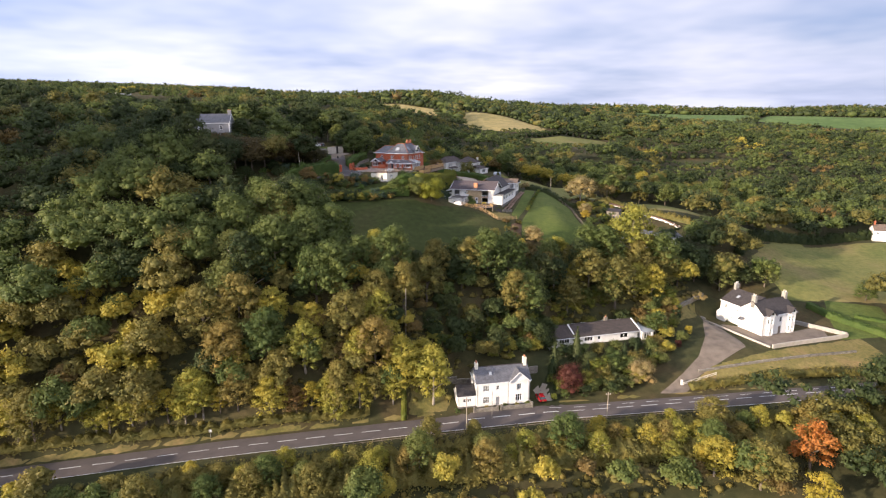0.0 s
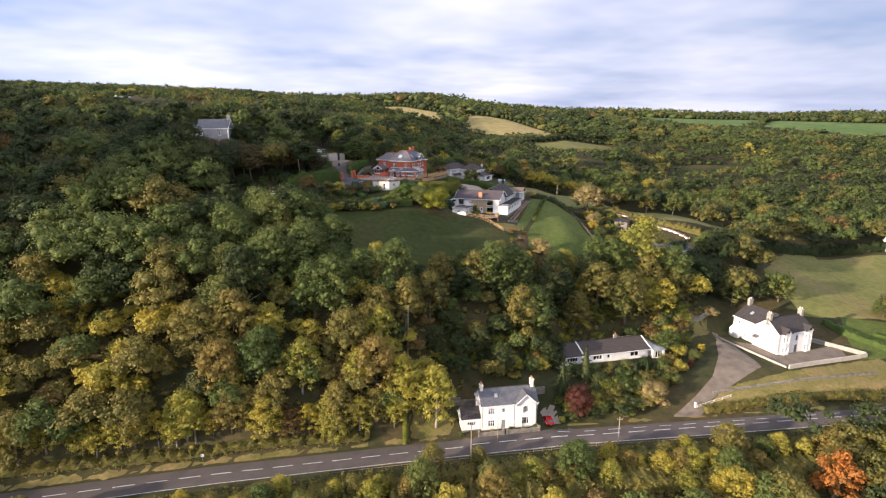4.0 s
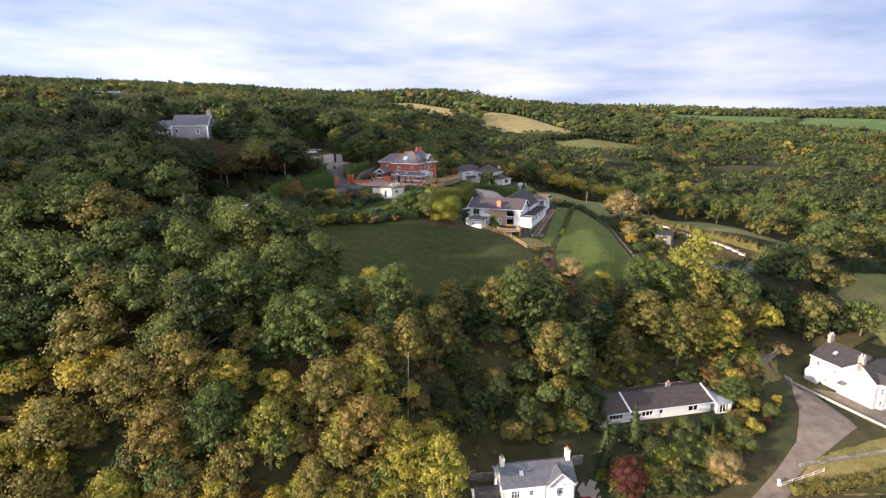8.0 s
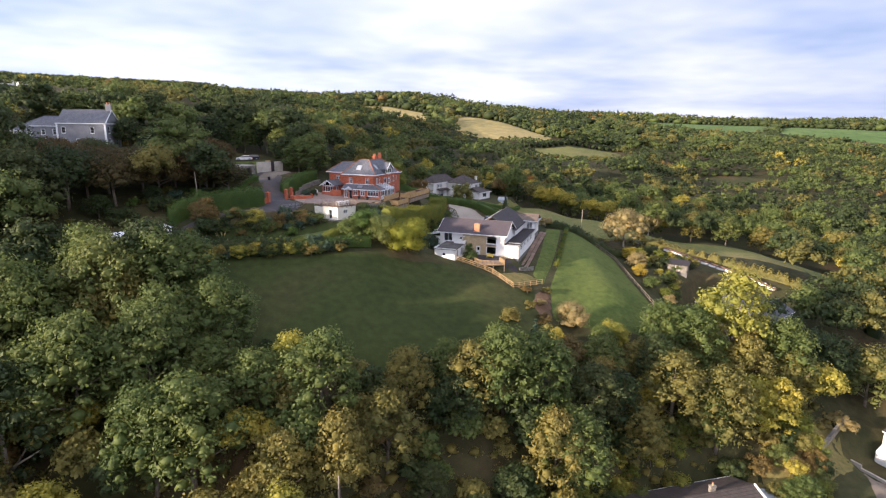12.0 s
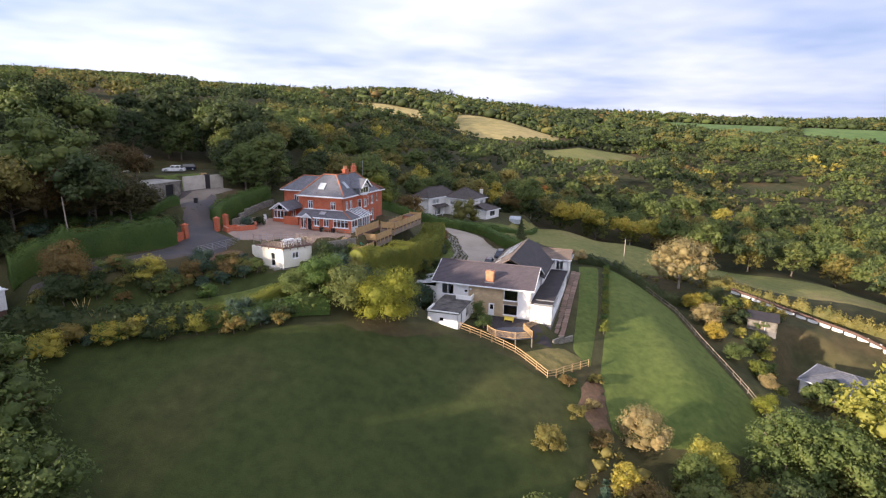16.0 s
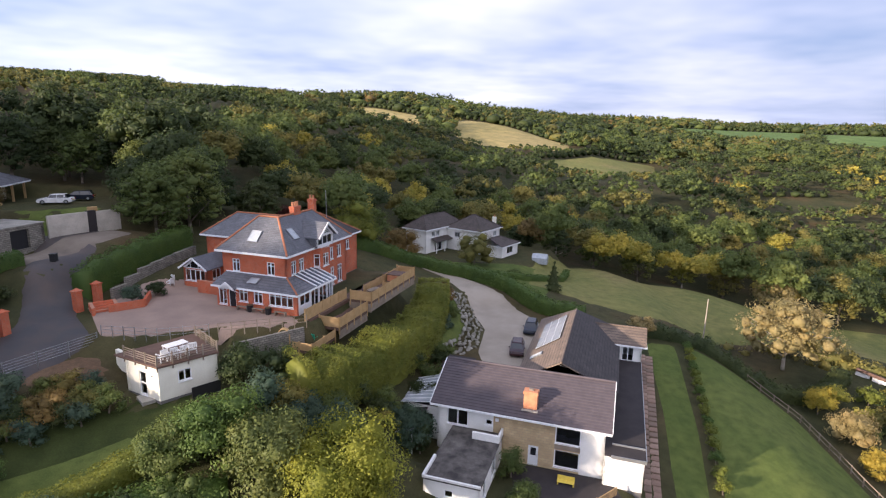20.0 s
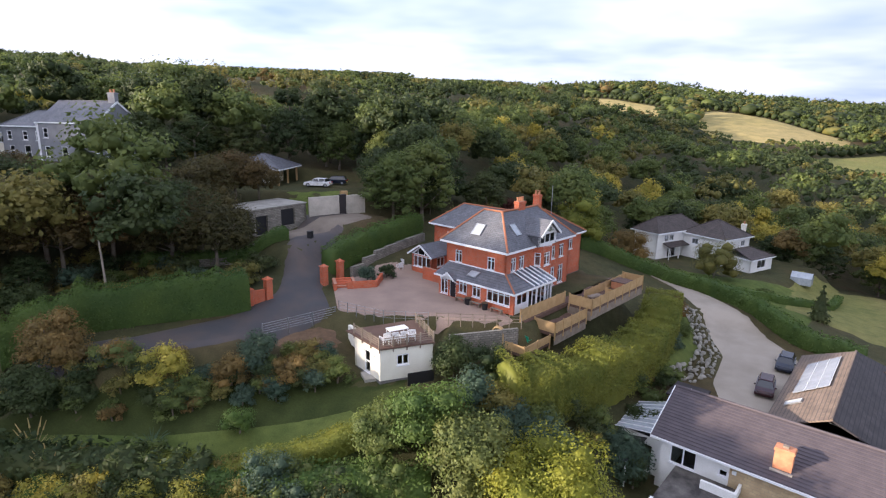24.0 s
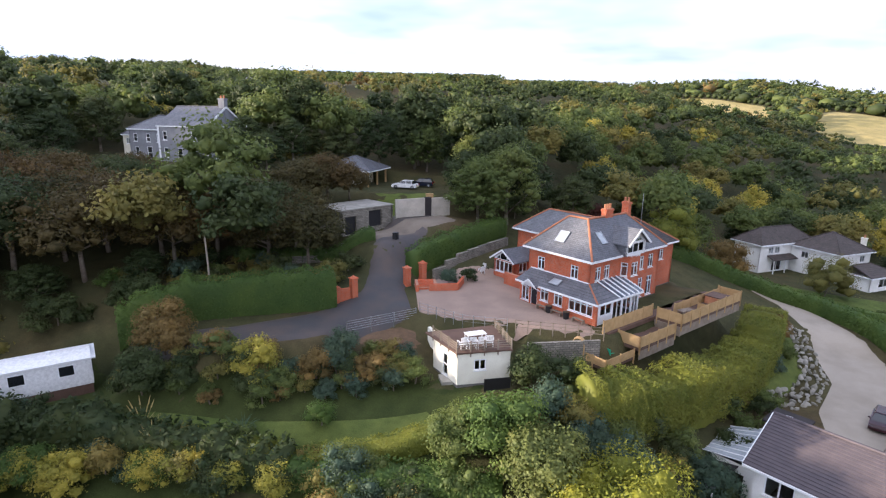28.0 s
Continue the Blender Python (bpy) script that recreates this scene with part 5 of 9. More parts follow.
    # east slope in dark slate: shade of the side away from the sun, as colour
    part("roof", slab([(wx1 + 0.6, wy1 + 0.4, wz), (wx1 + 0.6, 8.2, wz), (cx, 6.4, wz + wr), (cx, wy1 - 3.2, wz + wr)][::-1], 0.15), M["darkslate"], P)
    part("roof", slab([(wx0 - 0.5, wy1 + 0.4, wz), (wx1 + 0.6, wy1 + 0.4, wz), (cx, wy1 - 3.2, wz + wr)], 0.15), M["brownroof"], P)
    bm = bmesh.new()
    cap_line(bm, (cx, 6.4, wz + wr), (cx, wy1 - 3.2, wz + wr))
    part("ridge_tiles", bm, M["brownroof"], P)
    part("valley_lead", bar((cx - 0.1, 7.0, wz + wr - 0.6), (cx + 2.2, 9.3, wz + 1.4), 0.2, 0.04), M["metal"], P)
    # solar panels on its west slope
    up_ = Vector((cx - wx0 + 0.5, 0, wr)).normalized()
    n_ = Vector((-up_.z, 0, up_.x))
    for r in range(3):
        for k in range(5):
            o = Vector((wx0 - 0.5, 14.6 + k * 1.72, wz)) + up_ * (1.5 + r * 1.08) + n_ * 0.14
            m = Matrix.Translation(o) @ Matrix(((0, 1, 0), up_, n_)).transposed().to_4x4()
            pn = part("solar_panel", box(0, 1.66, 0, 1.02, -0.03, 0.03, m=m), M["solar"], P)
            part("panel_frame", bar(o + up_ * 1.03 + n_ * 0.02, o + up_ * 1.03 + n_ * 0.02 + Vector((0, 1.66, 0)), 0.03, 0.03), M["upvc"], pn)
    skylight(P, Vector((wx0 - 0.5, 12.2, wz)) + up_ * 2.0 + n_ * 0.03, (0, -1, 0), up_, 0.9, 1.5)
    # gabled block at the far end
    gx0, gx1, gy0, gy1, gz = L - 0.4, fx1 + 0.1, 21.6, 26.6, 5.2
    block(P, [(gx0, gy0), (gx1, gy0), (gx1, gy1), (gx0, gy1)], 2.0, gz, M["render"], {0: [(1.2, 3.1, 1.4, 1.8, dict(cols=2))], 1: [(2, 3.2, 1.4, 1.2, c2)]})
    hip_roof(P, gx0 - 2.0, gx1, gy0, gy1, gz + 0.1, 1.4, 0.5, M["brownroof"], None, "x", hip0=False, hip1=False)
    # glazed lean-to and store at the west end
    gl = part("glass_roof", slab([(-4.4, 1.4, 3.5), (0.3, 1.4, 4.3), (0.3, 8.4, 4.6), (-4.4, 6.8, 3.6)], 0.05), M["panel"], P)
    for k in range(9):
        t = k / 8
        part("glazing_bar", bar(Vector((-4.4, 1.4, 3.53)).lerp(Vector((-4.4, 6.8, 3.63)), t), Vector((0.3, 1.4, 4.33)).lerp(Vector((0.3, 8.4, 4.63)), t), 0.05, 0.05), M["upvc"], gl)
    wall(P, (-3.3, 6.4), (-3.3, 1.7), 0.5, 3.6, M["render"], [(0.5, 2.0, 3.6, 1.3)], 0.15)
    window(P, (-3.3, 6.4), (-3.3, 1.7), 0.5, 2.0, 3.6, 1.3, cols=6, sill=False)
    wall(P, (-3.3, 1.7), (0.4, 1.7), 0.0, 3.5, M["render"], [(0.8, 0.3, 2.0, 2.4)], 0.15)
    block(P, [(-1.5, 8.3), (1.2, 8.3), (1.2, 11.2), (-1.5, 11.2)], 2.0, 4.9, M["render"], {0: [(0.5, 3.7, 1.2, 0.8, dict(cols=1))]})
    part("flat_roof", box(-1.8, 1.4, 8.0, 11.4, 4.9, 5.05), M["felt"], P)
    lo = part("lower_glass_roof", slab([(-3.2, -2.2, 2.3), (-1.2, -2.2, 2.9), (-1.2, 1.6, 2.9), (-3.2, 1.6, 2.3)], 0.05), M["panel"], P)
    for x, y in ((-3.1, -2.1), (-1.3, -2.1), (-3.1, 1.4)):
        part("post", box(x - 0.06, x + 0.06, y - 0.06, y + 0.06, -0.6, 2.4), M["upvc"], P)
    part("store_roof", slab([(-3.3, 0.2, 2.9), (-1.0, 0.2, 3.4), (-1.0, 3.0, 3.4), (-3.3, 3.0, 2.9)], 0.08), M["felt"], P)
    # flat roofed store in front, its roof a terrace with low parapets
    ox0, ox1, oy0 = 2.1, 6.9, -8.2
    block(P, [(ox0, oy0), (ox1, oy0), (ox1, 0.48), (ox0, 0.48)], 0, 2.55, M["render"], {0: [(1.8, 1.2, 0.8, 0.7, dict(cols=1))], 1: [(1.4, 0.6, 1.0, 1.8, dict(cols=1)), (4.4, 0.6, 1.6, 1.7, dict(cols=2))]})
    part("terrace_roof", box(ox0 - 0.1, ox1 + 0.1, oy0 - 0.1, 0.46, 2.55, 2.68), M["mossfelt"], P)
    for b in ((ox0 - 0.1, ox0 + 0.12, oy0 - 0.1, -5.2, 2.68, 2.95), (ox0 + 0.12, ox1 + 0.1, oy0 - 0.1, oy0 + 0.08, 2.68, 2.86), (4.4, ox1 + 0.1, -1.3, -1.05, 2.68, 3.35), (ox1 - 0.1, ox1 + 0.1, -1.05, 0.4, 2.68, 3.35)):
        part("parapet", box(*b), M["render"], P)


white_house()


# ---- cottage by the road ----
CO = thing("roadside_cottage", pose(7.83, 118.0, -0.3, 0, 0, 10.4), "white two storey cottage beside the road with slate roof", "house")


def cottage():
    P = CO
    s3 = dict(cols=3, top_light=0.4)
    f = [(1.5, 0.7, 1.5, 1.6, s3), (1.5, 3.7, 1.5, 1.5, s3), (4.6, 0.05, 1.0, 2.1, dict(door=M["greyrender"])), (4.7, 4.0, 0.8, 1.0, dict(cols=1, rows=2)), (9.4, 0.6, 1.7, 1.9, s3), (9.6, 3.6, 1.3, 1.6, s3)]
    L, D, E = 13.0, 6.4, 5.9
    block(P, [(0, 0), (L, 0), (L, D), (0, D)], 0, E, M["render"], {0: f, 1: [(2, 3.2, 0.9, 1.2, dict(cols=1))]}, {1: 2.6, 3: 2.6})
    hip_roof(P, 0, L, 0, D, E, 2.75, 0.25, M["slate"], M["darkslate"], "x", hip0=False, hip1=False)
    gx0, gx1 = 7.8, 12.6
    gf = wall(P, (gx0, -0.32), (gx1, -0.32), 0.02, E, M["render"], [(9.4 - gx0, 0.6, 1.7, 1.9), (9.6 - gx0, 3.6, 1.3, 1.6), (2.05, 6.0, 0.7, 0.9)], 0.3, gable=2.2, name="gable_front")
    window(P, (gx0, -0.32), (gx1, -0.32), 2.05, 6.0, 0.7, 0.9, cols=1)
    cx = (gx0 + gx1) / 2
    for s in (-1, 1):
        rf = part("gable_roof", slab([(cx, -0.7, E + 2.35), (cx + s * 2.7, -0.7, E - 0.12), (cx + s * 2.7, 1.5, E - 0.12 + 0.0), (cx, 3.0, E + 2.35)], 0.1), M["slate"], P)
        part("bargeboard", bar((cx, -0.72, E + 2.3), (cx + s * 2.7, -0.72, E - 0.2), 0.06, 0.22), M["upvc"], rf)
    for x, hgt in ((0.5, 9.8), (12.5, 10.3)):
        chimney(P, x, D / 2, E + 1.8, hgt, 0.7, 1.0, M["cream"], 2)
    s = Vector((0, D / 2 + 0.25, 2.75))
    skylight(P, (3.6, 1.6, E + 1.55), (1, 0, 0), s, 0.7, 0.9)
    block(P, [(-4.4, 0.6), (-0.02, 0.6), (-0.02, 5.0), (-4.4, 5.0)], 0, 2.7, M["render"], {0: [(1.2, 1.1, 2.0, 0.9, dict(cols=4))]}, {3: 1.8})
    hip_roof(P, -4.4, -0.3, 0.6, 5.0, 2.7, 1.9, 0.2, M["darkslate"], None, "x", hip0=False, hip1=False)
    part("garden_wall", boxes(((-1.0, 4.3, -2.2, -1.9, -0.4, 0.7), (5.6, 12.9, -2.2, -1.9, -0.4, 0.7), (12.7, 13.0, -1.9, -0.1, -0.4, 0.7))), M["stone"], P)
    for x in (4.5, 5.4, -1.1, 12.9):
        part("gate_pier", box(x - 0.22, x + 0.22, -2.3, -1.8, -0.4, 1.15, bevel=0.04), M["stone"], P)
    part("drain_pipe", rod((7.6, -0.06, 0), (7.6, -0.06, E), 0.05), M["black"], P)


cottage()

# ---- bungalow ----
BU = thing("bungalow", pose(30.35, 139.06, 5.6, 0, 0, 14.4), "low white bungalow with long dark tiled roof among shrubs", "house")


def bungalow():
    P = BU
    L, D, E = 25, 9.1, 2.45
    f = [(1.0, 0.9, 3.0, 1.2, dict(cols=4)), (8.5, 0.8, 2.6, 1.3, dict(cols=3)), (12.5, 0.02, 1.0, 2.1, dict(door=M["upvc"], glazed=True)), (19.5, 0.7, 2.4, 1.4, dict(cols=2))]
    block(P, [(0, 0), (L, 0), (L, D), (0, D)], 0, E, M["render"], {0: f, 3: [(3.5, 0.8, 1.6, 1.2, dict(cols=2))]}, {1: 1.75, 3: 1.75})
    hip_roof(P, 0, L, 0, D, E, 1.85, 0.45, M["villaroof"], None, "x", hip0=False, hip1=False)
    part("party_parapet", slab([(5.4, -0.5, E + 0.12), (5.75, -0.5, E + 0.12), (5.75, D / 2, E + 2.05), (5.4, D / 2, E + 2.05)], 0.25), M["render"], P)
    part("end_parapet", slab([(L + 0.3, -0.5, E + 0.15), (L + 0.6, -0.5, E + 0.15), (L + 0.6, D / 2, E + 2.05), (L + 0.3, D / 2, E + 2.05)], 0.3), M["render"], P)
    chimney(P, 17.5, D / 2 + 0.3, E + 1.2, E + 2.9, 0.9, 0.6, M["stone"], 1)
    block(P, [(L + 0.7, -1.2), (L + 4.2, -1.2), (L + 4.2, 5), (L + 0.7, 5)], 0, 2.3, M["render"], {0: [(0.6, 0.1, 2.2, 2.0, dict(cols=3))]})
    part("side_roof", slab([(L + 0.6, -1.5, 2.4), (L + 4.5, -1.5, 2.3), (L + 4.5, 5.2, 2.3), (L + 0.6, 5.2, 3.2)], 0.08), M["panel"], P)
    part("porch", box(-2.2, -0.2, -1.0, 0.6, -0.3, 2.0), M["render"], P)
    part("porch_roof", box(-2.4, -0.02, -1.2, 0.8, 2.0, 2.12), M["metal"], P)


bungalow()

# ---- large white house ----
GW = thing("large_white_house", pose(91.8, 149.1, 4.4, 0, 0, 19.4), "tall white rendered farmhouse with slate roofs and stone chimneys", "house")


def large_white():
    P = GW
    E = 6.1
    b = dict(cols=1, rows=2)
    f = [(6.0, 0.1, 1.1, 2.3, dict(door=M["oldwood"])), (6.1, 3.7, 0.9, 1.5, b)]
    block(P, [(0, 0), (12.5, 0), (12.5, 8.4), (0, 8.4)], 0, E, M["render"], {0: f}, {1: 3.2, 3: 3.2})
    hip_roof(P, 0, 12.5, 0, 8.4, E, 3.35, 0.2, M["darkslate"], None, "x", hip0=False, hip1=False)
    for x0 in (1.2, 9.4):
        bay = [(x0, -0.02), (x0 + 0.5, -0.75), (x0 + 2.0, -0.75), (x0 + 2.5, -0.02)]
        for k in range(3):
            l = math.dist(bay[k], bay[k + 1])
            hs = [(l / 2 - (0.3 if k != 1 else 0.5), zz, 0.6 if k != 1 else 1.0, 1.6) for zz in (0.6, 3.6)]
            wall(P, bay[k], bay[k + 1], 0, E + 0.2, M["render"], hs, 0.15)
            for h in hs:
                window(P, bay[k], bay[k + 1], *h, cols=1, rows=2, sill=False)
        cx = x0 + 1.25
        for s in (-1, 1):
            part("dormer_roof", slab([(cx, -1.0, E + 1.7), (cx + s * 1.6, -1.0, E + 0.1), (cx + s * 1.6, 1.2, E + 0.1), (cx, 2.2, E + 1.7)], 0.12), M["darkslate"], P)
        wall(P, (x0 + 0.2, -0.7), (x0 + 2.3, -0.7), E + 0.1, E + 0.35, M["render"], (), 0.2, gable=1.2, name="dormer_gable")
        part("dormer_pane", box(cx - 0.35, cx + 0.35, -0.74, -0.705, E + 0.35, E + 1.0), M["carglass"], P)
    block(P, [(1.1, 8.45), (11.6, 8.45), (11.6, 16.6), (1.1, 16.6)], 0, 6.0, M["render"], {3: [(1.6, 3.9, 0.8, 1.2, b), (6.0, 3.9, 0.6, 0.8, dict(cols=1)), (4.2, 1.0, 0.6, 0.7, dict(cols=1))]}, {2: 3.1})
    hip_roof(P, 1.1, 11.6, 5.6, 16.6, 6.0, 3.2, 0.2, M["darkslate"], None, "y", hip0=False, hip1=False)
    skylight(P, (3.6, 12.6, 7.75), (0, -1, 0), (1, 0, 0.6), 0.9, 1.2)
    for x, y, z in ((0.4, 4.2, 11.0), (12.1, 4.2, 11.0), (6.35, 16.2, 10.9)):
        chimney(P, x, y, 7.4, z, 0.8 if y < 10 else 1.3, 1.3 if y < 10 else 0.8, M["greywall"], 2, M["cream"])
    part("lean_to", slab([(-0.4, 13.0, 2.4), (1.09, 13.0, 3.3), (1.09, 16.5, 3.3), (-0.4, 16.5, 2.4)], 2.4), M["render"], P)
    part("awning", slab([(-1.3, 6.2, 3.0), (-0.02, 6.2, 3.6), (-0.02, 7.8, 3.6), (-1.3, 7.8, 3.0)], 0.08), M["slate"], P)


large_white()

# ---- grey house on the hill ----
GR = thing("grey_house", pose(-101.6, 213.4, 59.3, 0, 0, 9), "grey rendered two storey house with white quoins and slate roof", "house")


def grey_house():
    P = GR
    b = dict(cols=1, rows=2, frame_w=0.12)
    block(P, [(0, 0), (8.2, 0), (8.2, 7.5), (0, 7.5)], 0, 5.4, M["greyrender"], {0: [(1.0, 3.2, 1.0, 1.5, b), (1.2, 0.6, 1.0, 1.7, b), (4.2, 3.2, 1.0, 1.5, b), (4.2, 0.1, 1.3, 2.3, b), (6.8, 3.2, 0.9, 1.5, b)]})
    hip_roof(P, 0, 8.2, 0, 7.5, 5.5, 2.4, 0.25, M["slate"], None, "x", hip1=False)
    block(P, [(8.25, -0.8), (19.5, -0.8), (19.5, 8.6), (8.25, 8.6)], 0, 6.2, M["greyrender"], {0: [(1.0, 3.7, 1.0, 1.6, b), (1.0, 0.7, 1.0, 1.7, b), (4.2, 0.1, 1.2, 2.3, b), (7.6, 3.7, 1.0, 1.6, b), (7.6, 0.7, 1.0, 1.7, b)],
          1: [(1.6, 3.7, 1.2, 1.7, b), (6.4, 3.7, 1.2, 1.7, b), (1.6, 0.7, 1.2, 1.7, b), (6.4, 0.7, 1.2, 1.7, b)]}, {1: 3.2, 3: 3.2})
    hip_roof(P, 8.25, 19.5, -0.8, 8.6, 6.2, 3.4, 0.15, M["slate"], None, "x", hip0=False, hip1=False)
    for s in (-1, 1):
        part("bargeboard", bar((19.66, 3.9 + s * 4.85, 6.1), (19.66, 3.9, 9.5), 0.08, 0.3), M["upvc"], P)
    for x, y in ((19.4, -0.86), (8.3, -0.86)):
        part("quoin", box(x - 0.2, x + 0.2, y, y + 0.3, 0, 6.1), M["upvc"], P)
    chimney(P, 19.0, 3.9, 8.2, 11.0, 1.3, 0.8, M["greyrender"], 2)
    block(P, [(-3.6, 1.5), (-0.05, 1.5), (-0.05, 6.0), (-3.6, 6.0)], 0, 4.3, M["cream"], {0: [(0.8, 2.6, 1.6, 1.1, dict(cols=3))]})
    hip_roof(P, -3.6, -0.3, 1.5, 6.0, 4.35, 1.6, 0.2, M["slate"], None, "x", hip1=False)


grey_house()

# ---- white house behind ----
BW = thing("white_villa", pose(0.84, 268.4, 40.6, 0, 0, 53), "white modern house of hipped wings with dark brown roofs", "house")


def villa():
    P = BW
    c2 = dict(cols=2)
    block(P, [(0, 0), (13.4, 0), (13.4, 5.6), (0, 5.6)], 0, 5.2, M["render"], {0: [(2.2, 3.4, 1.2, 1.3, c2), (3.8, 3.4, 1.2, 1.3, c2), (9.0, 3.4, 2.0, 1.3, dict(cols=3)), (3.4, 0.1, 2.6, 2.2, c2)], 3: [(1.6, 0.9, 1.2, 1.3, c2)]})
    hip_roof(P, 0, 13.4, 0, 5.6, 5.3, 2.6, 0.55, M["villaroof"], None, "x")
    part("canopy", slab([(1.8, -1.7, 2.6), (8.4, -1.7, 2.6), (8.4, -0.02, 3.2), (1.8, -0.02, 3.2)], 0.12), M["villaroof"], P)
    for x in (2.0, 5.0, 8.2):
        part("post", box(x - 0.07, x + 0.07, -1.6, -1.45, -0.3, 2.5), M["upvc"], P)
    for y in (-0.64, 6.17):
        part("gutter", box(-0.5, 13.9, y, y + 0.07, 5.06, 5.2), M["upvc"], P)
    block(P, [(8.0, -8.9), (16.4, -8.9), (16.4, -0.05), (8.0, -0.05)], 0, 4.85, M["render"], {0: [(5.6, 3.1, 1.3, 1.2, c2), (1.0, 0.3, 2.2, 1.8, c2)], 3: [(2, 2.9, 1.4, 1.2, c2)]})
    hip_roof(P, 8.0, 16.4, -8.9, -0.05, 4.95, 2.9, 0.5, M["villaroof"], None, "y")
    chimney(P, 16.0, -7.6, 4.6, 7.2, 0.7, 0.7, M["cream"], 1)
    block(P, [(7.2, -14.9), (14.2, -14.9), (14.2, -9.0), (7.2, -9.0)], 0, 2.45, M["render"], {0: [(2.2, 0.6, 2.6, 1.5, c2)], 3: [(2.0, 0.2, 1.0, 2.0, dict(door=M["upvc"]))]})
    hip_roof(P, 7.2, 14.2, -14.9, -9.0, 2.5, 1.5, 0.4, M["villaroof"], None, "x", hip0=False)


villa()

# ---- woods ----
OPEN = [list(a) + list(b)[::-1] for a, b in FIELDS.values()]
OPEN += [
    [(-62, 172), (-44, 174), (-27, 180), (-12, 185), (-2, 186), (6, 190), (26, 186), (28, 176), (58, 174), (66, 200), (66, 232), (45, 236), (24, 246), (30, 276), (-8, 280), (-12, 250), (-34, 246), (-40, 236), (-45, 247), (-76, 252), (-72, 232), (-50, 226), (-44, 190), (-62, 186)],   # houses and gardens
    [(2, 112), (25, 117), (60, 122), (112, 130), (132, 148), (128, 162), (108, 172), (82, 170), (62, 157), (27, 152), (24, 133), (2, 128)],
    [(-66, 200), (-46, 200), (-44, 226), (-72, 234), (-74, 214)],                # lower houses
    [(-48, 168), (-27, 176), (5, 186), (14, 180), (30, 172), (52, 174), (52, 200), (-10, 200), (-50, 188)],
    [(66, 196), (92, 196), (94, 216), (112, 236), (78, 262), (64, 222)],
    [(-112, 206), (-94, 178), (-62, 178), (-62, 226), (-104, 232)],
]
FAR_OPEN = dict(
    stubble_a=(((-82, 668), (-48, 618), (-8, 594)), ((-90, 712), (-56, 702), (-6, 654))),
    stubble_b=(((16, 536), (34, 512), (60, 514), (94, 530)), ((20, 632), (54, 618), (84, 578), (100, 546))),
    green_a=(((216, 800), (291, 738), (362, 702)), ((214, 856), (320, 840), (440, 800))),
    green_b=(((384, 700), (440, 636), (520, 600)), ((446, 786), (500, 716), (580, 690))),
    small_a=(((70, 446), (98, 434), (140, 488)), ((64, 482), (112, 518), (154, 530))),
    small_b=(((165, 420), (190, 418), (215, 418)), ((168, 440), (190, 440), (212, 438))),
)
for k, (a, b) in FAR_OPEN.items():
    m = M["stubble"] if "stubble" in k else M["farfield"] if "green" in k else M["pasture"]
    sheet("far_field_" + k, a, b, m, "pale cut stubble field on the far hillside" if "stubble" in k else "green field on the far hillside", "field", 0.8, 12.0)
OPEN += [list(a) + list(b)[::-1] for a, b in FAR_OPEN.values()]
OPEN += [[(-300, 376), (-200, 340), (-190, 372), (-240, 404), (-300, 404)]]     # caravan field on the hilltop


def clear(x, y, pads=0.0):
    """Whether a tree may stand there: not on open ground nor on the road."""
    x, y = np.asarray(x, float), np.asarray(y, float)
    ok = np.abs(y - road_y(x)) > 6.0
    for p in OPEN:
        ok &= ~inside(p, x, y)
    return ok


def scatter(x0, x1, y0, y1, gap, seed):
    """Jittered rows of places for trees."""
    rg = np.random.default_rng(seed)
    X, Y = np.meshgrid(np.arange(x0, x1, gap), np.arange(y0, y1, gap * 0.87))
    X = X + (np.arange(X.shape[0]) % 2)[:, None] * gap / 2
    X, Y = X + rg.uniform(-0.4, 0.4, X.shape) * gap, Y + rg.uniform(-0.4, 0.4, Y.shape) * gap
    X, Y = X.ravel(), Y.ravel()
    k = clear(X, Y)
    return X[k], Y[k]


TREES = {}
for key, label, mat, H, Rr, nl, nf, sz in (
    ("oak", "broad green oak with a lobed crown", "green", 16.5, 7.0, 74, 4600, 0.5),
    ("ash", "tall grey-green ash tree in full leaf", "dark", 17.5, 5.8, 64, 4000, 0.48),
    ("beech", "olive green beech turning for autumn", "olive", 15.5, 6.3, 66, 4300, 0.48),
    # bright yellow-green leaf colour adds the look of low sun to these crowns
    ("lime_tree", "tree with low sunlight put into its yellow-green leaves", "lime", 13.5, 5.2, 54, 3600, 0.45),
    ("maple", "bright yellow autumn maple tree", "yellow", 11.0, 3.8, 34, 2000, 0.42),
    ("thorn", "rusty brown autumn thorn tree", "rust", 10.5, 4.6, 40, 2500, 0.42),
    # oak again in the darker leaf tint, which stands in for woodland shade
    ("dark_oak", "oak with shade put into its dark green leaves", "dark", 15.0, 6.6, 70, 4600, 0.5),
):
    TREES[key] = [tree(label, mat, 11 + 7 * i + len(key), H * (0.92 + 0.12 * i), Rr * (1 + 0.06 * i), nl, nf, sz, base=0.13, bark="palebark" if key in ("ash", "lime_tree") else "bark") for i in range(2)]
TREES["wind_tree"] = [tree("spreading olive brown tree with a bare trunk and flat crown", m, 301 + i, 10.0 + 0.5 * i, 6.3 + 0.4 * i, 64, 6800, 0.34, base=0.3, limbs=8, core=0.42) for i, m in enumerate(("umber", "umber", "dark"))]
used = set()


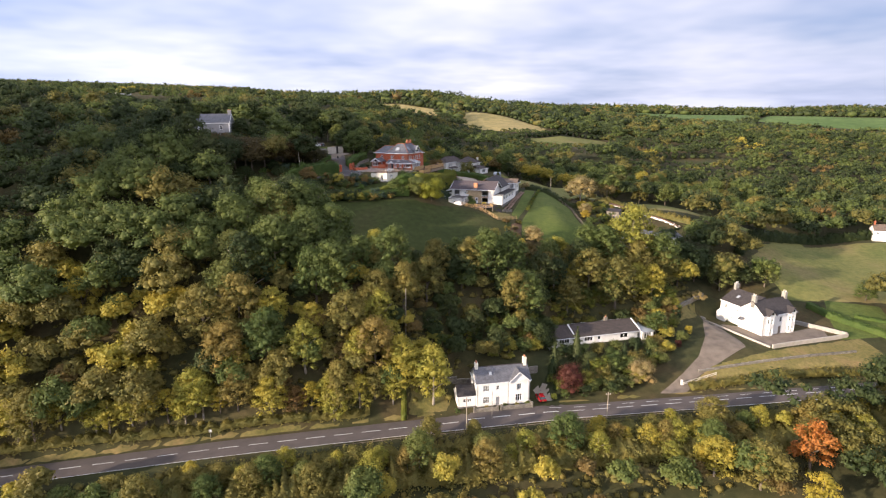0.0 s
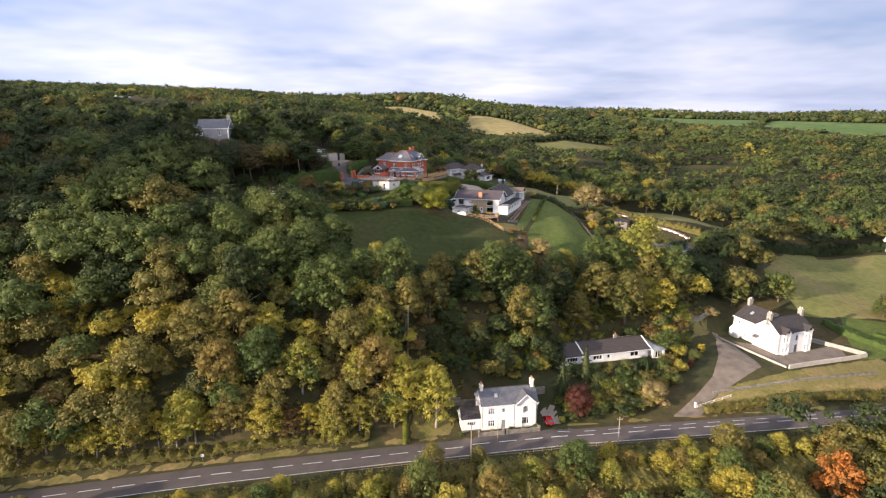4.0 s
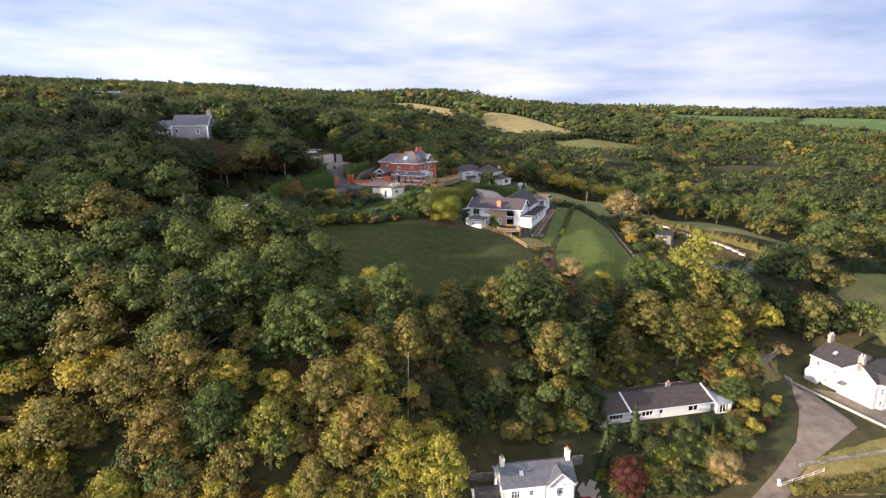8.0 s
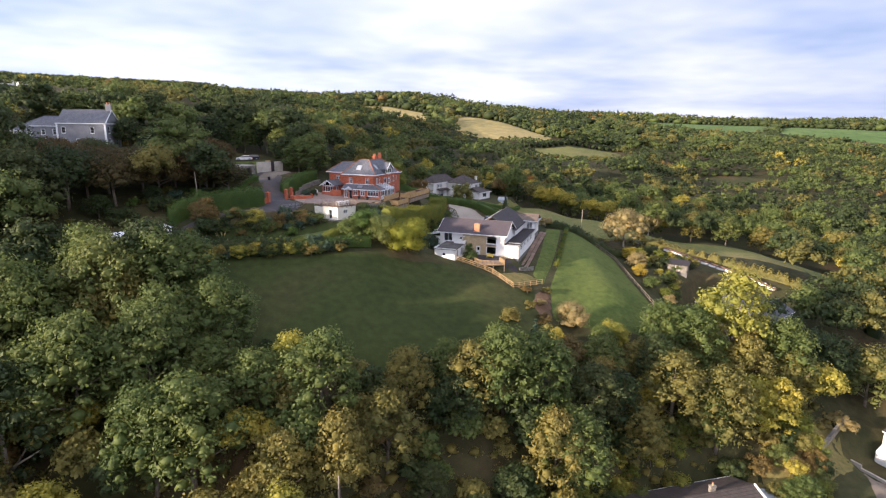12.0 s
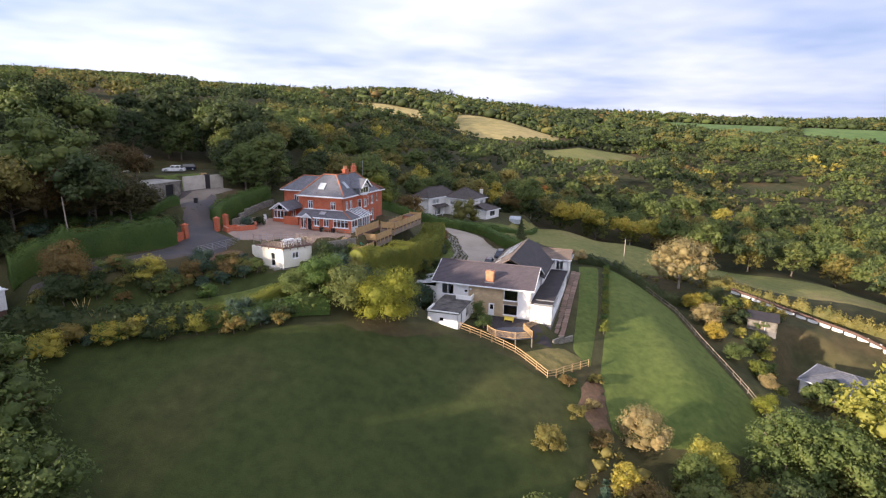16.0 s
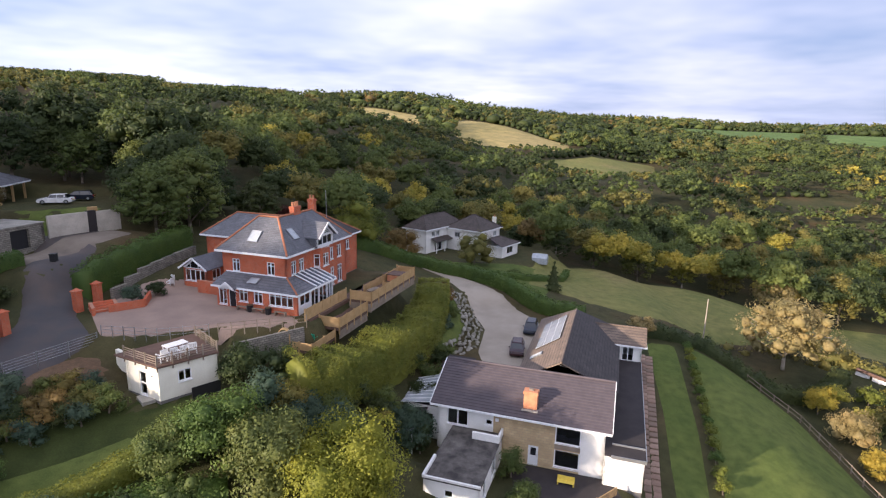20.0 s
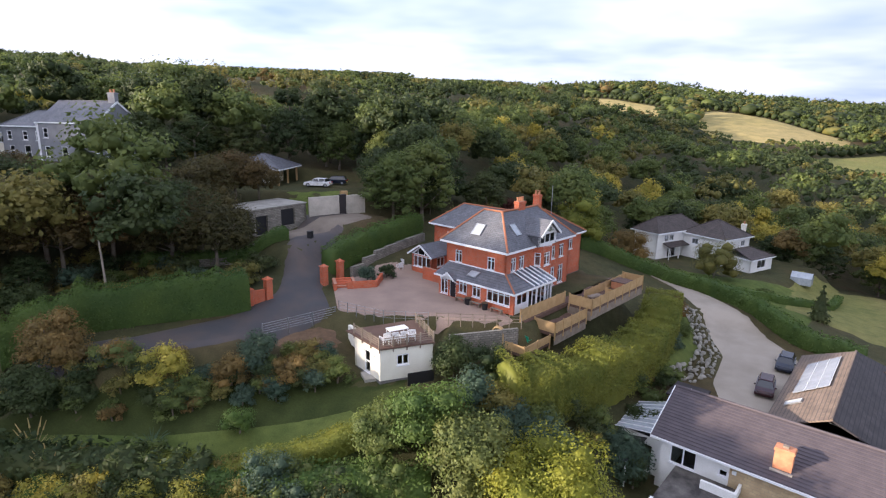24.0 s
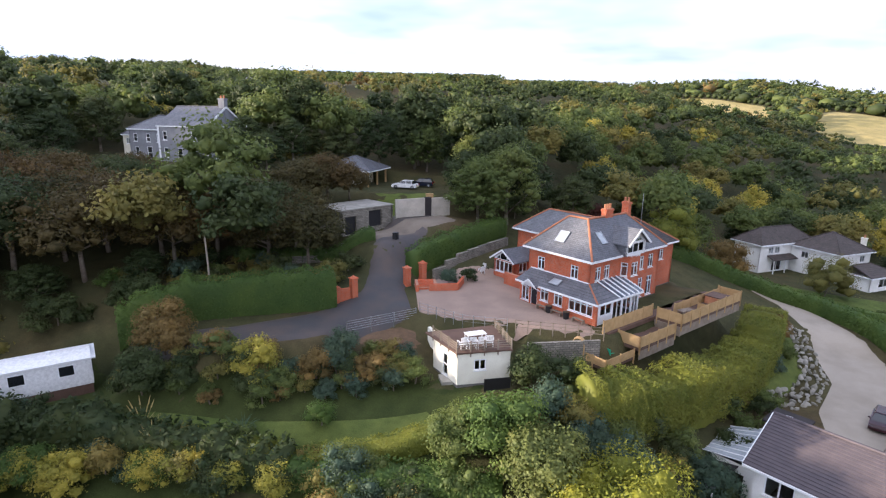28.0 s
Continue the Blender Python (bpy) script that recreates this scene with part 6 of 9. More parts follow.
def plant(kind, x, y, s, rot, var=0, sz=1.0, z=None, label=""):
    t = TREES[kind][var % len(TREES[kind])]
    m = at(x, y, rot, z) @ Matrix.Diagonal((s, s, s * sz, 1))
    if t.name in used:
        t = copy_thing(t, m @ Matrix.Diagonal((*[1 / k for k in t.scale], 1)))
    else:
        used.add(t.name)
        t.matrix_world = m
    if label:
        tagged(t, label)
    return t


TALL = dict(oak=17.0, ash=18.0, beech=16.0, lime_tree=14.0, maple=11.4, thorn=11.0, dark_oak=15.6)


def wood_kind(rg, x, d):
    """Kind and size of a woodland tree, by how far up the slope it stands."""
    if d < 0:
        return rg.choice(["beech", "oak", "lime_tree", "thorn", "maple"], p=[0.28, 0.2, 0.42, 0.06, 0.04]), rg.uniform(0.42, 0.62) * (0.75 if d > -12 else 1.0)
    if d < 24:
        return rg.choice(["lime_tree", "beech", "oak", "maple", "thorn"], p=[0.46, 0.3, 0.12, 0.04, 0.08]), rg.uniform(0.7, 1.0)
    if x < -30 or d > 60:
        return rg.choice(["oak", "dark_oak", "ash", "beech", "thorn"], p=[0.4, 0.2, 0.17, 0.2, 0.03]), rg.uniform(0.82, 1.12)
    return rg.choice(["oak", "ash", "beech", "lime_tree", "thorn", "dark_oak"], p=[0.34, 0.1, 0.28, 0.16, 0.04, 0.08]), rg.uniform(0.72, 1.02)


def tree_top(x, y):
    """Highest that a crown may reach there: the trees stay below the open ground behind them."""
    if -34 < x < 10 and y > 138:
        return 32 + (158 - y) * 0.41
    if 10 <= x < 40 and y > 140:
        return 29 + (172 - y) * 0.41
    if 40 <= x < 92 and y > 156:
        return 36 if y < 178 else 27
    return 200


THIN = [(-8, 127), (6, 126), (27, 132), (27, 142), (12, 143), (-4, 138)]      # scrubby bank behind the cottage
REST = []      # the woodland trees that stand further off


def near_woods():
    rg = np.random.default_rng(5)
    X, Y = scatter(-104, 80, 84, 250, 8.2, 3)
    for x, y in zip(X, Y):
        d = y - road_y(x)
        if d < -27 or math.hypot(x - 76, y - 100) < 8:
            continue
        kind, s = wood_kind(rg, x, d)
        if inside(THIN, np.array(x), np.array(y)):
            kind, s = rg.choice(["dark_oak", "thorn", "ash", "beech"], p=[0.45, 0.15, 0.25, 0.15]), rg.uniform(0.4, 0.58)
        s = min(s, max(0.25, (tree_top(x, y) - hz(x, y)) / TALL[str(kind)]))
        if -68 < x < -44 and 160 < y < 182:       # open round the caravan
            continue
        if -60 < x < 72 and 86 < y < 182 and d > -16:
            plant(str(kind), x, y, s, rg.uniform(0, 360), rg.integers(2), rg.uniform(0.9, 1.08))
        else:
            REST.append((x, y, str(kind), s))


near_woods()


def bank_fill():
    """Smaller dark trees crowded on the steep bank above the cottages."""
    rg = np.random.default_rng(35)
    X, Y = scatter(-12, 30, 131, 154, 5.2, 6)
    for x, y in zip(X, Y):
        REST.append((x, y, str(rg.choice(["dark_oak", "ash", "oak", "beech", "thorn"], p=[0.34, 0.2, 0.2, 0.16, 0.1])), rg.uniform(0.32, 0.5)))


bank_fill()


def slope_fill():
    """Slighter trees and saplings that close the gaps of the sunlit wood above the road."""
    rg = np.random.default_rng(61)
    X, Y = scatter(-106, -8, 86, 146, 5.8, 12)
    for x, y in zip(X, Y):
        d = y - road_y(x)
        if not 7 < d < 36:
            continue
        REST.append((x, y, str(rg.choice(["beech", "lime_tree", "oak", "thorn", "ash"], p=[0.28, 0.46, 0.12, 0.1, 0.04])), rg.uniform(0.4, 0.66)))


slope_fill()


def roadside_trees():
    """The sunlit edge of the wood on both sides of the road."""
    rg = np.random.default_rng(15)
    for x in np.arange(-108, -11, 3.4):
        y = float(road_y(x)) + rg.uniform(6.4, 9.0)
        plant(str(rg.choice(["lime_tree", "beech", "maple", "thorn"], p=[0.5, 0.28, 0.1, 0.12])), x + rg.uniform(-1, 1), y, rg.uniform(0.5, 0.74), rg.uniform(0, 360), rg.integers(2), rg.uniform(0.9, 1.1))
    for x in np.arange(-70, 112, 5.2):
        y = float(road_y(x)) - rg.uniform(8.5, 15)
        if math.hypot(x - 76, y - 100) < 8:
            continue
        s = rg.uniform(0.32, 0.5) if x < 45 else rg.uniform(0.45, 0.66)
        plant(str(rg.choice(["lime_tree", "beech", "oak", "maple"], p=[0.3, 0.42, 0.22, 0.06])), x + rg.uniform(-1, 1), y, s, rg.uniform(0, 360), rg.integers(2), rg.uniform(0.8, 1.0))


roadside_trees()

TINT = dict(oak="green", ash="dark", beech="olive", lime_tree="lime", maple="yellow", thorn="rust", dark_oak="dark")


def woods(name, places, label):
    """Trees of the further woods, (x, y, tint, crown radius, height, lobes, leaves, leaf size), one mesh for each tint."""
    rg = np.random.default_rng(len(places))
    for tint in sorted({p[2] for p in places}):
        V, T, Q, base = [], [], [], 0
        for x, y, t, Rr, Ht, nl, nf, sz in places:
            if t != tint:
                continue
            z = hz(x, y)
            c = np.array((x, y, z + Ht * 0.56))
            ax = np.array((Rr, Rr, Ht * 0.44))
            for k in range(nl):
                D = rg.normal(0, 1, 3); D[2] = abs(D[2]) * 0.9 - 0.15
                D /= np.linalg.norm(D)
                lr = rg.uniform(0.26, 0.42) if k else 0.55
                lr *= 1.0 if nl > 20 else 1.15 if nl > 10 else 1.35
                iv, jf = ICO_V, ICO_F
                v = iv * rg.uniform(0.25, 0.62, (len(iv), 1)) * ax.min() * lr * (1, 1, 0.9) + c + (D * ax * rg.uniform(0.5, 0.8) if k else 0)
                if not k and nl < 10:                 # far crowns reach the ground
                    v = iv * (Rr * 0.6, Rr * 0.6, Ht * 0.34) + (x, y, z + Ht * 0.32)
                V.append(v); T.append(jf + base); base += len(iv)
                n = max(3, nf // nl)
                E = rg.normal(0, 1, (n, 3)); E[:, 2] = np.abs(E[:, 2]) - 0.2
                E /= np.linalg.norm(E, axis=1)[:, None]
                P = v.mean(0) + E * ax.min() * lr * rg.uniform(0.45, 1.15, (n, 1))
                lv, lq = leaves(P, E + (0, 0, 0.3), sz, rg, 0.65, 0.0, 0.4 if nl > 20 else 0.26)
                V.append(lv); Q.append(lq + base); base += len(lv)
        ob = new(name, mesh_np(name, np.concatenate(V), [np.concatenate(T), np.concatenate(Q)], LEAF[tint]))
        tagged(ob, label + {"dark": " with dark green crowns", "green": " with green crowns", "olive": " with olive crowns", "lime": " with yellowing crowns", "yellow": " with yellow crowns", "rust": " with rusty crowns"}[tint], "woods", kind="stuff")


SIZE = dict(oak=(7.0, 16.5), ash=(5.8, 17.5), beech=(6.3, 15.5), lime_tree=(5.2, 13.5), maple=(3.8, 11), thorn=(4.6, 10.5), dark_oak=(6.6, 15))


def back_wood():
    """The wood that closes the meadow and the gardens behind the houses."""
    rg = np.random.default_rng(19)
    X, Y = scatter(-44, 172, 250, 338, 9.6, 22)
    for x, y in zip(X, Y):
        kind = str(rg.choice(["oak", "dark_oak", "ash", "beech", "lime_tree", "thorn", "maple"], p=[0.42, 0.08, 0.06, 0.22, 0.18, 0.02, 0.02]))
        REST.append((x, y, kind, rg.uniform(0.62, 0.86)))


back_wood()
woods("hillside_trees", [(x, y, TINT[k], SIZE[k][0] * s, SIZE[k][1] * s, 34, 2000, 0.56) for x, y, k, s in REST], "woodland trees on the hillside")


def far_places():
    rg = np.random.default_rng(9)
    out = []
    far_open = OPEN[-len(FAR_OPEN) - 1:-1]
    for x0, x1, y0, y1, gap, seed in ((-330, -104, 60, 300, 9.6, 1), (-104, -44, 256, 335, 9.0, 2), (80, 330, 84, 258, 10.0, 4), (172, 330, 258, 335, 10.0, 7), (-420, 420, 335, 560, 12.5, 5), (-620, 700, 560, 990, 16.5, 6)):
        X, Y = scatter(x0, x1, y0, y1, gap, seed)
        for x, y in zip(X, Y):
            if y - road_y(x) < -30:
                continue
            tint = str(rg.choice(["dark", "green", "olive", "lime", "rust"], p=[0.48, 0.34, 0.16, 0.01, 0.01]))
            near = gap < 11
            close = near and 80 < x < 150 and y < 200
            low = 20.0
            u = np.array((x - 25, y - 90)) / math.hypot(x - 25, y - 90)
            for d in (10, 25, 40, 55, 70):            # kept low before the far fields
                if any(inside(p, np.array(x + u[0] * d), np.array(y + u[1] * d)) for p in far_open):
                    low = 3.5 + d * 0.05
                    break
            tall = rg.uniform(6, 9.5) if near and x < -60 and y > 225 else rg.uniform(9.5, 15) if near else rg.uniform(8, 13)
            if x < -20 and y > 225:                   # the hilltop stays open to the sky
                turn = math.degrees(math.atan2(1.3 - x, y - 154))
                rise = (0.063 if turn < 26 else 0.072) + 0.055 * min(1.0, max(0.0, (turn - 52) / 14))
                tall = min(tall, max(2.5, 67.7 + rise * math.hypot(x - 1.3, y - 154) - hz(x, y)))
            lobes, count, size = (34, 1600, 0.5) if close else (16, 520, 0.8) if near else (12, 240, 1.0) if gap < 13 else (7, 70, 1.5)
            out.append((x, y, tint, gap * rg.uniform(0.56, 0.8), min(low, tall), lobes, count, size))
    for a, b in FAR_OPEN.values():                 # hedgerows along the upper edges of the far fields
        for x, y in resample(b, max(2, int(np.hypot(*np.diff(np.array(b, float), axis=0).T).sum() / 6))):
            out.append((x, y + 4, "dark", rg.uniform(3.5, 5.0), rg.uniform(4.5, 7.5), 7, 60, 1.4))
    return out


woods("far_woods", far_places(), "far woods")


def undergrowth():
    """Low scrub on the woodland floor."""
    rg = np.random.default_rng(77)
    X, Y = scatter(-90, 80, 88, 246, 2.7, 8)
    V, T, Q, base = [], [], [], 0
    for x, y in zip(X, Y):
        d = y - road_y(x)
        if d < -24 or (0 < d < 7.0):
            continue
        r, c = rg.uniform(0.7, 1.7), np.array((x, y, hz(x, y)))
        v = ICO_V * rg.uniform(0.4, 0.85, (12, 1)) * (r, r, r * 0.7) + c + (0, 0, r * 0.25)
        V.append(v); T.append(ICO_F + base); base += 12
        n = 36
        E = rg.normal(0, 1, (n, 3)); E[:, 2] = np.abs(E[:, 2])
        E /= np.linalg.norm(E, axis=1)[:, None]
        lv, lq = leaves(c + E * (r, r, r * 0.9) * rg.uniform(0.6, 1.2, (n, 1)), E, 0.42, rg, 0.5)
        V.append(lv); Q.append(lq + base); base += len(lv)
    ob = new("undergrowth", mesh_np("undergrowth", np.concatenate(V), [np.concatenate(T), np.concatenate(Q)], LEAF["olive"]))
    tagged(ob, "tangled olive brown undergrowth on the woodland floor", "undergrowth", kind="stuff")


undergrowth()

# ---- drives, yards and lawns of the upper houses ----
sheet("drive_upper", ((-51, 225), (-44, 213), (-37.6, 201.5), (-38.5, 195), (-43, 187), (-50, 181)), ((-44, 229), (-38.5, 217), (-34.6, 206), (-29.2, 200), (-32, 192.5), (-40, 182)), M["drive"], "dark tarmac drive with damp stains", "drive", 0.22)
sheet("yard_paving", ((-34.8, 208), (-31, 216.5), (-25, 222)), ((-28.9, 199.9), (-19, 201.8), (-10.4, 204.0)), M["block"], "reddish brown block paved yard", "yard", 0.11, 0.8)
sheet("garage_court", ((-47.0, 211.6), (-45.4, 219.2), (-41.4, 226.4)), ((-42.5, 210.6), (-38.8, 217), (-37.2, 224)), M["track"], "pale gravel court before the stone garages", "yard", 0.3)
sheet("drive_white_house", ((-6, 254), (4, 246.5), (7.8, 236), (9.4, 225), (7.8, 217), (8.5, 211.5)), ((-4, 258), (9, 246), (14, 238.5), (18.5, 229), (18.6, 222), (14.5, 211.5)), M["concrete"], "pale concrete drive curving round a planted bank", "drive", 0.1)
sheet("garden_lawn", ((-45, 174.8), (-36, 178.4), (-27, 182.2), (-17, 187)), ((-42, 177.6), (-33.5, 181.6), (-26.5, 186.4), (-20.5, 190.6)), M["lawn"], "small shaded garden lawn between shrubs", "lawn", 0.18)
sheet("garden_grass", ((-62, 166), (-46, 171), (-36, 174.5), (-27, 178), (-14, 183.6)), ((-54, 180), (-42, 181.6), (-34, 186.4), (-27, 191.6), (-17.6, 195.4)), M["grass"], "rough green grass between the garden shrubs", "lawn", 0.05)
sheet("villa_lawn", ((1, 253.4), (8, 251.4), (15, 246), (21.4, 239)), ((4, 262), (12, 260.5), (20, 261), (31, 266)), M["lawn"], "bright lawn of the house behind", "lawn", 0.1)
sheet("earth_bank", ((20.5, 178.5), (22.6, 182), (25.2, 185.4)), ((23.5, 172.5), (25, 176), (26.6, 184.4)), M["earth"], "bare brown earth along the field fence", "bank", 0.14, 1.0, 0.4)
sheet("patio", ((9.0, 198.4), (19.4, 195.2)), ((9.2, 190.5), (20.5, 189.0)), M["felt"], "dark grey slab patio before the white house", "patio", 0.1)
sheet("rough_bank", ((19.5, 189), (22.5, 190.5), (25, 188.5)), ((14, 186), (19, 183), (24.6, 186.5)), M["rough"], "rough dry grass below the patio", "bank", 0.1)
sheet("kerb_bed", ((-33.8, 195.2), (-29.2, 198.8)), ((-31.6, 192.2), (-24.8, 196.8)), M["earth"], "planted bed beside the drive", "flower bed", 0.1)


def slab_path():
    """Reddish slabs laid two by two beside the white house."""
    p = new("garden_path")
    tagged(p, "row of reddish paving slabs along the white house", "path", kind="structure")
    me = {}
    for k, c in enumerate(((0.3, 0.2, 0.15), (0.24, 0.17, 0.13), (0.36, 0.25, 0.19))):
        bm = box(-0.44, 0.44, -0.44, 0.44, -0.1, 0.03, bevel=0.02)
        m = bpy.data.meshes.new("paving_slab"); bm.to_mesh(m); bm.free()
        m.materials.append(plain("slab_stone", c, None, 1.5, 0.9))
        me[k] = m
    rg = random.Random(4)
    a, b = Vector((21.9, 194.0)), Vector((31.6, 222.0))
    n = int((b - a).length / 0.92)
    d = (b - a).normalized()
    for i in range(n):
        for j in range(2):
            q = a + d * (i * 0.92) + Vector((d.y, -d.x)) * (j * 0.92 - 0.2)
            o = new("paving_slab", me[rg.randrange(3)])
            o.parent = p
            o.matrix_world = pose(q.x, q.y, hz(q.x, q.y) + 0.09 + rg.uniform(0, 0.02), 0, 0, -19.17)


slab_path()

# ---- garden room with roof terrace ----
GRm = thing("garden_room", pose(-19.9, 192.8, 45.2, 0, 0, 43), "cream rendered flat roofed garden room with roof terrace", "outbuilding")


def garden_room():
    P = GRm
    plan = [(0, 0), (4.8, 0), (4.6, 4.8), (-1.3, 4.0)]
    block(P, plan, 0, 2.9, M["cream"], {0: [(1.5, 1.25, 1.1, 1.0, dict(cols=2))], 3: [(1.7, 0.1, 0.9, 2.1, dict(cols=1, rows=2)), (3.1, 1.75, 0.4, 0.4, dict(cols=1))]})
    part("roof_deck", prism([(-0.1, -0.15), (4.95, -0.15), (4.9, 5.6), (-1.9, 5.0), (-1.5, 4.0)], 2.9, 3.05), M["deck"], P)
    line = [(-1.35, 4.0), (-0.05, -0.05), (4.85, -0.05), (4.8, 4.8)]
    for a, b in zip(line, line[1:]):
        n = max(2, round(math.dist(a, b) / 1.25))
        for k in range(n + (b == line[-1])):
            x, y = a[0] + (b[0] - a[0]) * k / n, a[1] + (b[1] - a[1]) * k / n
            part("rail_post", box(x - 0.05, x + 0.05, y - 0.05, y + 0.05, 2.6, 4.05), M["oldwood"], P)
        for z in (3.3, 3.5, 3.7, 3.9):
            part("rail", bar((*a, z), (*b, z), 0.04, 0.05), M["oldwood"], P)
    part("step", box(-1.2, -0.05, 0.6, 2.2, -0.4, 0.05), M["greywall"], P)
    part("mesh_guard", box(2.2, 4.6, -0.9, -0.86, -0.4, 0.8), M["black"], P)


garden_room()


def garden_chair(m, label, mat, group=""):
    t = thing("garden_chair", m, label, "chair", group)
    bm = box(-0.24, 0.24, -0.24, 0.24, 0.38, 0.43, bevel=0.02)
    part("seat", bm, mat, t)
    back = part("backrest", box(-0.25, 0.25, 0.21, 0.27, 0.9, 1.0, bevel=0.02), mat, t)
    for k in range(5):
        part("slat", box(-0.24 + k * 0.1, -0.17 + k * 0.1, 0.22, 0.26, 0.43, 0.9), mat, back)
    for x in (-0.25, 0.25):
        part("armrest", boxes(((x - 0.03, x + 0.03, -0.22, 0.24, 0.62, 0.66), (x - 0.025, x + 0.025, -0.22, -0.18, 0.43, 0.62))), mat, t)
        for y in (-0.2, 0.2):
            part("leg", box(x * 0.9 - 0.025, x * 0.9 + 0.025, y - 0.025, y + 0.025, 0, 0.4), mat, t)
    return t


def on(parent_m, x, y, z, rot=0.0):
    return parent_m @ pose(x, y, z, 0, 0, rot)


gm = pose(-19.9, 192.8, 45.2, 0, 0, 43)
big = Matrix.Diagonal((1.3, 1.3, 1.15, 1))
first = garden_chair(on(gm, 0.6, 0.75, 3.05, 200) @ big, "white moulded plastic garden chair on the roof terrace", M["plastic"], "chairs on the roof terrace")
for x, y, r in ((1.45, 0.65, 180), (2.25, 0.65, 180), (3.1, 0.8, 165)):
    copy_thing(first, on(gm, x, y, 3.05, r))


def garden_table(m, label, mat, w=1.5, d=0.85, h=0.72):
    t = thing("garden_table", m, label, "table")
    part("tabletop", box(-w / 2, w / 2, -d / 2, d / 2, h - 0.05, h, bevel=0.015), mat, t)
    for x in (-w / 2 + 0.1, w / 2 - 0.1):
        for y in (-d / 2 + 0.1, d / 2 - 0.1):
            part("leg", box(x - 0.03, x + 0.03, y - 0.03, y + 0.03, 0, h - 0.05), mat, t)
    return t


garden_table(on(gm, 2.2, 2.3, 3.05, 8), "white plastic table on the roof terrace", M["plastic"], 1.9, 1.0)
hm = pose(-13.5, 208.72, 48.0, 0, 0, -20.7)
garden_table(on(hm, -18.4, 1.6, 0.03, 30), "small white garden table in the yard corner", M["plastic"], 0.9, 0.9)
for x, y, r in ((-19.6, 1.0, 90), (-18.4, 2.1, 0), (-17.6, 1.2, 270)):
    tagged(copy_thing(first, on(hm, x, y, 0.03, r)), "white plastic garden chair by a small table", group="chairs in the yard corner")

# ---- walls, pillars and steps of the yard ----


def free_wall(name, label, p0, p1, high, thick, material, base=None, cap=None, deep=0.6):
    """A free-standing wall along the ground from p0 to p1."""
    d = Vector((p1[0] - p0[0], p1[1] - p0[1]))
    n = max(1, int(d.length / 2.0))
    t = thing(name, pose(p0[0], p0[1], 0, 0, 0, math.degrees(math.atan2(d.y, d.x))), label, "wall")
    bm, cp = bmesh.new(), bmesh.new()
    for k in range(n):
        a, b = p0[0] + d.x * k / n, p0[1] + d.y * k / n
        a2, b2 = p0[0] + d.x * (k + 1) / n, p0[1] + d.y * (k + 1) / n
        z = (hz(a, b) + hz(a2, b2)) / 2 if base is None else base
        add_box(bm, d.length * k / n, d.length * (k + 1) / n, -thick / 2, thick / 2, z - deep, z + high)
        if cap:
            add_box(cp, d.length * k / n, d.length * (k + 1) / n, -thick / 2 - 0.05, thick / 2 + 0.05, z + high, z + high + 0.09)
    part("wall_body", bm, material, t)
    if cap:
        part("coping", cp, cap, t)
    else:
        cp.free()
    return t


def pillar(x, y, h, z=None, w=0.7):
    t = thing("gate_pillar", at(x, y, -21, z), "red brick gate pillar with a stone cap", "pillar", "pillars at the gate")
    part("shaft", box(-w / 2, w / 2, -w / 2, w / 2, -0.4, h, bevel=0.01), M["brick"], t)
    bm = box(-w / 2 - 0.08, w / 2 + 0.08, -w / 2 - 0.08, w / 2 + 0.08, h, h + 0.12)
    v = [bm.verts.new(p) for p in ((-w / 2, -w / 2, h + 0.12), (w / 2, -w / 2, h + 0.12), (w / 2, w / 2, h + 0.12), (-w / 2, w / 2, h + 0.12), (0, 0, h + 0.4))]
    for k in range(4):
        bm.faces.new((v[k], v[(k + 1) % 4], v[4]))
    part("cap", bm, M["brick"], t)


for x, y, h in ((-37.2, 199.8, 2.3), (-34.9, 206.9, 2.2), (-34.3, 209.4, 2.1), (-38.2, 197.9, 1.7)):
    pillar(x, y, h)
free_wall("gate_wing_wall", "curved red brick wing wall beside the gate", (-37.4, 199.4), (-38.1, 198.3), 1.4, 0.3, M["brick"])
st = thing("garden_steps", pose(-32.4, 207.2, 48.0, 0, 0, -52), "red brick steps up to the raised garden", "steps")
for k in range(4):
    part("step", box(k * 0.38 - 1.0, k * 0.38 + 0.42 - 1.0, -0.9, 0.9, -0.3, 0.8 - k * 0.19), M["brick"], st)
part("side_wall", box(-1.2, 1.2, -1.25, -0.92, -0.3, 0.75), M["brick"], st)
part("side_wall", box(-1.2, 1.2, 0.92, 1.25, -0.3, 0.75), M["brick"], st)
free_wall("planter_wall", "low red brick planter wall in the yard", (-31.6, 206.6), (-28.9, 208.6), 0.8, 0.3, M["brick"], 48.0)
free_wall("planter_wall", "low red brick planter wall in the yard", (-28.9, 208.7), (-29.8, 211.6), 0.8, 0.3, M["brick"], 48.0)
free_wall("stone_retaining_wall", "rubble stone wall under the clipped hedge", (-33.4, 210.5), (-30.6, 226), 1.2, 0.4, M["stone"])
free_wall("yard_retaining_wall", "rubble stone retaining wall below the yard", (-16.0, 199.0), (-10.6, 203.4), 2.4, 0.3, M["stone"], 45.4)
free_wall("yard_retaining_wall", "low cream wall at the yard edge", (-26.0, 197.9), (-23.4, 196.0), 1.2, 0.3, M["cream"], 46.4)
free_wall("drive_stone_wall", "low rubble stone wall under a hedge", (-50.5, 203.4), (-43.4, 211.2), 0.9, 0.4, M["stone"])


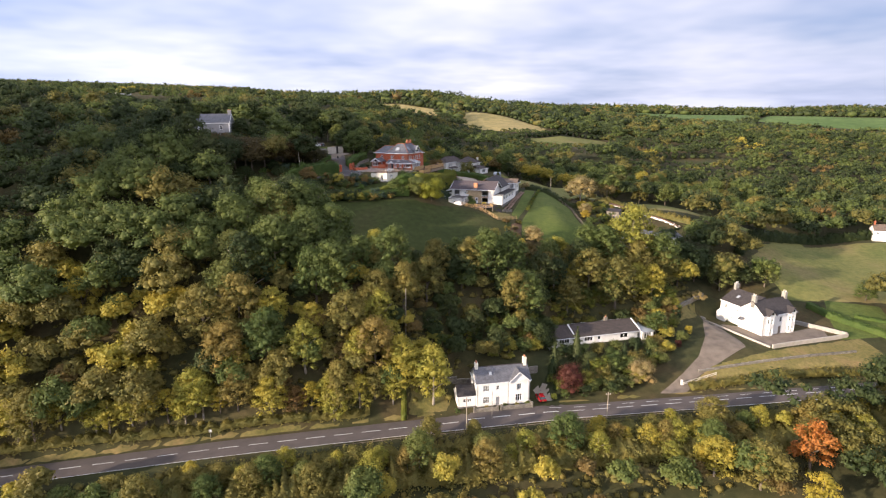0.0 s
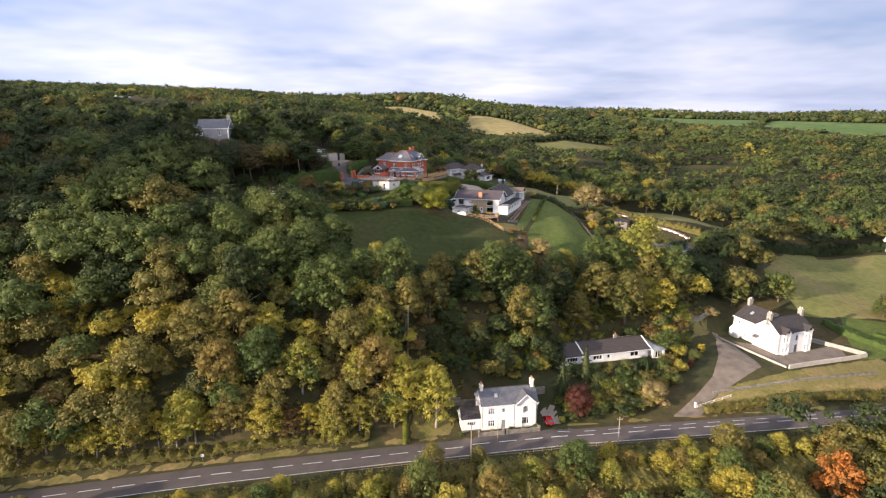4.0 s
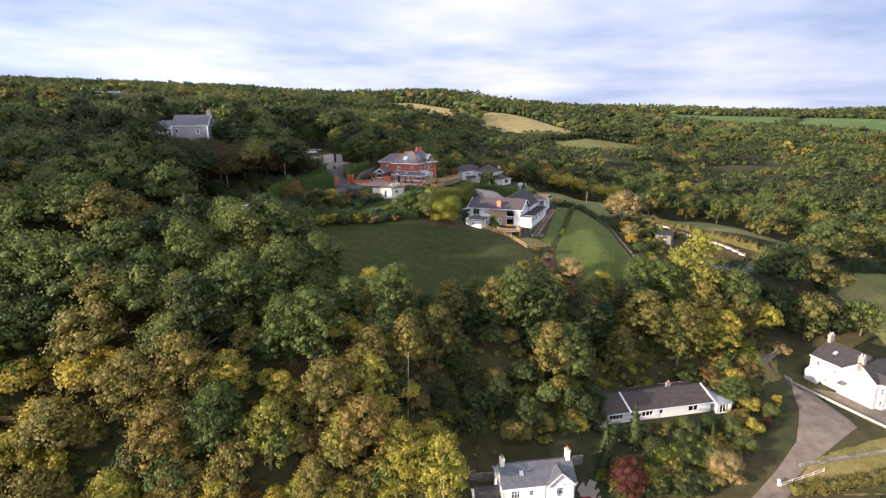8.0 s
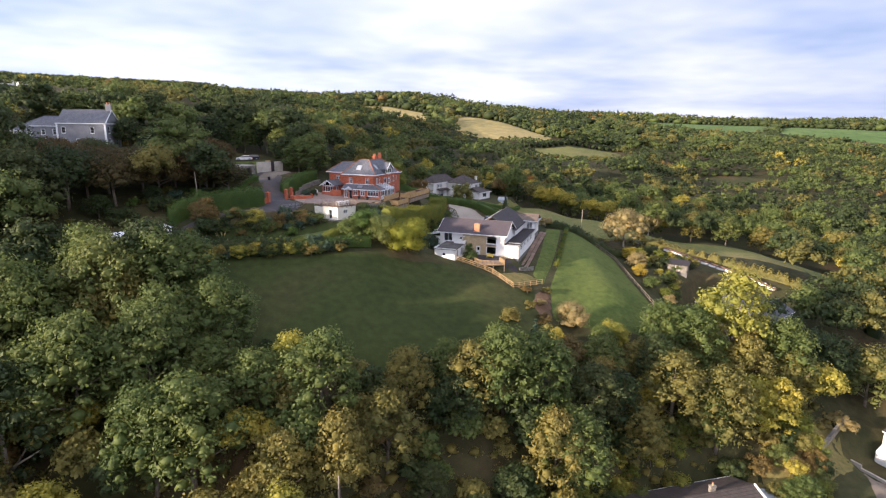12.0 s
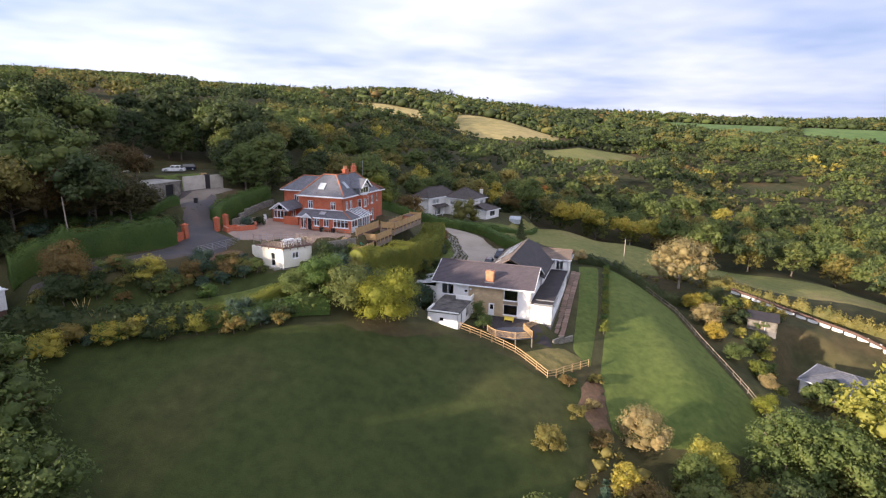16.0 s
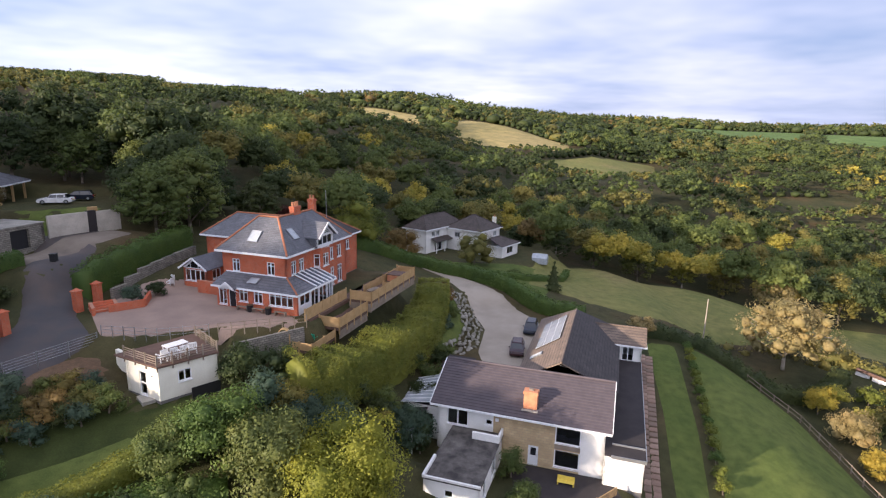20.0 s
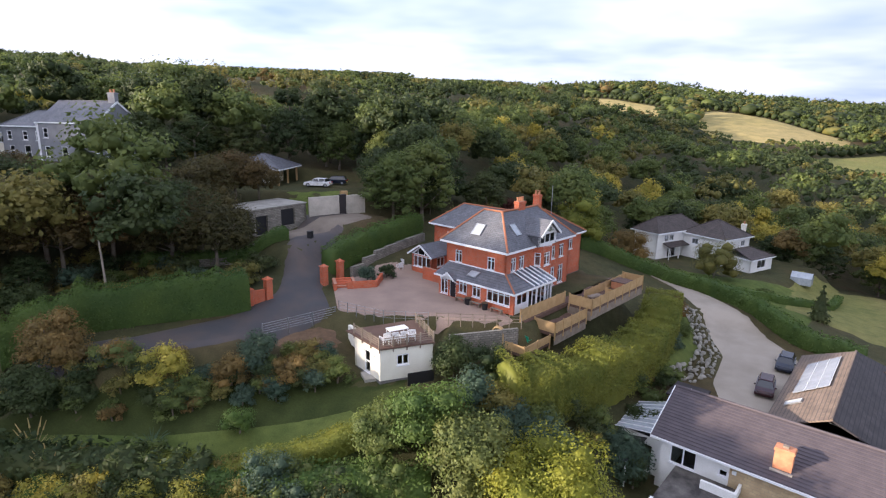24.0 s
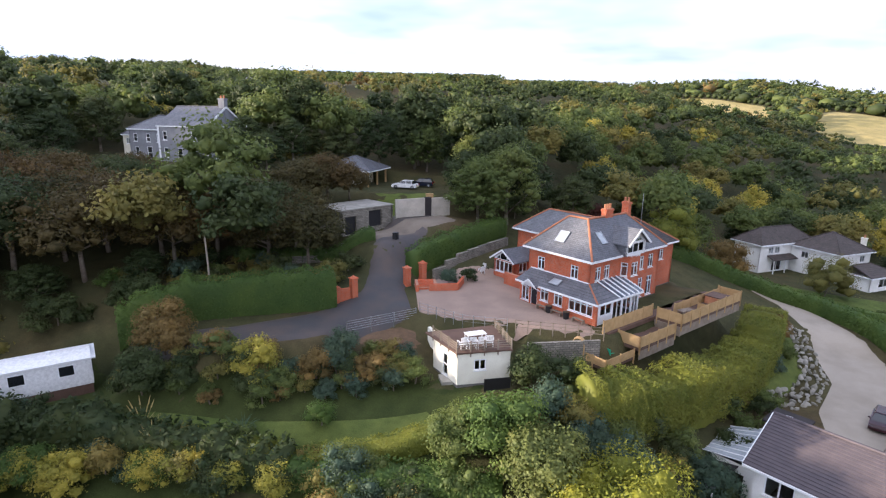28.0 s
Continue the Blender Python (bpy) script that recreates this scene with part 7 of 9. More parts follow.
def rail_fence(name, label, pts, gap, high, rails, material, group="", post=0.1, rail=(0.04, 0.1), base=None, category="fence"):
    """Posts along a line on the ground with rails between them."""
    length = float(np.hypot(*np.diff(np.array(pts, float), axis=0).T).sum())
    c = resample(pts, max(2, int(length / gap) + 1))
    t = thing(name, pose(*c[0], 0), label, category)
    o = Vector((*c[0], 0))
    top = [Vector((x, y, (hz(x, y) if base is None else base))) - o for x, y in c]
    for p in top:
        part("post", box(p.x - post / 2, p.x + post / 2, p.y - post / 2, p.y + post / 2, p.z - 0.4, p.z + high), material, t)
    for a, b in zip(top, top[1:]):
        for k in range(rails):
            z = high * (k + 0.75) / rails
            part("rail", bar(a + Vector((0, 0, z)), b + Vector((0, 0, z)), *rail), material, t)
    return t


rail_fence("yard_rail", "thin grey metal railing along the yard edge", ((-28.7, 200.3), (-23.0, 199.6), (-19.0, 201.0)), 1.1, 1.0, 3, M["metal"], post=0.05, rail=(0.025, 0.025), base=47.95)
rail_fence("yard_rail", "thin grey metal railing along the yard edge", ((-18.2, 201.2), (-10.4, 203.9)), 1.1, 1.0, 3, M["oldwood"], post=0.07, rail=(0.03, 0.05), base=47.95)
rail_fence("field_gate", "grey tubular metal field gate and rails by the drive", ((-32.4, 193.0), (-28.9, 199.9)), 2.4, 1.2, 5, M["metal"], post=0.08, rail=(0.04, 0.04), base=47.2, category="gate")
rail_fence("field_fence", "weathered post and rail fence round the pasture", ((6.4, 190.2), (10.6, 187.6), (14.4, 185.6), (18.4, 181.9), (21, 184.2), (25.2, 187.2)), 1.7, 1.2, 3, M["wood"])
rail_fence("lawn_fence", "weathered post and rail fence beside the lawn", ((46.6, 221.8), (50.2, 215.8), (49.7, 204), (51.6, 188), (52.4, 177)), 1.9, 1.1, 2, M["oldwood"])

# ---- timber terraces beside the brick house ----
TD = thing("timber_terrace", hm, "stepped timber decks with new panel fencing", "terrace")


def panels(P, pts, z0, h):
    """Close-boarded panels between posts."""
    for a, b in zip(pts, pts[1:]):
        d = math.dist(a, b)
        n = max(1, round(d / 1.8))
        for k in range(n + 1):
            x, y = a[0] + (b[0] - a[0]) * k / n, a[1] + (b[1] - a[1]) * k / n
            part("fence_post", box(x - 0.06, x + 0.06, y - 0.06, y + 0.06, z0 - 0.7, z0 + h + 0.08), M["wood"], P)
            if k < n:
                x2, y2 = a[0] + (b[0] - a[0]) * (k + 1) / n, a[1] + (b[1] - a[1]) * (k + 1) / n
                pn = part("fence_panel", bar((x, y, z0 + h / 2), (x2, y2, z0 + h / 2), 0.03, h), M["wood"], P)
                for s in (0.12, 0.5, 0.88):
                    part("batten", bar((x, y, z0 + h * s), (x2, y2, z0 + h * s), 0.06, 0.09), M["wood"], pn)


part("deck_upper", box(3.0, 7.2, 5.8, 18.6, -0.4, -0.1), M["deck"], TD)
part("deck_lower", box(4.3, 6.7, -0.6, 5.7, -1.5, -1.15), M["deck"], TD)
part("deck_play", box(3.4, 6.3, -5.2, -0.8, -2.4, -2.1), M["deck"], TD)
part("deck_middle", box(2.7, 4.25, -2.2, 5.75, -0.5, -0.12), M["deck"], TD)
part("deck_skirt", boxes(((4.3, 7.2, 5.75, 5.8, -1.4, -0.4), (7.16, 7.2, 5.8, 18.6, -1.3, -0.4), (6.66, 6.7, -0.6, 5.7, -2.4, -1.5))), M["oldwood"], TD)
panels(TD, [(3.9, -2.6), (3.9, 5.8)], -0.12, 1.25)
panels(TD, [(4.3, -0.6), (6.7, -0.6), (6.7, 5.7)], -1.15, 1.1)
panels(TD, [(4.5, 5.8), (7.2, 5.8), (7.2, 18.6), (4.6, 18.6)], -0.1, 1.1)
panels(TD, [(4.9, 8.4), (4.9, 18.6)], -0.1, 1.0)
panels(TD, [(5.9, 11.5), (7.1, 11.5)], -0.1, 0.8)
panels(TD, [(3.4, -5.2), (6.3, -5.2), (6.3, -0.8)], -2.1, 0.8)
for k in range(6):
    part("step", box(3.7, 4.3, -2.0 + k * 0.35, -1.65 + k * 0.35, -1.2 + k * 0.17, -1.05 + k * 0.17), M["deck"], TD)
tub = thing("planter_box", on(hm, 6.0, 15.4, -0.1), "large reddish timber planter box on the deck", "planter")
part("box_body", box(-0.9, 0.9, -1.0, 1.0, 0, 0.85, bevel=0.03), M["terracotta"], tub)
part("lid", box(-0.96, 0.96, -1.06, 1.06, 0.85, 0.95), M["deck"], tub)
bt = thing("picnic_table", on(hm, 6.0, 8.6, -0.1, 80), "low timber table on the upper deck", "table")
part("tabletop", boxes([(-0.9, 0.9, -0.4 + k * 0.2, -0.23 + k * 0.2, 0.6, 0.65) for k in range(4)]), M["oldwood"], bt)
for x in (-0.7, 0.7):
    part("leg", boxes(((x - 0.05, x + 0.05, -0.35, -0.27, 0, 0.6), (x - 0.05, x + 0.05, 0.27, 0.35, 0, 0.6))), M["oldwood"], bt)
gf = garden_chair(on(hm, 4.4, -3.4, -2.1, 150), "bright green plastic garden chair on the low deck", M["green"], "green chairs")
copy_thing(gf, on(hm, 5.2, -3.0, -2.1, 170))
ar = thing("garden_arch", on(hm, 3.3, -5.4, -2.1, 20), "round timber garden arch by the low deck", "arch")
for s in (-1, 1):
    part("upright", box(s * 0.6 - 0.05, s * 0.6 + 0.05, -0.3, 0.3, -0.4, 1.5), M["wood"], ar)
bm = bmesh.new()
rims = [[bm.verts.new((r * math.cos(a), y, 1.5 + r * math.sin(a))) for r, y in ((0.6, -0.25), (0.6, 0.25), (0.53, 0.25), (0.53, -0.25))] for a in np.linspace(0, math.pi, 11)]
for p, q in zip(rims, rims[1:]):
    for k in range(4):
        bm.faces.new((p[k], p[(k + 1) % 4], q[(k + 1) % 4], q[k]))
bm.faces.new(rims[0]), bm.faces.new(rims[-1][::-1])
part("hoop", bm, M["wood"], ar)
for k, x in enumerate((-3.9, -1.9, 0.9)):
    b = thing("bench", on(hm, x, -2.55, 0.0), "slatted timber bench against the house", "bench", "benches along the lean-to")
    for j in range(3):
        part("slat", box(-0.7, 0.7, -0.2 + j * 0.14, -0.1 + j * 0.14, 0.42, 0.46), M["oldwood"], b)
    for s in (-0.6, 0.6):
        part("leg", box(s - 0.04, s + 0.04, -0.2, 0.2, 0, 0.42), M["oldwood"], b)
for x in (-2.9, -0.6):
    b = thing("plant_pot", on(hm, x, -2.6, 0.0), "dark barrel shaped plant pot by the house", "plant pot", "pots along the lean-to")
    part("pot", rod((0, 0, 0), (0, 0, 0.75), 0.28, 0.36, 12), M["black"], b)
    part("soil", rod((0, 0, 0.74), (0, 0, 0.77), 0.32, 0.32, 12), M["earth"], b)

# ---- white house terrace ----
DK = thing("sun_deck", pose(14.0, 190.0, 36.5), "large blue grey deck with a faceted timber balustrade", "deck")
poly = [(-3.4, 0.4), (-2.4, -1.5), (0.4, -2.55), (2.9, -1.9), (2.2, 1.3), (4.4, 2.9), (5.0, 4.4), (-4.4, 7.4)]
part("deck_floor", prism(poly, -0.14, 0.02), M["bluedeck"], DK)
for a, b in zip(poly[:5], poly[1:6]):
    n = max(2, int(math.dist(a, b) / 0.17))
    for z in (0.12, 0.95):
        part("hand_rail", bar((*a, z), (*b, z), 0.06, 0.06), M["wood"], DK)
    for k in range(n + 1):
        x, y = a[0] + (b[0] - a[0]) * k / n, a[1] + (b[1] - a[1]) * k / n
        part("baluster", box(x - 0.025, x + 0.025, y - 0.025, y + 0.025, 0.02, 0.95), M["wood"], DK)
for x, y in poly[:5]:
    part("deck_post", box(x - 0.08, x + 0.08, y - 0.08, y + 0.08, -3.2, -0.14), M["oldwood"], DK)
    part("newel", box(x - 0.06, x + 0.06, y - 0.06, y + 0.06, 0.02, 1.05), M["wood"], DK)
yb = thing("yellow_bench", pose(14.3, 194.3, 36.55, 0, 0, -19), "yellow painted garden bench by the window", "bench")
part("seat", box(-0.75, 0.75, -0.25, 0.2, 0.38, 0.44), M["yellow"], yb)
part("backrest", box(-0.75, 0.75, 0.17, 0.22, 0.44, 0.85), M["yellow"], yb)
for x in (-0.68, 0.68):
    part("leg", box(x - 0.05, x + 0.05, -0.23, 0.2, 0, 0.38), M["yellow"], yb)
free_wall("side_garden_wall", "low stone wall at the end of the path", (20.6, 190.4), (24.2, 193.2), 0.8, 0.3, M["stone"])

# ---- vehicles ----


def car(m, paint, label, L=4.3, W=1.75, H=1.45, estate=True):
    """A parked car: shaped body, glasshouse, wheels with tyres and rims, lamps."""
    t = thing("car", m, label, "car")
    prof = [(-L / 2, 0.35), (-L / 2 + 0.04, 0.75), (-L / 2 + 0.25, 0.88), (L / 2 - 1.25, 0.92), (L / 2 - 0.25, 0.76), (L / 2, 0.55), (L / 2, 0.32), (L / 2 - 0.2, 0.22), (-L / 2 + 0.2, 0.22)]
    bm = bmesh.new()
    rows = []
    for y, s in ((-W / 2, 0.97), (-W / 2 + 0.12, 1.0), (W / 2 - 0.12, 1.0), (W / 2, 0.97)):
        rows.append([bm.verts.new((x * s, y, 0.22 + (z - 0.22) * (s if z > 0.6 else 1))) for x, z in prof])
    n = len(prof)
    for a, b in zip(rows, rows[1:]):
        for k in range(n):
            bm.faces.new((a[k], a[(k + 1) % n], b[(k + 1) % n], b[k]))
    bm.faces.new(rows[0]), bm.faces.new(rows[-1][::-1])
    bmesh.ops.recalc_face_normals(bm, faces=bm.faces[:])
    body = part("body", bm, paint, t)

    def cabin(x0, x1, x2, x3, z0, z1, w0, w1, name, mat):
        b = bmesh.new()
        v = [b.verts.new(p) for p in ((x0, -w0, z0), (x3, -w0, z0), (x3, w0, z0), (x0, w0, z0), (x1, -w1, z1), (x2, -w1, z1), (x2, w1, z1), (x1, w1, z1))]
        for f in ((3, 2, 1, 0), (4, 5, 6, 7), (0, 1, 5, 4), (1, 2, 6, 5), (2, 3, 7, 6), (3, 0, 4, 7)):
            b.faces.new([v[i] for i in f])
        return part(name, b, mat, t)
    back = -L / 2 + (0.12 if estate else 0.55)
    cabin(back, back + 0.35, 0.35, 1.15, 0.86, H - 0.03, W / 2 - 0.08, W / 2 - 0.27, "glasshouse", M["carglass"])
    cabin(back + 0.3, back + 0.38, 0.32, 0.44, H - 0.05, H, W / 2 - 0.25, W / 2 - 0.3, "roof_panel", paint)
    for x in (back + 0.42, -0.35, 0.45):
        for s in (-1, 1):
            part("roof_pillar", bar((x + (0.3 if x > 0.4 else 0), s * (W / 2 - 0.085), 0.87), (x, s * (W / 2 - 0.262), H - 0.04), 0.07, 0.03), paint, t)
    for x in (-L / 2 + 0.78, L / 2 - 0.82):
        for s in (-1, 1):
            w = part("wheel", rod((x, s * (W / 2 - 0.2), 0.31), (x, s * (W / 2 + 0.01), 0.31), 0.31, 0.31, 16), M["rubber"], t)
            part("rim", rod((x, s * (W / 2 - 0.02), 0.31), (x, s * (W / 2 + 0.025), 0.31), 0.2, 0.18, 12), M["metal"], w)
    for s in (-1, 1):
        part("headlight", box(L / 2 - 0.22, L / 2 - 0.015, s * 0.62 - 0.16, s * 0.62 + 0.16, 0.56, 0.7, bevel=0.02), M["glass"], t)
        part("tail_light", box(-L / 2 - 0.01, -L / 2 + 0.12, s * 0.7 - 0.1, s * 0.7 + 0.1, 0.62, 0.84, bevel=0.02), M["redlamp"], t)
        part("door_mirror", box(0.78, 0.92, s * (W / 2 + 0.09) - 0.09, s * (W / 2 + 0.09) + 0.09, 0.9, 1.03, bevel=0.02), paint, t)
    part("number_plate", box(-L / 2 - 0.02, -L / 2 + 0.02, -0.26, 0.26, 0.45, 0.56), M["yellow"], t)
    return t


car(at(16.3, 224.5, 255, hz(16.3, 224.5) + 0.1), M["navy"], "dark blue estate car parked on the concrete drive")
car(at(13.2, 216.9, 258, hz(13.2, 216.9) + 0.1), M["maroon"], "dark hatchback parked behind the white house", 4.0)
car(at(-53.8, 233.6, 196, 55.5), M["whitecar"], "white saloon car parked on the upper court", 4.6, 1.8, 1.42, False)
car(at(-53.0, 237.6, 200, 55.5), M["navy"], "dark car parked beyond the white one", 4.4)
car(at(23.6, 121.9, 100, -0.5), M["redcar"], "small red car parked beside the cottage", 3.7, 1.65, 1.42)

# ---- stone garages and upper court ----
SG = thing("stone_garages", pose(-48.0, 210.0, 51.7, 0, 0, 77), "rubble stone garages with dark doorways cut into the bank", "outbuilding")
gl = [(0.8, 0.1, 1.9, 2.5), (4.9, 0.75, 2.4, 2.3)]
wall(SG, (0, 0), (9.3, 0), 0, 3.5, M["stone"], gl, 0.45)
wall(SG, (9.3, 0), (9.3, 6), 0, 3.5, M["stone"], (), 0.4)
wall(SG, (9.3, 6), (0, 6), 0, 3.5, M["stone"], (), 0.4)
wall(SG, (0, 6), (0, 0), 0, 3.5, M["stone"], (), 0.4)
part("flat_roof", box(-0.1, 9.4, -0.1, 6.1, 3.5, 3.62), M["greywall"], SG)
for g in gl:
    part("garage_door", box(g[0] + 0.02, g[0] + g[2] - 0.02, 0.3, 0.36, g[1], g[1] + g[3] - 0.02), M["black"], SG)
free_wall("court_wall", "tall weathered cream rendered court wall", (-45.8, 219.6), (-43.2, 223.8), 3.0, 0.35, M["courtrender"], 52.9)
free_wall("court_wall", "weathered cream court wall beyond the dark buttress", (-43.0, 224.2), (-41.2, 227.4), 2.9, 0.35, M["courtrender"], 52.9)
free_wall("court_buttress", "dark stained buttress of the court wall", (-43.3, 223.6), (-42.8, 224.5), 3.1, 0.6, M["felt"], 52.9)
PV = thing("pavilion", pose(-68.3, 229.0, 55.5, 0, 0, 15), "open fronted pavilion with hipped slate roof", "outbuilding")
block(PV, [(0, 1.5), (6, 1.5), (6, 8), (0, 8)], 0, 2.7, M["cream"], {0: [(1, 0.9, 1.4, 1.2, dict(cols=2))], 1: [(1.5, 0.1, 3.5, 2.2, dict(cols=4))]})
hip_roof(PV, -0.3, 8.6, 0, 8.6, 2.75, 2.3, 0.5, M["slate"], None, "x")
for x, y in ((8.4, 0.2), (8.4, 4.3), (8.4, 8.4)):
    part("timber_post", box(x - 0.14, x + 0.14, y - 0.14, y + 0.14, -0.4, 2.7), M["wood"], PV)
hv = sheet("upper_court_grass", ((-53, 222.6), (-48.6, 223.4), (-43.6, 227.6)), ((-55.4, 226.4), (-50.4, 228.6), (-45.4, 231)), M["lawn"], "strip of mown grass above the court wall", "lawn", 0.3)
for k, (x, y) in enumerate(((-44.8, 226.9), (-44.2, 227.9), (-45.4, 228.3))):
    s = thing("timber_stack", at(x, y, 20 * k), "stack of pale sawn timber", "timber", "timber stacks")
    for j in range(3):
        part("plank", box(-0.6, 0.6, -0.3, 0.3, j * 0.3, j * 0.3 + 0.26), M["wood"], s)
bn = thing("wheelie_bin", at(-40.5, 212.3, 10), "black wheeled refuse bin on the drive", "bin")
part("bin_body", box(-0.3, 0.3, -0.35, 0.35, 0.1, 1.0, bevel=0.04), M["black"], bn)
part("bin_lid", box(-0.33, 0.33, -0.4, 0.38, 1.0, 1.1, bevel=0.03), M["black"], bn)
for s in (-1, 1):
    part("wheel", rod((s * 0.28, 0.34, 0.12), (s * 0.34, 0.34, 0.12), 0.12, 0.12, 10), M["rubber"], bn)

# ---- static caravan ----
CV = thing("static_caravan", pose(-51.2, 178.6, 43.6, 0, 0, 245), "long white static caravan on a timber skirt", "caravan")
bm = bmesh.new()
pr = [(-1.7, 0), (1.7, 0), (1.7, 2.5), (0.9, 2.85), (0, 2.95), (-0.9, 2.85), (-1.7, 2.5)]
va, vb = [bm.verts.new((0, y, z)) for y, z in pr], [bm.verts.new((11.5, y, z)) for y, z in pr]
for k in range(7):
    bm.faces.new((va[k], va[(k + 1) % 7], vb[(k + 1) % 7], vb[k]))
bm.faces.new(va[::-1]), bm.faces.new(vb)
part("shell", bm, M["plastic"], CV)
part("roof_edge", boxes(((-0.35, 11.6, -1.8, -1.68, 2.42, 2.55), (-0.35, 11.6, 1.68, 1.8, 2.42, 2.55))), M["upvc"], CV)
part("front_roof", slab([(-0.35, -1.75, 2.52), (0.02, -1.75, 2.52), (0.02, 1.75, 2.52), (-0.35, 1.75, 2.52)], 0.1), M["upvc"], CV)
for k in range(3):
    part("end_window", box(-0.03, 0.01, -1.45 + k * 1.0, -0.55 + k * 1.0, 1.1, 2.2), M["carglass"], CV)
for s in (-1.7, 1.7):
    for x in (1.4, 5.0, 8.4):
        w = part("side_window", box(x, x + 1.1, s - 0.02, s + 0.02, 1.2, 2.1), M["carglass"], CV)
        part("window_frame", boxes(((x - 0.07, x, s - 0.03, s + 0.03, 1.13, 2.17), (x + 1.1, x + 1.17, s - 0.03, s + 0.03, 1.13, 2.17), (x, x + 1.1, s - 0.03, s + 0.03, 1.13, 1.2), (x, x + 1.1, s - 0.03, s + 0.03, 2.1, 2.17))), M["upvc"], w)
part("timber_skirt", box(0.1, 11.4, -1.66, 1.66, -1.6, 0.0), M["deck"], CV)
part("roof_vent", box(3.0, 3.3, -0.2, 0.2, 2.9, 3.15), M["upvc"], CV)


def pole(name, label, x, y, h, lean=0.0, wires=False, r=0.12, mat="palebark"):
    t = thing(name, at(x, y, 0), label, "utility pole")
    part("shaft", rod((0, 0, -0.5), (lean * h, 0, h), r, r * 0.7, 9), M[mat], t)
    if wires:
        part("cross_arm", box(lean * h - 0.6, lean * h + 0.6, -0.05, 0.05, h - 0.6, h - 0.48), M["oldwood"], t)
        for k in (-0.5, 0.5):
            part("insulator", rod((lean * h + k, 0, h - 0.48), (lean * h + k, 0, h - 0.3), 0.05, 0.04), M["upvc"], t)
    return t


pole("utility_pole", "leaning bare timber pole behind the hedge", -49.4, 190.6, 7.6, -0.05)
pole("utility_pole", "pale timber pole at the meadow edge", 44.9, 231.8, 7.4, 0.01)
pole("utility_pole", "roadside timber pole by the cottage", 5.0, 107.6, 9.0, 0.0, True)
pole("utility_pole", "thin roadside pole by the cottage gate", 11.0, 113.2, 7.0, 0.0, False, 0.07)
pole("utility_pole", "timber pole on the lower verge", 37.4, 113.8, 6.5, 0.0, True)
pole("utility_pole", "bare timber pole in the wood", -9.5, 129.0, 13.0, 0.02)
sg = thing("road_sign", at(-50.9, 107.0, 12), "small white road sign on a post", "sign")
part("post", rod((0, 0, -0.3), (0, 0, 1.9), 0.04), M["metal"], sg)
part("sign_plate", box(-0.3, 0.3, -0.03, 0.0, 1.4, 2.0), M["upvc"], sg)

# ---- hedges and garden plants of the upper houses ----
hedge("field_hedge", "ragged mixed hedge along the top of the pasture", "dark", ((-64, 164), (-46, 172.8), (-36, 176.6), (-27, 180)), 2.8, 2.6, 1, 0.45, 14, ragged=0.35)
hedge("field_hedge", "clipped green hedge above the pasture", "hedge", ((-27, 180.2), (-20, 182.6), (-12, 185.5)), 2.6, 2.0, 2, 0.3, 22, ragged=0.15)
hedge("drive_hedge", "tall clipped dark green hedge beside the drive", "hedge", ((-52, 182), (-45, 189.4), (-38.0, 197.7)), 2.4, 4.0, 3, 0.2, 48)
hedge("upper_hedge", "clipped hedge above a stone wall", "hedge", ((-56, 199), (-50, 205.0), (-43.2, 211.4)), 1.8, 1.5, 4, 0.22, 36)
hedge("yard_hedge", "tall clipped green hedge above the yard wall", "hedge", ((-36, 209.4), (-34.6, 217), (-32.6, 228)), 2.4, 3.2, 5, 0.2, 46)
hedge("long_hedge", "broad golden green clipped hedge below the timber decks", "goldhedge", ((-9.6, 195.6), (-7.0, 198.0), (-2.6, 205.5), (0.6, 214), (2.2, 223), (2.6, 231)), 4.3, 4.2, 6, 0.2, 95, ragged=0.22)
hedge("drive_side_hedge", "long clipped green hedge behind the concrete drive", "hedge", ((-14, 246), (-8, 249.5), (1, 250.5), (8, 248), (13.5, 242), (20, 232.5), (25, 229)), 2.2, 2.3, 7, 0.3, 22)
hedge("villa_hedge", "low clipped hedge round the villa garden", "hedge", ((12, 250), (20, 250), (28, 256), (31, 264)), 1.2, 1.2, 8, 0.25, 26)
hedge("meadow_hedge", "dark hedge along the meadow edge", "dark", ((34, 229), (42, 226.5), (50, 221), (58, 222), (66, 229)), 2.4, 1.7, 9, 0.35, 18, ragged=0.3)
hedge("lane_hedge", "scrubby hedge beside the lane wall", "olive", ((66, 236), (80, 228), (98, 214), (112, 204)), 2.4, 2.2, 10, 0.45, 12, ragged=0.5)
hedge("lawn_hedge", "low yellow green clipped hedge beside the garden lawn", "goldhedge", ((-27.5, 180.6), (-22, 184.4), (-17.6, 188.4)), 2.0, 1.6, 13, 0.18, 60)
hedge("back_hedge", "clipped hedge behind the brick house", "hedge", ((-30, 238), (-20, 241), (-12, 241.5)), 2.0, 2.6, 12, 0.3, 20)

for k in range(15):
    t = k / 14
    bush("topiary_ball", "clipped round shrub in a row on the lawn", "goldhedge" if k % 3 else "hedge", 38.8 - 8.4 * t, 224.4 - 27.2 * t, 1.55 + 0.3 * (k > 9), 1.5 + 0.35 * (k > 9), 200 + k, 420, 0.16, lobes=5, group="row of clipped shrubs")

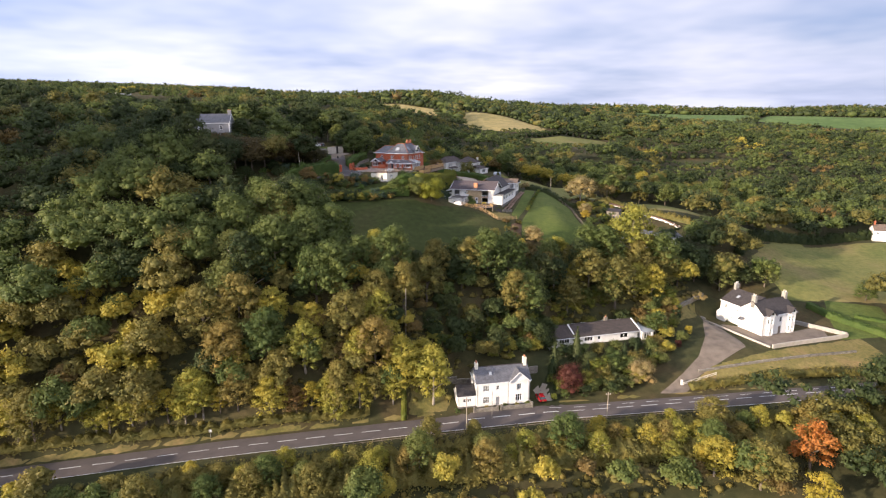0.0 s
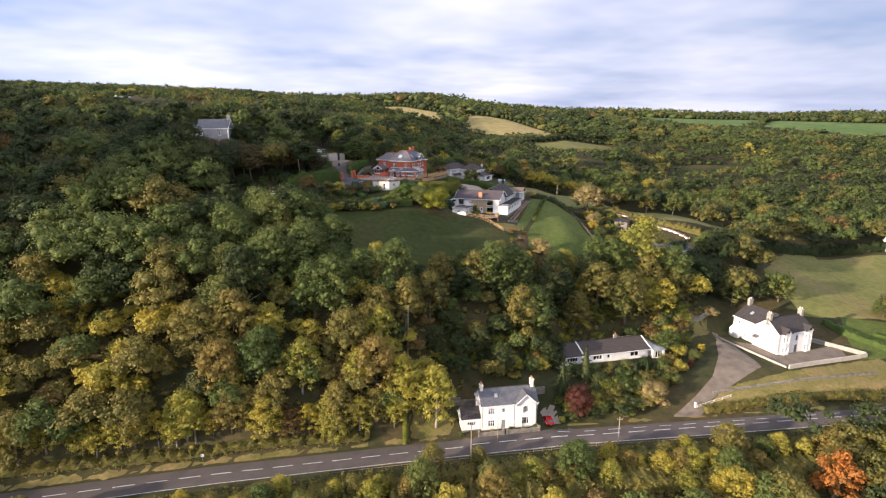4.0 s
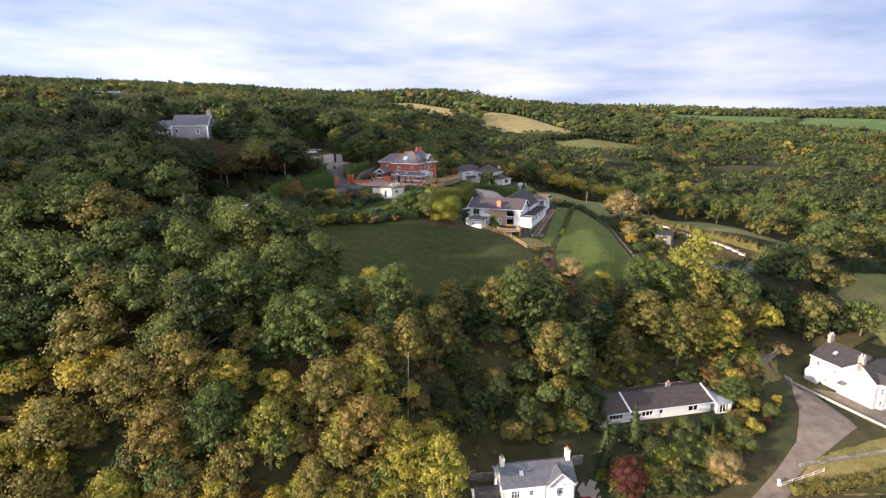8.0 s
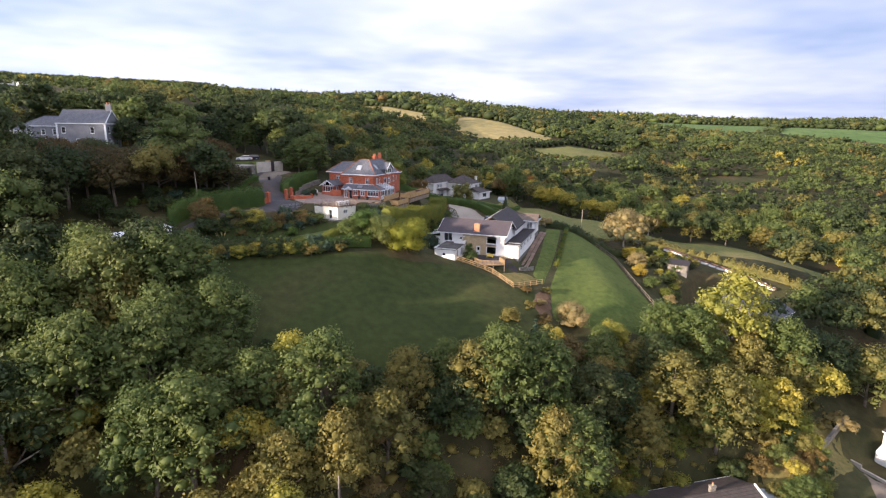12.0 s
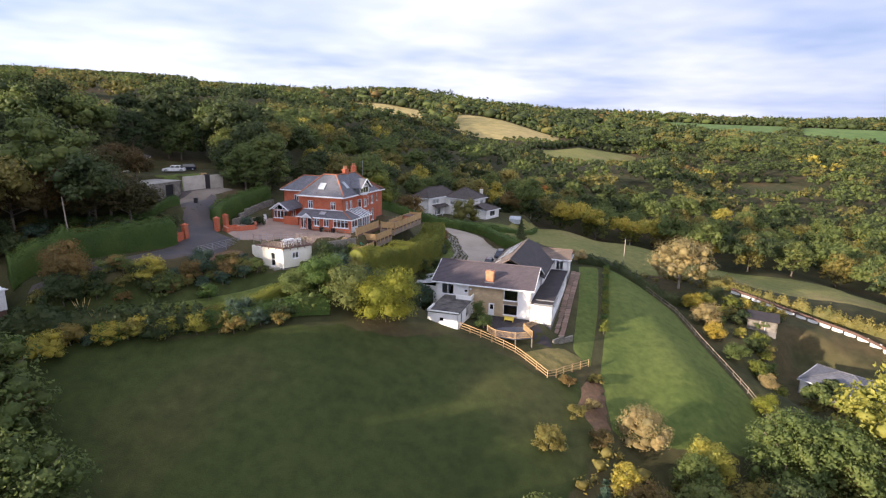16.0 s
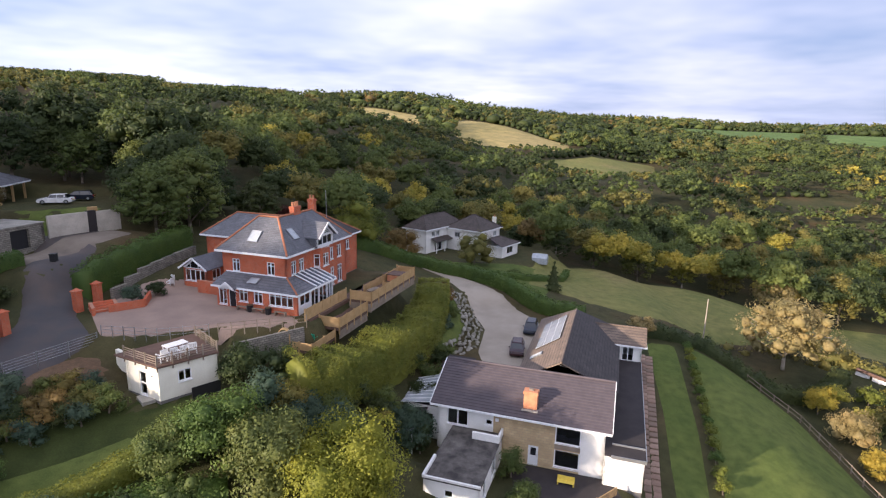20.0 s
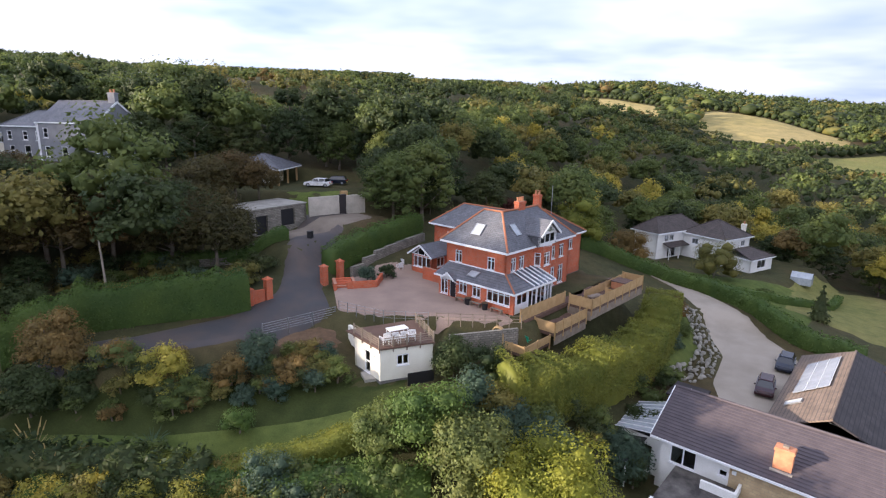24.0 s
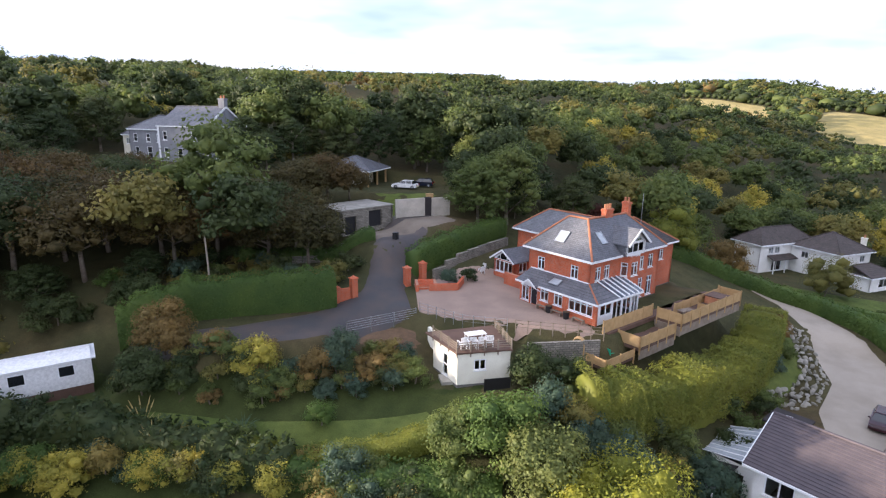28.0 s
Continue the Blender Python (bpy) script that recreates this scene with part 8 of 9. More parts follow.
SHRUBS = (   # name, label, tint, x, y, width, height, leaves, leaf size
    ("golden_conifer", "large golden yellow spreading conifer", "gold", -4.2, 187.0, 10.4, 8.6, 9000, 0.28),
    ("golden_conifer", "bushy green evergreen beside the golden conifer", "green", -9.6, 187.2, 8.0, 7.0, 4940, 0.34),
    ("olive_shrub", "large green evergreen shrub", "hedge", -13.6, 188.6, 7.5, 6.2, 4180, 0.31),
    ("olive_shrub", "rounded green evergreen shrub", "green", -16.8, 187.0, 5.0, 4.8, 2280, 0.28),
    ("blue_shrub", "blue green conifer shrub", "blue", -5.2, 192.4, 6.0, 5.2, 2280, 0.31),
    ("blue_shrub", "blue green conifer shrub below the hedge", "blue", 0.4, 199.8, 4.6, 4.2, 1710, 0.31),
    ("green_shrub", "dark green shrub below the hedge", "dark", 1.6, 205.2, 4.2, 3.6, 1520, 0.31),
    ("garden_tree", "small dark evergreen tree beside the garden room", "dark", -14.6, 196.6, 4.2, 4.6, 1900, 0.28),
    ("green_shrub", "dark green shrub before the retaining wall", "dark", -11.6, 198.0, 5.0, 4.2, 950, 0.23),
    ("ball_shrub", "clipped round green shrub on the lawn", "hedge", -27.9, 184.4, 3.4, 2.9, 1330, 0.16),
    ("hydrangea", "brown flowered hydrangea bush", "rust", -31.6, 187.6, 4.4, 3.0, 1330, 0.23),
    ("hydrangea", "brown flowered hydrangea bush", "rust", -27.6, 190.6, 4.6, 2.8, 1330, 0.23),
    ("maple_shrub", "pale green layered shrub", "lime", -35.6, 184.6, 4.8, 3.6, 1520, 0.26),
    ("blue_shrub", "blue green spreading shrub beside the drive", "blue", -31.0, 190.8, 4.6, 2.8, 1330, 0.26),
    ("green_shrub", "green rose bush with red flowers", "green", -25.2, 192.6, 3.2, 2.2, 950, 0.22),
    ("green_shrub", "dark shrub beside the caravan", "dark", -43.2, 178.6, 5.4, 4.6, 2090, 0.31),
    ("small_tree", "small brown leaved tree beside the drive", "rust", -45.0, 182.2, 6.2, 6.6, 2850, 0.31),
    ("green_shrub", "dark evergreen shrub below the caravan", "dark", -49.0, 172.0, 6.0, 3.4, 1710, 0.31),
    ("golden_shrub", "yellow green shrub in the field hedge", "lime", -44.2, 169.4, 3.8, 3.0, 1140, 0.28),
    ("golden_shrub", "olive shrub in the field hedge", "olive", -39.2, 173.0, 3.6, 3.0, 1140, 0.28),
    ("golden_shrub", "yellow green shrub in the field hedge", "lime", -30.4, 177.0, 3.2, 3.0, 1140, 0.28),
    ("olive_shrub", "olive shrub in the field hedge", "olive", -33.8, 176.0, 3.6, 3.0, 1140, 0.28),
    ("green_shrub", "dark green shrub in the field hedge", "dark", -47.5, 168.5, 5.0, 3.0, 1520, 0.31),
    ("golden_shrub", "yellow green shrub at the foot of the garden", "lime", -40.6, 170.8, 4.2, 3.6, 1710, 0.23),
    ("golden_shrub", "bright yellow green shrub in the border", "lime", -35.8, 174.2, 3.6, 3.2, 1520, 0.22),
    ("golden_shrub", "yellow green clipped shrub in the border", "lime", -27.2, 178.6, 3.4, 3.2, 1710, 0.21),
    ("dark_shrub", "dense dark green shrub in the border", "dark", -31.0, 176.6, 4.6, 3.4, 1710, 0.23),
    ("dark_shrub", "rounded dark blue green shrub in the border", "blue", -22.8, 181.6, 4.8, 3.8, 2090, 0.23),
    ("dark_shrub", "dark green laurel below the lawn", "hedge", -44.6, 169.6, 6.0, 3.0, 2280, 0.26),
    ("dark_shrub", "dark green laurel at the lawn foot", "hedge", -50.2, 167.0, 6.0, 3.0, 2280, 0.26),
    ("olive_shrub", "golden olive shrub in the border", "goldhedge", -29.4, 179.6, 3.6, 2.8, 1520, 0.22),
    ("dark_shrub", "dark laurel behind the tall hedge", "dark", -55.0, 185.6, 7.0, 3.4, 2470, 0.28),
    ("dark_shrub", "dark laurel thicket behind the caravan", "dark", -60.0, 180.0, 8.0, 3.8, 2850, 0.28),
    ("dark_shrub", "dark rhododendron under the trees", "dark", -51.0, 190.8, 6.0, 2.8, 2090, 0.28),
    ("dark_shrub", "dark shrub below the garage hedge", "dark", -46.0, 197.0, 6.0, 2.4, 1900, 0.27),
    ("field_scrub", "dry brown scrub along the field edge", "rust", 21.0, 181.6, 3.2, 1.8, 950, 0.23),
    ("field_scrub", "tangled brown scrub on bare earth", "fawn", 23.6, 178.6, 3.4, 1.6, 950, 0.23),
    ("field_scrub", "dark scrub along the field fence", "olive", 20.8, 176.4, 3.6, 1.8, 950, 0.23),
    ("field_scrub", "low brown bramble by the field corner", "rust", 23.0, 173.0, 4.0, 2.2, 1140, 0.26),
    ("field_scrub", "brown bramble beside the rail fence", "olive", 25.4, 184.0, 2.8, 1.4, 760, 0.22),
    ("field_scrub", "olive scrub at the wood edge", "olive", 16.0, 170.0, 4.6, 3.0, 1520, 0.27),
    ("field_scrub", "dark shrub behind the brick house", "dark", -34.0, 236.0, 6.0, 4.0, 2090, 0.28),
    ("field_scrub", "brown shrub behind the brick house", "rust", -27.0, 243.0, 5.0, 3.6, 1710, 0.28),
    ("field_scrub", "dark thicket behind the brick house", "dark", -20.0, 245.6, 6.0, 4.0, 2090, 0.28),
    ("olive_shrub", "olive green shrub against the hedge end", "olive", -9.6, 193.8, 4.2, 5.0, 1900, 0.27),
    ("olive_shrub", "green shrub along the hedge foot", "green", -6.2, 195.2, 3.8, 4.2, 1710, 0.27),
    ("blue_shrub", "blue green shrub at the end of the hedge", "blue", -11.6, 193.6, 4.6, 4.6, 1900, 0.27),
    ("blue_shrub", "grey green conifer shrub beside the hedge", "blue", -8.4, 192.6, 4.4, 4.4, 1900, 0.27),
    ("olive_shrub", "olive shrub below the golden hedge", "goldhedge", -13.8, 191.0, 3.6, 3.4, 1520, 0.26),
    ("silver_shrub", "grey green spiky shrub by the steps", "blue", -30.6, 209.6, 2.6, 2.4, 950, 0.23),
    ("green_shrub", "dark shrub in the raised bed", "dark", -29.6, 212.6, 2.8, 2.0, 760, 0.23),
    ("bank_shrub", "dark rounded shrub on the planted bank", "rust", 3.4, 231.6, 5.0, 3.8, 1710, 0.28),
    ("bank_shrub", "grey green shrub on the planted bank", "blue", 3.6, 222.6, 3.8, 2.8, 1330, 0.23),
    ("bank_shrub", "green shrub on the planted bank", "green", 4.8, 227.2, 3.6, 2.6, 1140, 0.23),
    ("red_shrub", "reddish brown shrub beside the glass roof", "copper", 0.8, 212.0, 2.8, 2.4, 950, 0.23),
    ("wall_shrub", "climbing green shrub against the stone front", "green", 9.6, 195.4, 2.6, 3.4, 1140, 0.22),
    ("wall_shrub", "rounded green shrub by the store", "green", 10.2, 191.6, 3.2, 2.4, 1140, 0.22),
    ("wall_shrub", "dark climbing shrub on the west gable", "dark", 1.2, 199.0, 2.4, 3.6, 1140, 0.23),
    ("weeping_shrub", "brown weeping shrub at the end of the lawn", "fawn", 33.8, 228.4, 6.0, 2.8, 1710, 0.31),
    ("yellow_tree", "golden olive rounded tree behind the brick house", "goldhedge", -12.0, 249.0, 11.0, 9.0, 4180, 0.34),
    ("brown_shrub", "brown green rounded tree behind the hedge", "rust", -4.0, 254.5, 8.5, 6.4, 2850, 0.31),
    ("brown_shrub", "reddish tree behind the brick house", "copper", -25.0, 250.0, 6.0, 5.5, 1900, 0.36),
    ("garden_tree", "spreading olive tree in the villa garden", "olive", 10.6, 258.4, 9.0, 7.5, 2660, 0.28),
    ("yellow_shrub", "yellow leaved small tree beside the fence", "yellow", 55.0, 218.6, 4.4, 4.6, 1710, 0.28),
    ("fawn_shrub", "pale fawn seeded shrub beside the fence", "fawn", 55.2, 212.6, 6.0, 4.6, 2280, 0.28),
    ("yellow_shrub", "golden yellow shrub beside the fence", "yellow", 53.6, 206.4, 4.6, 3.4, 1710, 0.28),
    ("green_shrub", "green shrub beside the fence", "green", 54.6, 200.0, 5.0, 3.2, 1520, 0.28),
    ("green_shrub", "dark shrub between fence and shed", "dark", 60.0, 204.0, 5.0, 3.0, 1520, 0.28),
    ("fawn_shrub", "pale tangled shrub beside the fence", "fawn", 56.6, 194.0, 4.0, 2.8, 1330, 0.28),
    ("golden_conifer", "rounded golden yellow conifer", "gold", 51.9, 186.6, 4.0, 3.6, 1520, 0.21),
    ("golden_conifer", "rounded golden yellow conifer", "gold", 53.2, 183.6, 4.0, 3.6, 1520, 0.21),
    ("fawn_shrub", "brown leafless shrub at the field corner", "fawn", 29.2, 175.0, 7.6, 5.6, 2280, 0.31),
    ("yellow_shrub", "yellow green bush below the lawn", "lime", 37.0, 172.6, 7.4, 5.4, 2660, 0.34),
    ("green_shrub", "dark garden shrub beside the villa", "green", 18.0, 252.6, 3.4, 1.8, 950, 0.23),
    ("bramble", "bramble thicket above the lane", "olive", 72.0, 222.0, 7.0, 2.2, 1710, 0.31),
    ("bramble", "green scrub beside the shed", "green", 66.0, 213.0, 5.0, 2.6, 1330, 0.31),
    ("copper_beech", "dark purple copper leaved tree by the cottage", "copper", 31.0, 124.8, 8.0, 8.0, 3040, 0.34),
    ("yellow_hedge", "yellow green clipped shrub at the cottage drive", "goldhedge", 26.8, 122.0, 1.8, 2.4, 950, 0.21),
    ("roadside_shrub", "green roadside shrub below the bungalow", "green", 36.6, 125.0, 5.0, 3.2, 1710, 0.28),
    ("roadside_shrub", "olive roadside shrub below the bungalow", "olive", 41.6, 125.8, 5.0, 3.6, 1710, 0.28),
    ("roadside_shrub", "grey green rounded shrub by the track", "fawn", 50.1, 128.2, 8.0, 6.0, 2850, 0.28),
    ("roadside_shrub", "green shrub before the bungalow", "green", 44.0, 133.0, 5.0, 4.4, 1900, 0.28),
    ("roadside_shrub", "dark shrub before the bungalow", "dark", 38.0, 131.6, 4.6, 4.2, 1710, 0.28),
    ("track_shrub", "yellow shrub beside the track", "lime", 62.6, 145.6, 5.6, 3.6, 1900, 0.28),
    ("track_shrub", "bright yellow shrub beside the track", "yellow", 70.0, 148.0, 2.4, 3.0, 950, 0.23),
    ("track_shrub", "olive shrub beside the track", "olive", 58.0, 141.0, 5.0, 3.4, 1710, 0.28),
    ("track_shrub", "small red leaved shrub by the track", "copper", 64.0, 140.4, 2.2, 2.2, 760, 0.23),
    ("track_shrub", "green shrub beside the track", "green", 66.5, 144.0, 4.4, 3.2, 1520, 0.28),
    ("bracken", "rust brown bracken on the bank", "rust", 68.0, 158.0, 10.0, 2.4, 2280, 0.31),
    ("bracken", "rust brown bracken on the bank", "rust", 58.0, 156.0, 8.0, 2.6, 1900, 0.31),
    ("bracken", "brown bracken above the large white house", "fawn", 80.0, 168.0, 10.0, 2.6, 2280, 0.31),
    ("cottage_shrub", "small yellow shrub behind the cottage", "lime", 12.6, 132.0, 4.0, 4.0, 1520, 0.28),
    ("cottage_shrub", "bright yellow green shrub behind the cottage", "lime", 17.0, 133.4, 4.4, 4.4, 1710, 0.28),
    ("cottage_shrub", "green shrub behind the cottage", "green", 21.0, 134.0, 5.0, 4.6, 1900, 0.30),
    ("bungalow_shrub", "dark evergreen shrub before the bungalow", "dark", 32.0, 134.0, 4.6, 4.4, 1517, 0.28),
    ("bungalow_shrub", "leafy green shrub before the bungalow", "green", 36.4, 135.2, 4.4, 3.6, 1452, 0.28),
    ("bungalow_shrub", "olive shrub against the bungalow", "olive", 41.0, 136.6, 4.6, 3.2, 1517, 0.28),
    ("bungalow_shrub", "green shrub against the bungalow", "green", 46.0, 137.8, 4.4, 3.4, 1452, 0.28),
    ("bungalow_shrub", "dark shrub at the bungalow corner", "dark", 51.6, 138.8, 5.0, 4.0, 1650, 0.28),
    ("bungalow_shrub", "green shrub between bungalow and track", "green", 55.6, 138.0, 5.0, 4.2, 1650, 0.28),
    ("bungalow_shrub", "olive shrub beside the track", "olive", 53.6, 132.6, 4.6, 3.4, 1517, 0.28),
    ("bungalow_shrub", "green shrub beside the track", "green", 57.4, 134.4, 4.4, 3.2, 1452, 0.28),
    ("bungalow_shrub", "yellowing shrub beside the track", "lime", 60.4, 138.6, 4.6, 3.4, 1517, 0.28),
    ("bungalow_shrub", "bright yellow green shrub beside the bungalow", "lime", 24.0, 135.0, 4.6, 4.2, 1517, 0.28),
    ("bungalow_shrub", "rounded green shrub on the bungalow lawn", "green", 47.6, 131.2, 5.0, 4.4, 1650, 0.28),
    ("bungalow_shrub", "dark shrub on the bungalow lawn", "dark", 42.6, 130.0, 4.6, 3.6, 1517, 0.28),
)
for k, (n, lab, mat, x, y, w, h, nf, sz) in enumerate(SHRUBS):
    bush(n, lab, mat, x, y, w, h, 400 + k, nf, sz, lobes=14 if w > 4 else 9)


def border_plants():
    """Mixed shrubs filling the borders round the garden lawn."""
    rg = np.random.default_rng(21)
    kinds = (("olive", "olive green border shrub"), ("green", "green leafy border shrub"), ("rust", "brown seeded border shrub"), ("blue", "grey green border shrub"), ("dark", "dark evergreen border shrub"), ("lime", "yellow green border shrub"))
    bed = [(-47, 179), (-40, 179), (-33, 183.4), (-23, 191.5), (-26, 195), (-31, 191.6), (-38, 184)]
    low = [(-60, 163), (-46, 169), (-36, 173.6), (-27, 177.4), (-14, 182), (-14, 185.5), (-24, 182.4), (-36, 177.6), (-47, 173.5), (-60, 169)]
    side = [(-16, 189), (-8, 190), (-1, 197), (2, 205), (4, 214), (1.6, 214), (-2.6, 203), (-9, 196), (-13, 195)]
    back = [(-62, 184), (-53, 183.5), (-40, 198), (-43, 208), (-54, 199), (-64, 196)]
    k = 0
    for poly, n, wid in ((bed, 56, (2.0, 3.8)), (low, 44, (2.6, 4.4)), (side, 24, (2.4, 4.4)), (back, 22, (2.6, 4.8))):
        p = np.array(poly)
        c = 0
        while c < n:
            x, y = rg.uniform(p[:, 0].min(), p[:, 0].max()), rg.uniform(p[:, 1].min(), p[:, 1].max())
            if not inside(poly, np.array(x), np.array(y)):
                continue
            mat, lab = kinds[rg.choice(6, p=[0.18, 0.24, 0.14, 0.16, 0.2, 0.08])]
            if mat == "rust" and poly is not bed:
                mat, lab = "hedge", "clipped green border shrub"
            w = rg.uniform(*wid)
            bush("border_shrub", lab, mat, x, y, w, w * rg.uniform(0.6, 0.85), 800 + k, int(210 * w), 0.21, lobes=9, group="border shrubs")
            c += 1; k += 1


border_plants()


def pampas(x, y, h, label, mat="reed"):
    """A tuft of long arching blades."""
    rg = np.random.default_rng(int(x * 10) % 97)
    V, Q = [], []
    for k in range(90):
        a, l, w = rg.uniform(0, 6.283), h * rg.uniform(0.6, 1.0), 0.035
        o = np.array((math.cos(a), math.sin(a), 0.0))
        s = np.array((-o[1], o[0], 0.0)) * w
        pts = [o * (0.15 + 0.75 * l * u * u * 0.8) + np.array((0, 0, l * (u - 0.35 * u * u))) for u in (0, 0.4, 0.75, 1.0)]
        b = len(V)
        for i, p in enumerate(pts):
            V += [p - s * (1 - i * 0.25), p + s * (1 - i * 0.25)]
        Q += [(b + 2 * i, b + 2 * i + 1, b + 2 * i + 3, b + 2 * i + 2) for i in range(3)]
    ob = new("pampas_grass", mesh_np("pampas_grass", np.array(V), np.array(Q), LEAF[mat]))
    ob.matrix_world = at(x, y)
    tagged(ob, label, "ornamental grass")
    if mat == "reed":
        for k in range(7):
            a = k * 0.9
            bm = rod((0.1 * math.cos(a), 0.1 * math.sin(a), h * 0.5), (0.9 * math.cos(a), 0.9 * math.sin(a), h * 1.25), 0.015, 0.012, 5)
            rod((0.72 * math.cos(a), 0.72 * math.sin(a), h * 1.08), (1.0 * math.cos(a), 1.0 * math.sin(a), h * 1.4), 0.06, 0.02, 6, bm)
            part("plume", bm, LEAF["reed"], ob)


pampas(-39.6, 176.4, 2.2, "tuft of pampas grass with cream plumes")
pampas(-32.8, 180.6, 2.0, "spiky green cordyline clump", "blue")
pampas(-37.5, 176.0, 1.7, "tuft of pale ornamental grass")

# planted bank with stones along the concrete drive
bk = thing("rock_bank", pose(0, 0, 0), "curved bank of grey rocks edging the drive", "rockery")
rg_ = random.Random(8)
rock_me = []
for k in range(5):
    bm = bmesh.new()
    bmesh.ops.create_icosphere(bm, subdivisions=2, radius=0.5)
    for v in bm.verts:
        v.co *= 0.75 + 0.5 * noise.noise(v.co * 1.7 + Vector((k * 9, 0, 0))) + 0.15
        v.co.z *= 0.7
    me = bpy.data.meshes.new("rock"); bm.to_mesh(me); bm.free()
    me.materials.append(M["greywall"]); rock_me.append(me)
edge = resample(((1.5, 214.5), (5.0, 214.8), (8.0, 218.5), (9.3, 225), (8.6, 231), (7.2, 237)), 34)
for i, (x, y) in enumerate(edge):
    for j in range(4):
        o = new("rock", rock_me[rg_.randrange(5)])
        o.parent = bk
        px, py = x - j * 0.75 + rg_.uniform(-0.2, 0.2), y + rg_.uniform(-0.3, 0.3) + (j * 0.5 if i < 10 else 0)
        s = rg_.uniform(0.4, 0.8)
        o.matrix_world = pose(px, py, hz(px, py) + 0.02 + 0.16 * j, rg_.uniform(0, 360), rg_.uniform(0, 60), rg_.uniform(0, 360)) @ Matrix.Diagonal((s, s, s * 0.7, 1))
sheet("bank_grass", ((2.6, 217), (5.5, 219), (7.2, 226), (6.0, 236)), ((0.5, 218), (2.0, 224), (2.6, 230), (3.0, 238)), M["lawn"], "grass above the rock bank", "lawn", 0.5)

# single trees that stand out
big = tree("spreading fawn tree with bare pale branches", "fawn", 71, 11.5, 7.6, 60, 5200, 0.34, base=0.18, bark="palebark", core=0.5, limbs=14)
big.matrix_world = at(57.5, 230.6, 30)
TREES["fawn"] = [big]; used.add(big.name)
copy_thing(big, at(80, 270, 100) @ Matrix.Diagonal((0.65, 0.65, 0.8, 1)))
cf = conifer("small dark green fir in the meadow", "dark", 5, 5.2, 1.7, 900, 0.4)
cf.matrix_world = at(23.9, 245.3)
c2 = conifer("blue green larch at the edge of the wood", "blue", 6, 11.5, 2.6, 1600, 0.55)
c2.matrix_world = at(18.4, 157.0)
copy_thing(c2, at(14.2, 153.5, 60) @ Matrix.Diagonal((0.9, 0.9, 0.95, 1)))
cy = conifer("dense dark cypress by the cottage", "dark", 7, 7.0, 1.8, 1300, 0.35, "cypress")
cy.matrix_world = at(28.4, 130.6)
for x, y, s in ((27.4, 127.8, 0.95), (34.7, 133.6, 1.25), (36.2, 127.8, 0.8), (47.5, 134.4, 0.8), (51.0, 136.0, 0.75)):
    copy_thing(cy, at(x, y, 40 * s) @ Matrix.Diagonal((s, s, s, 1)))


def pine(x, y, H, rot):
    rg = np.random.default_rng(int(-x))
    t = thing("pine", at(x, y, rot), "tall pine with a bare trunk and flat top", "tree", "pines on the hill")
    tr = new("trunk", trunk_mesh(rg, H * 0.95, 0.3, M["bark"], H * 0.55, 2.6, 6)); tr.parent = t
    lob = [(rg.uniform(-2.4, 2.4), rg.uniform(-2.4, 2.4), H * rg.uniform(0.78, 1.0), rg.uniform(0.8, 1.4)) for _ in range(11)]
    v, f = lobed(lob, 700, 0.55, rg, 0.7)
    cr = new("crown", mesh_np("crown", v, f, LEAF["dark"])); cr.parent = t


for x, y, H in ((-62, 250, 14), (-66, 254, 15), (-56, 256, 13.5), (-70, 248, 13)):
    pine(x, y, H, x * 7)

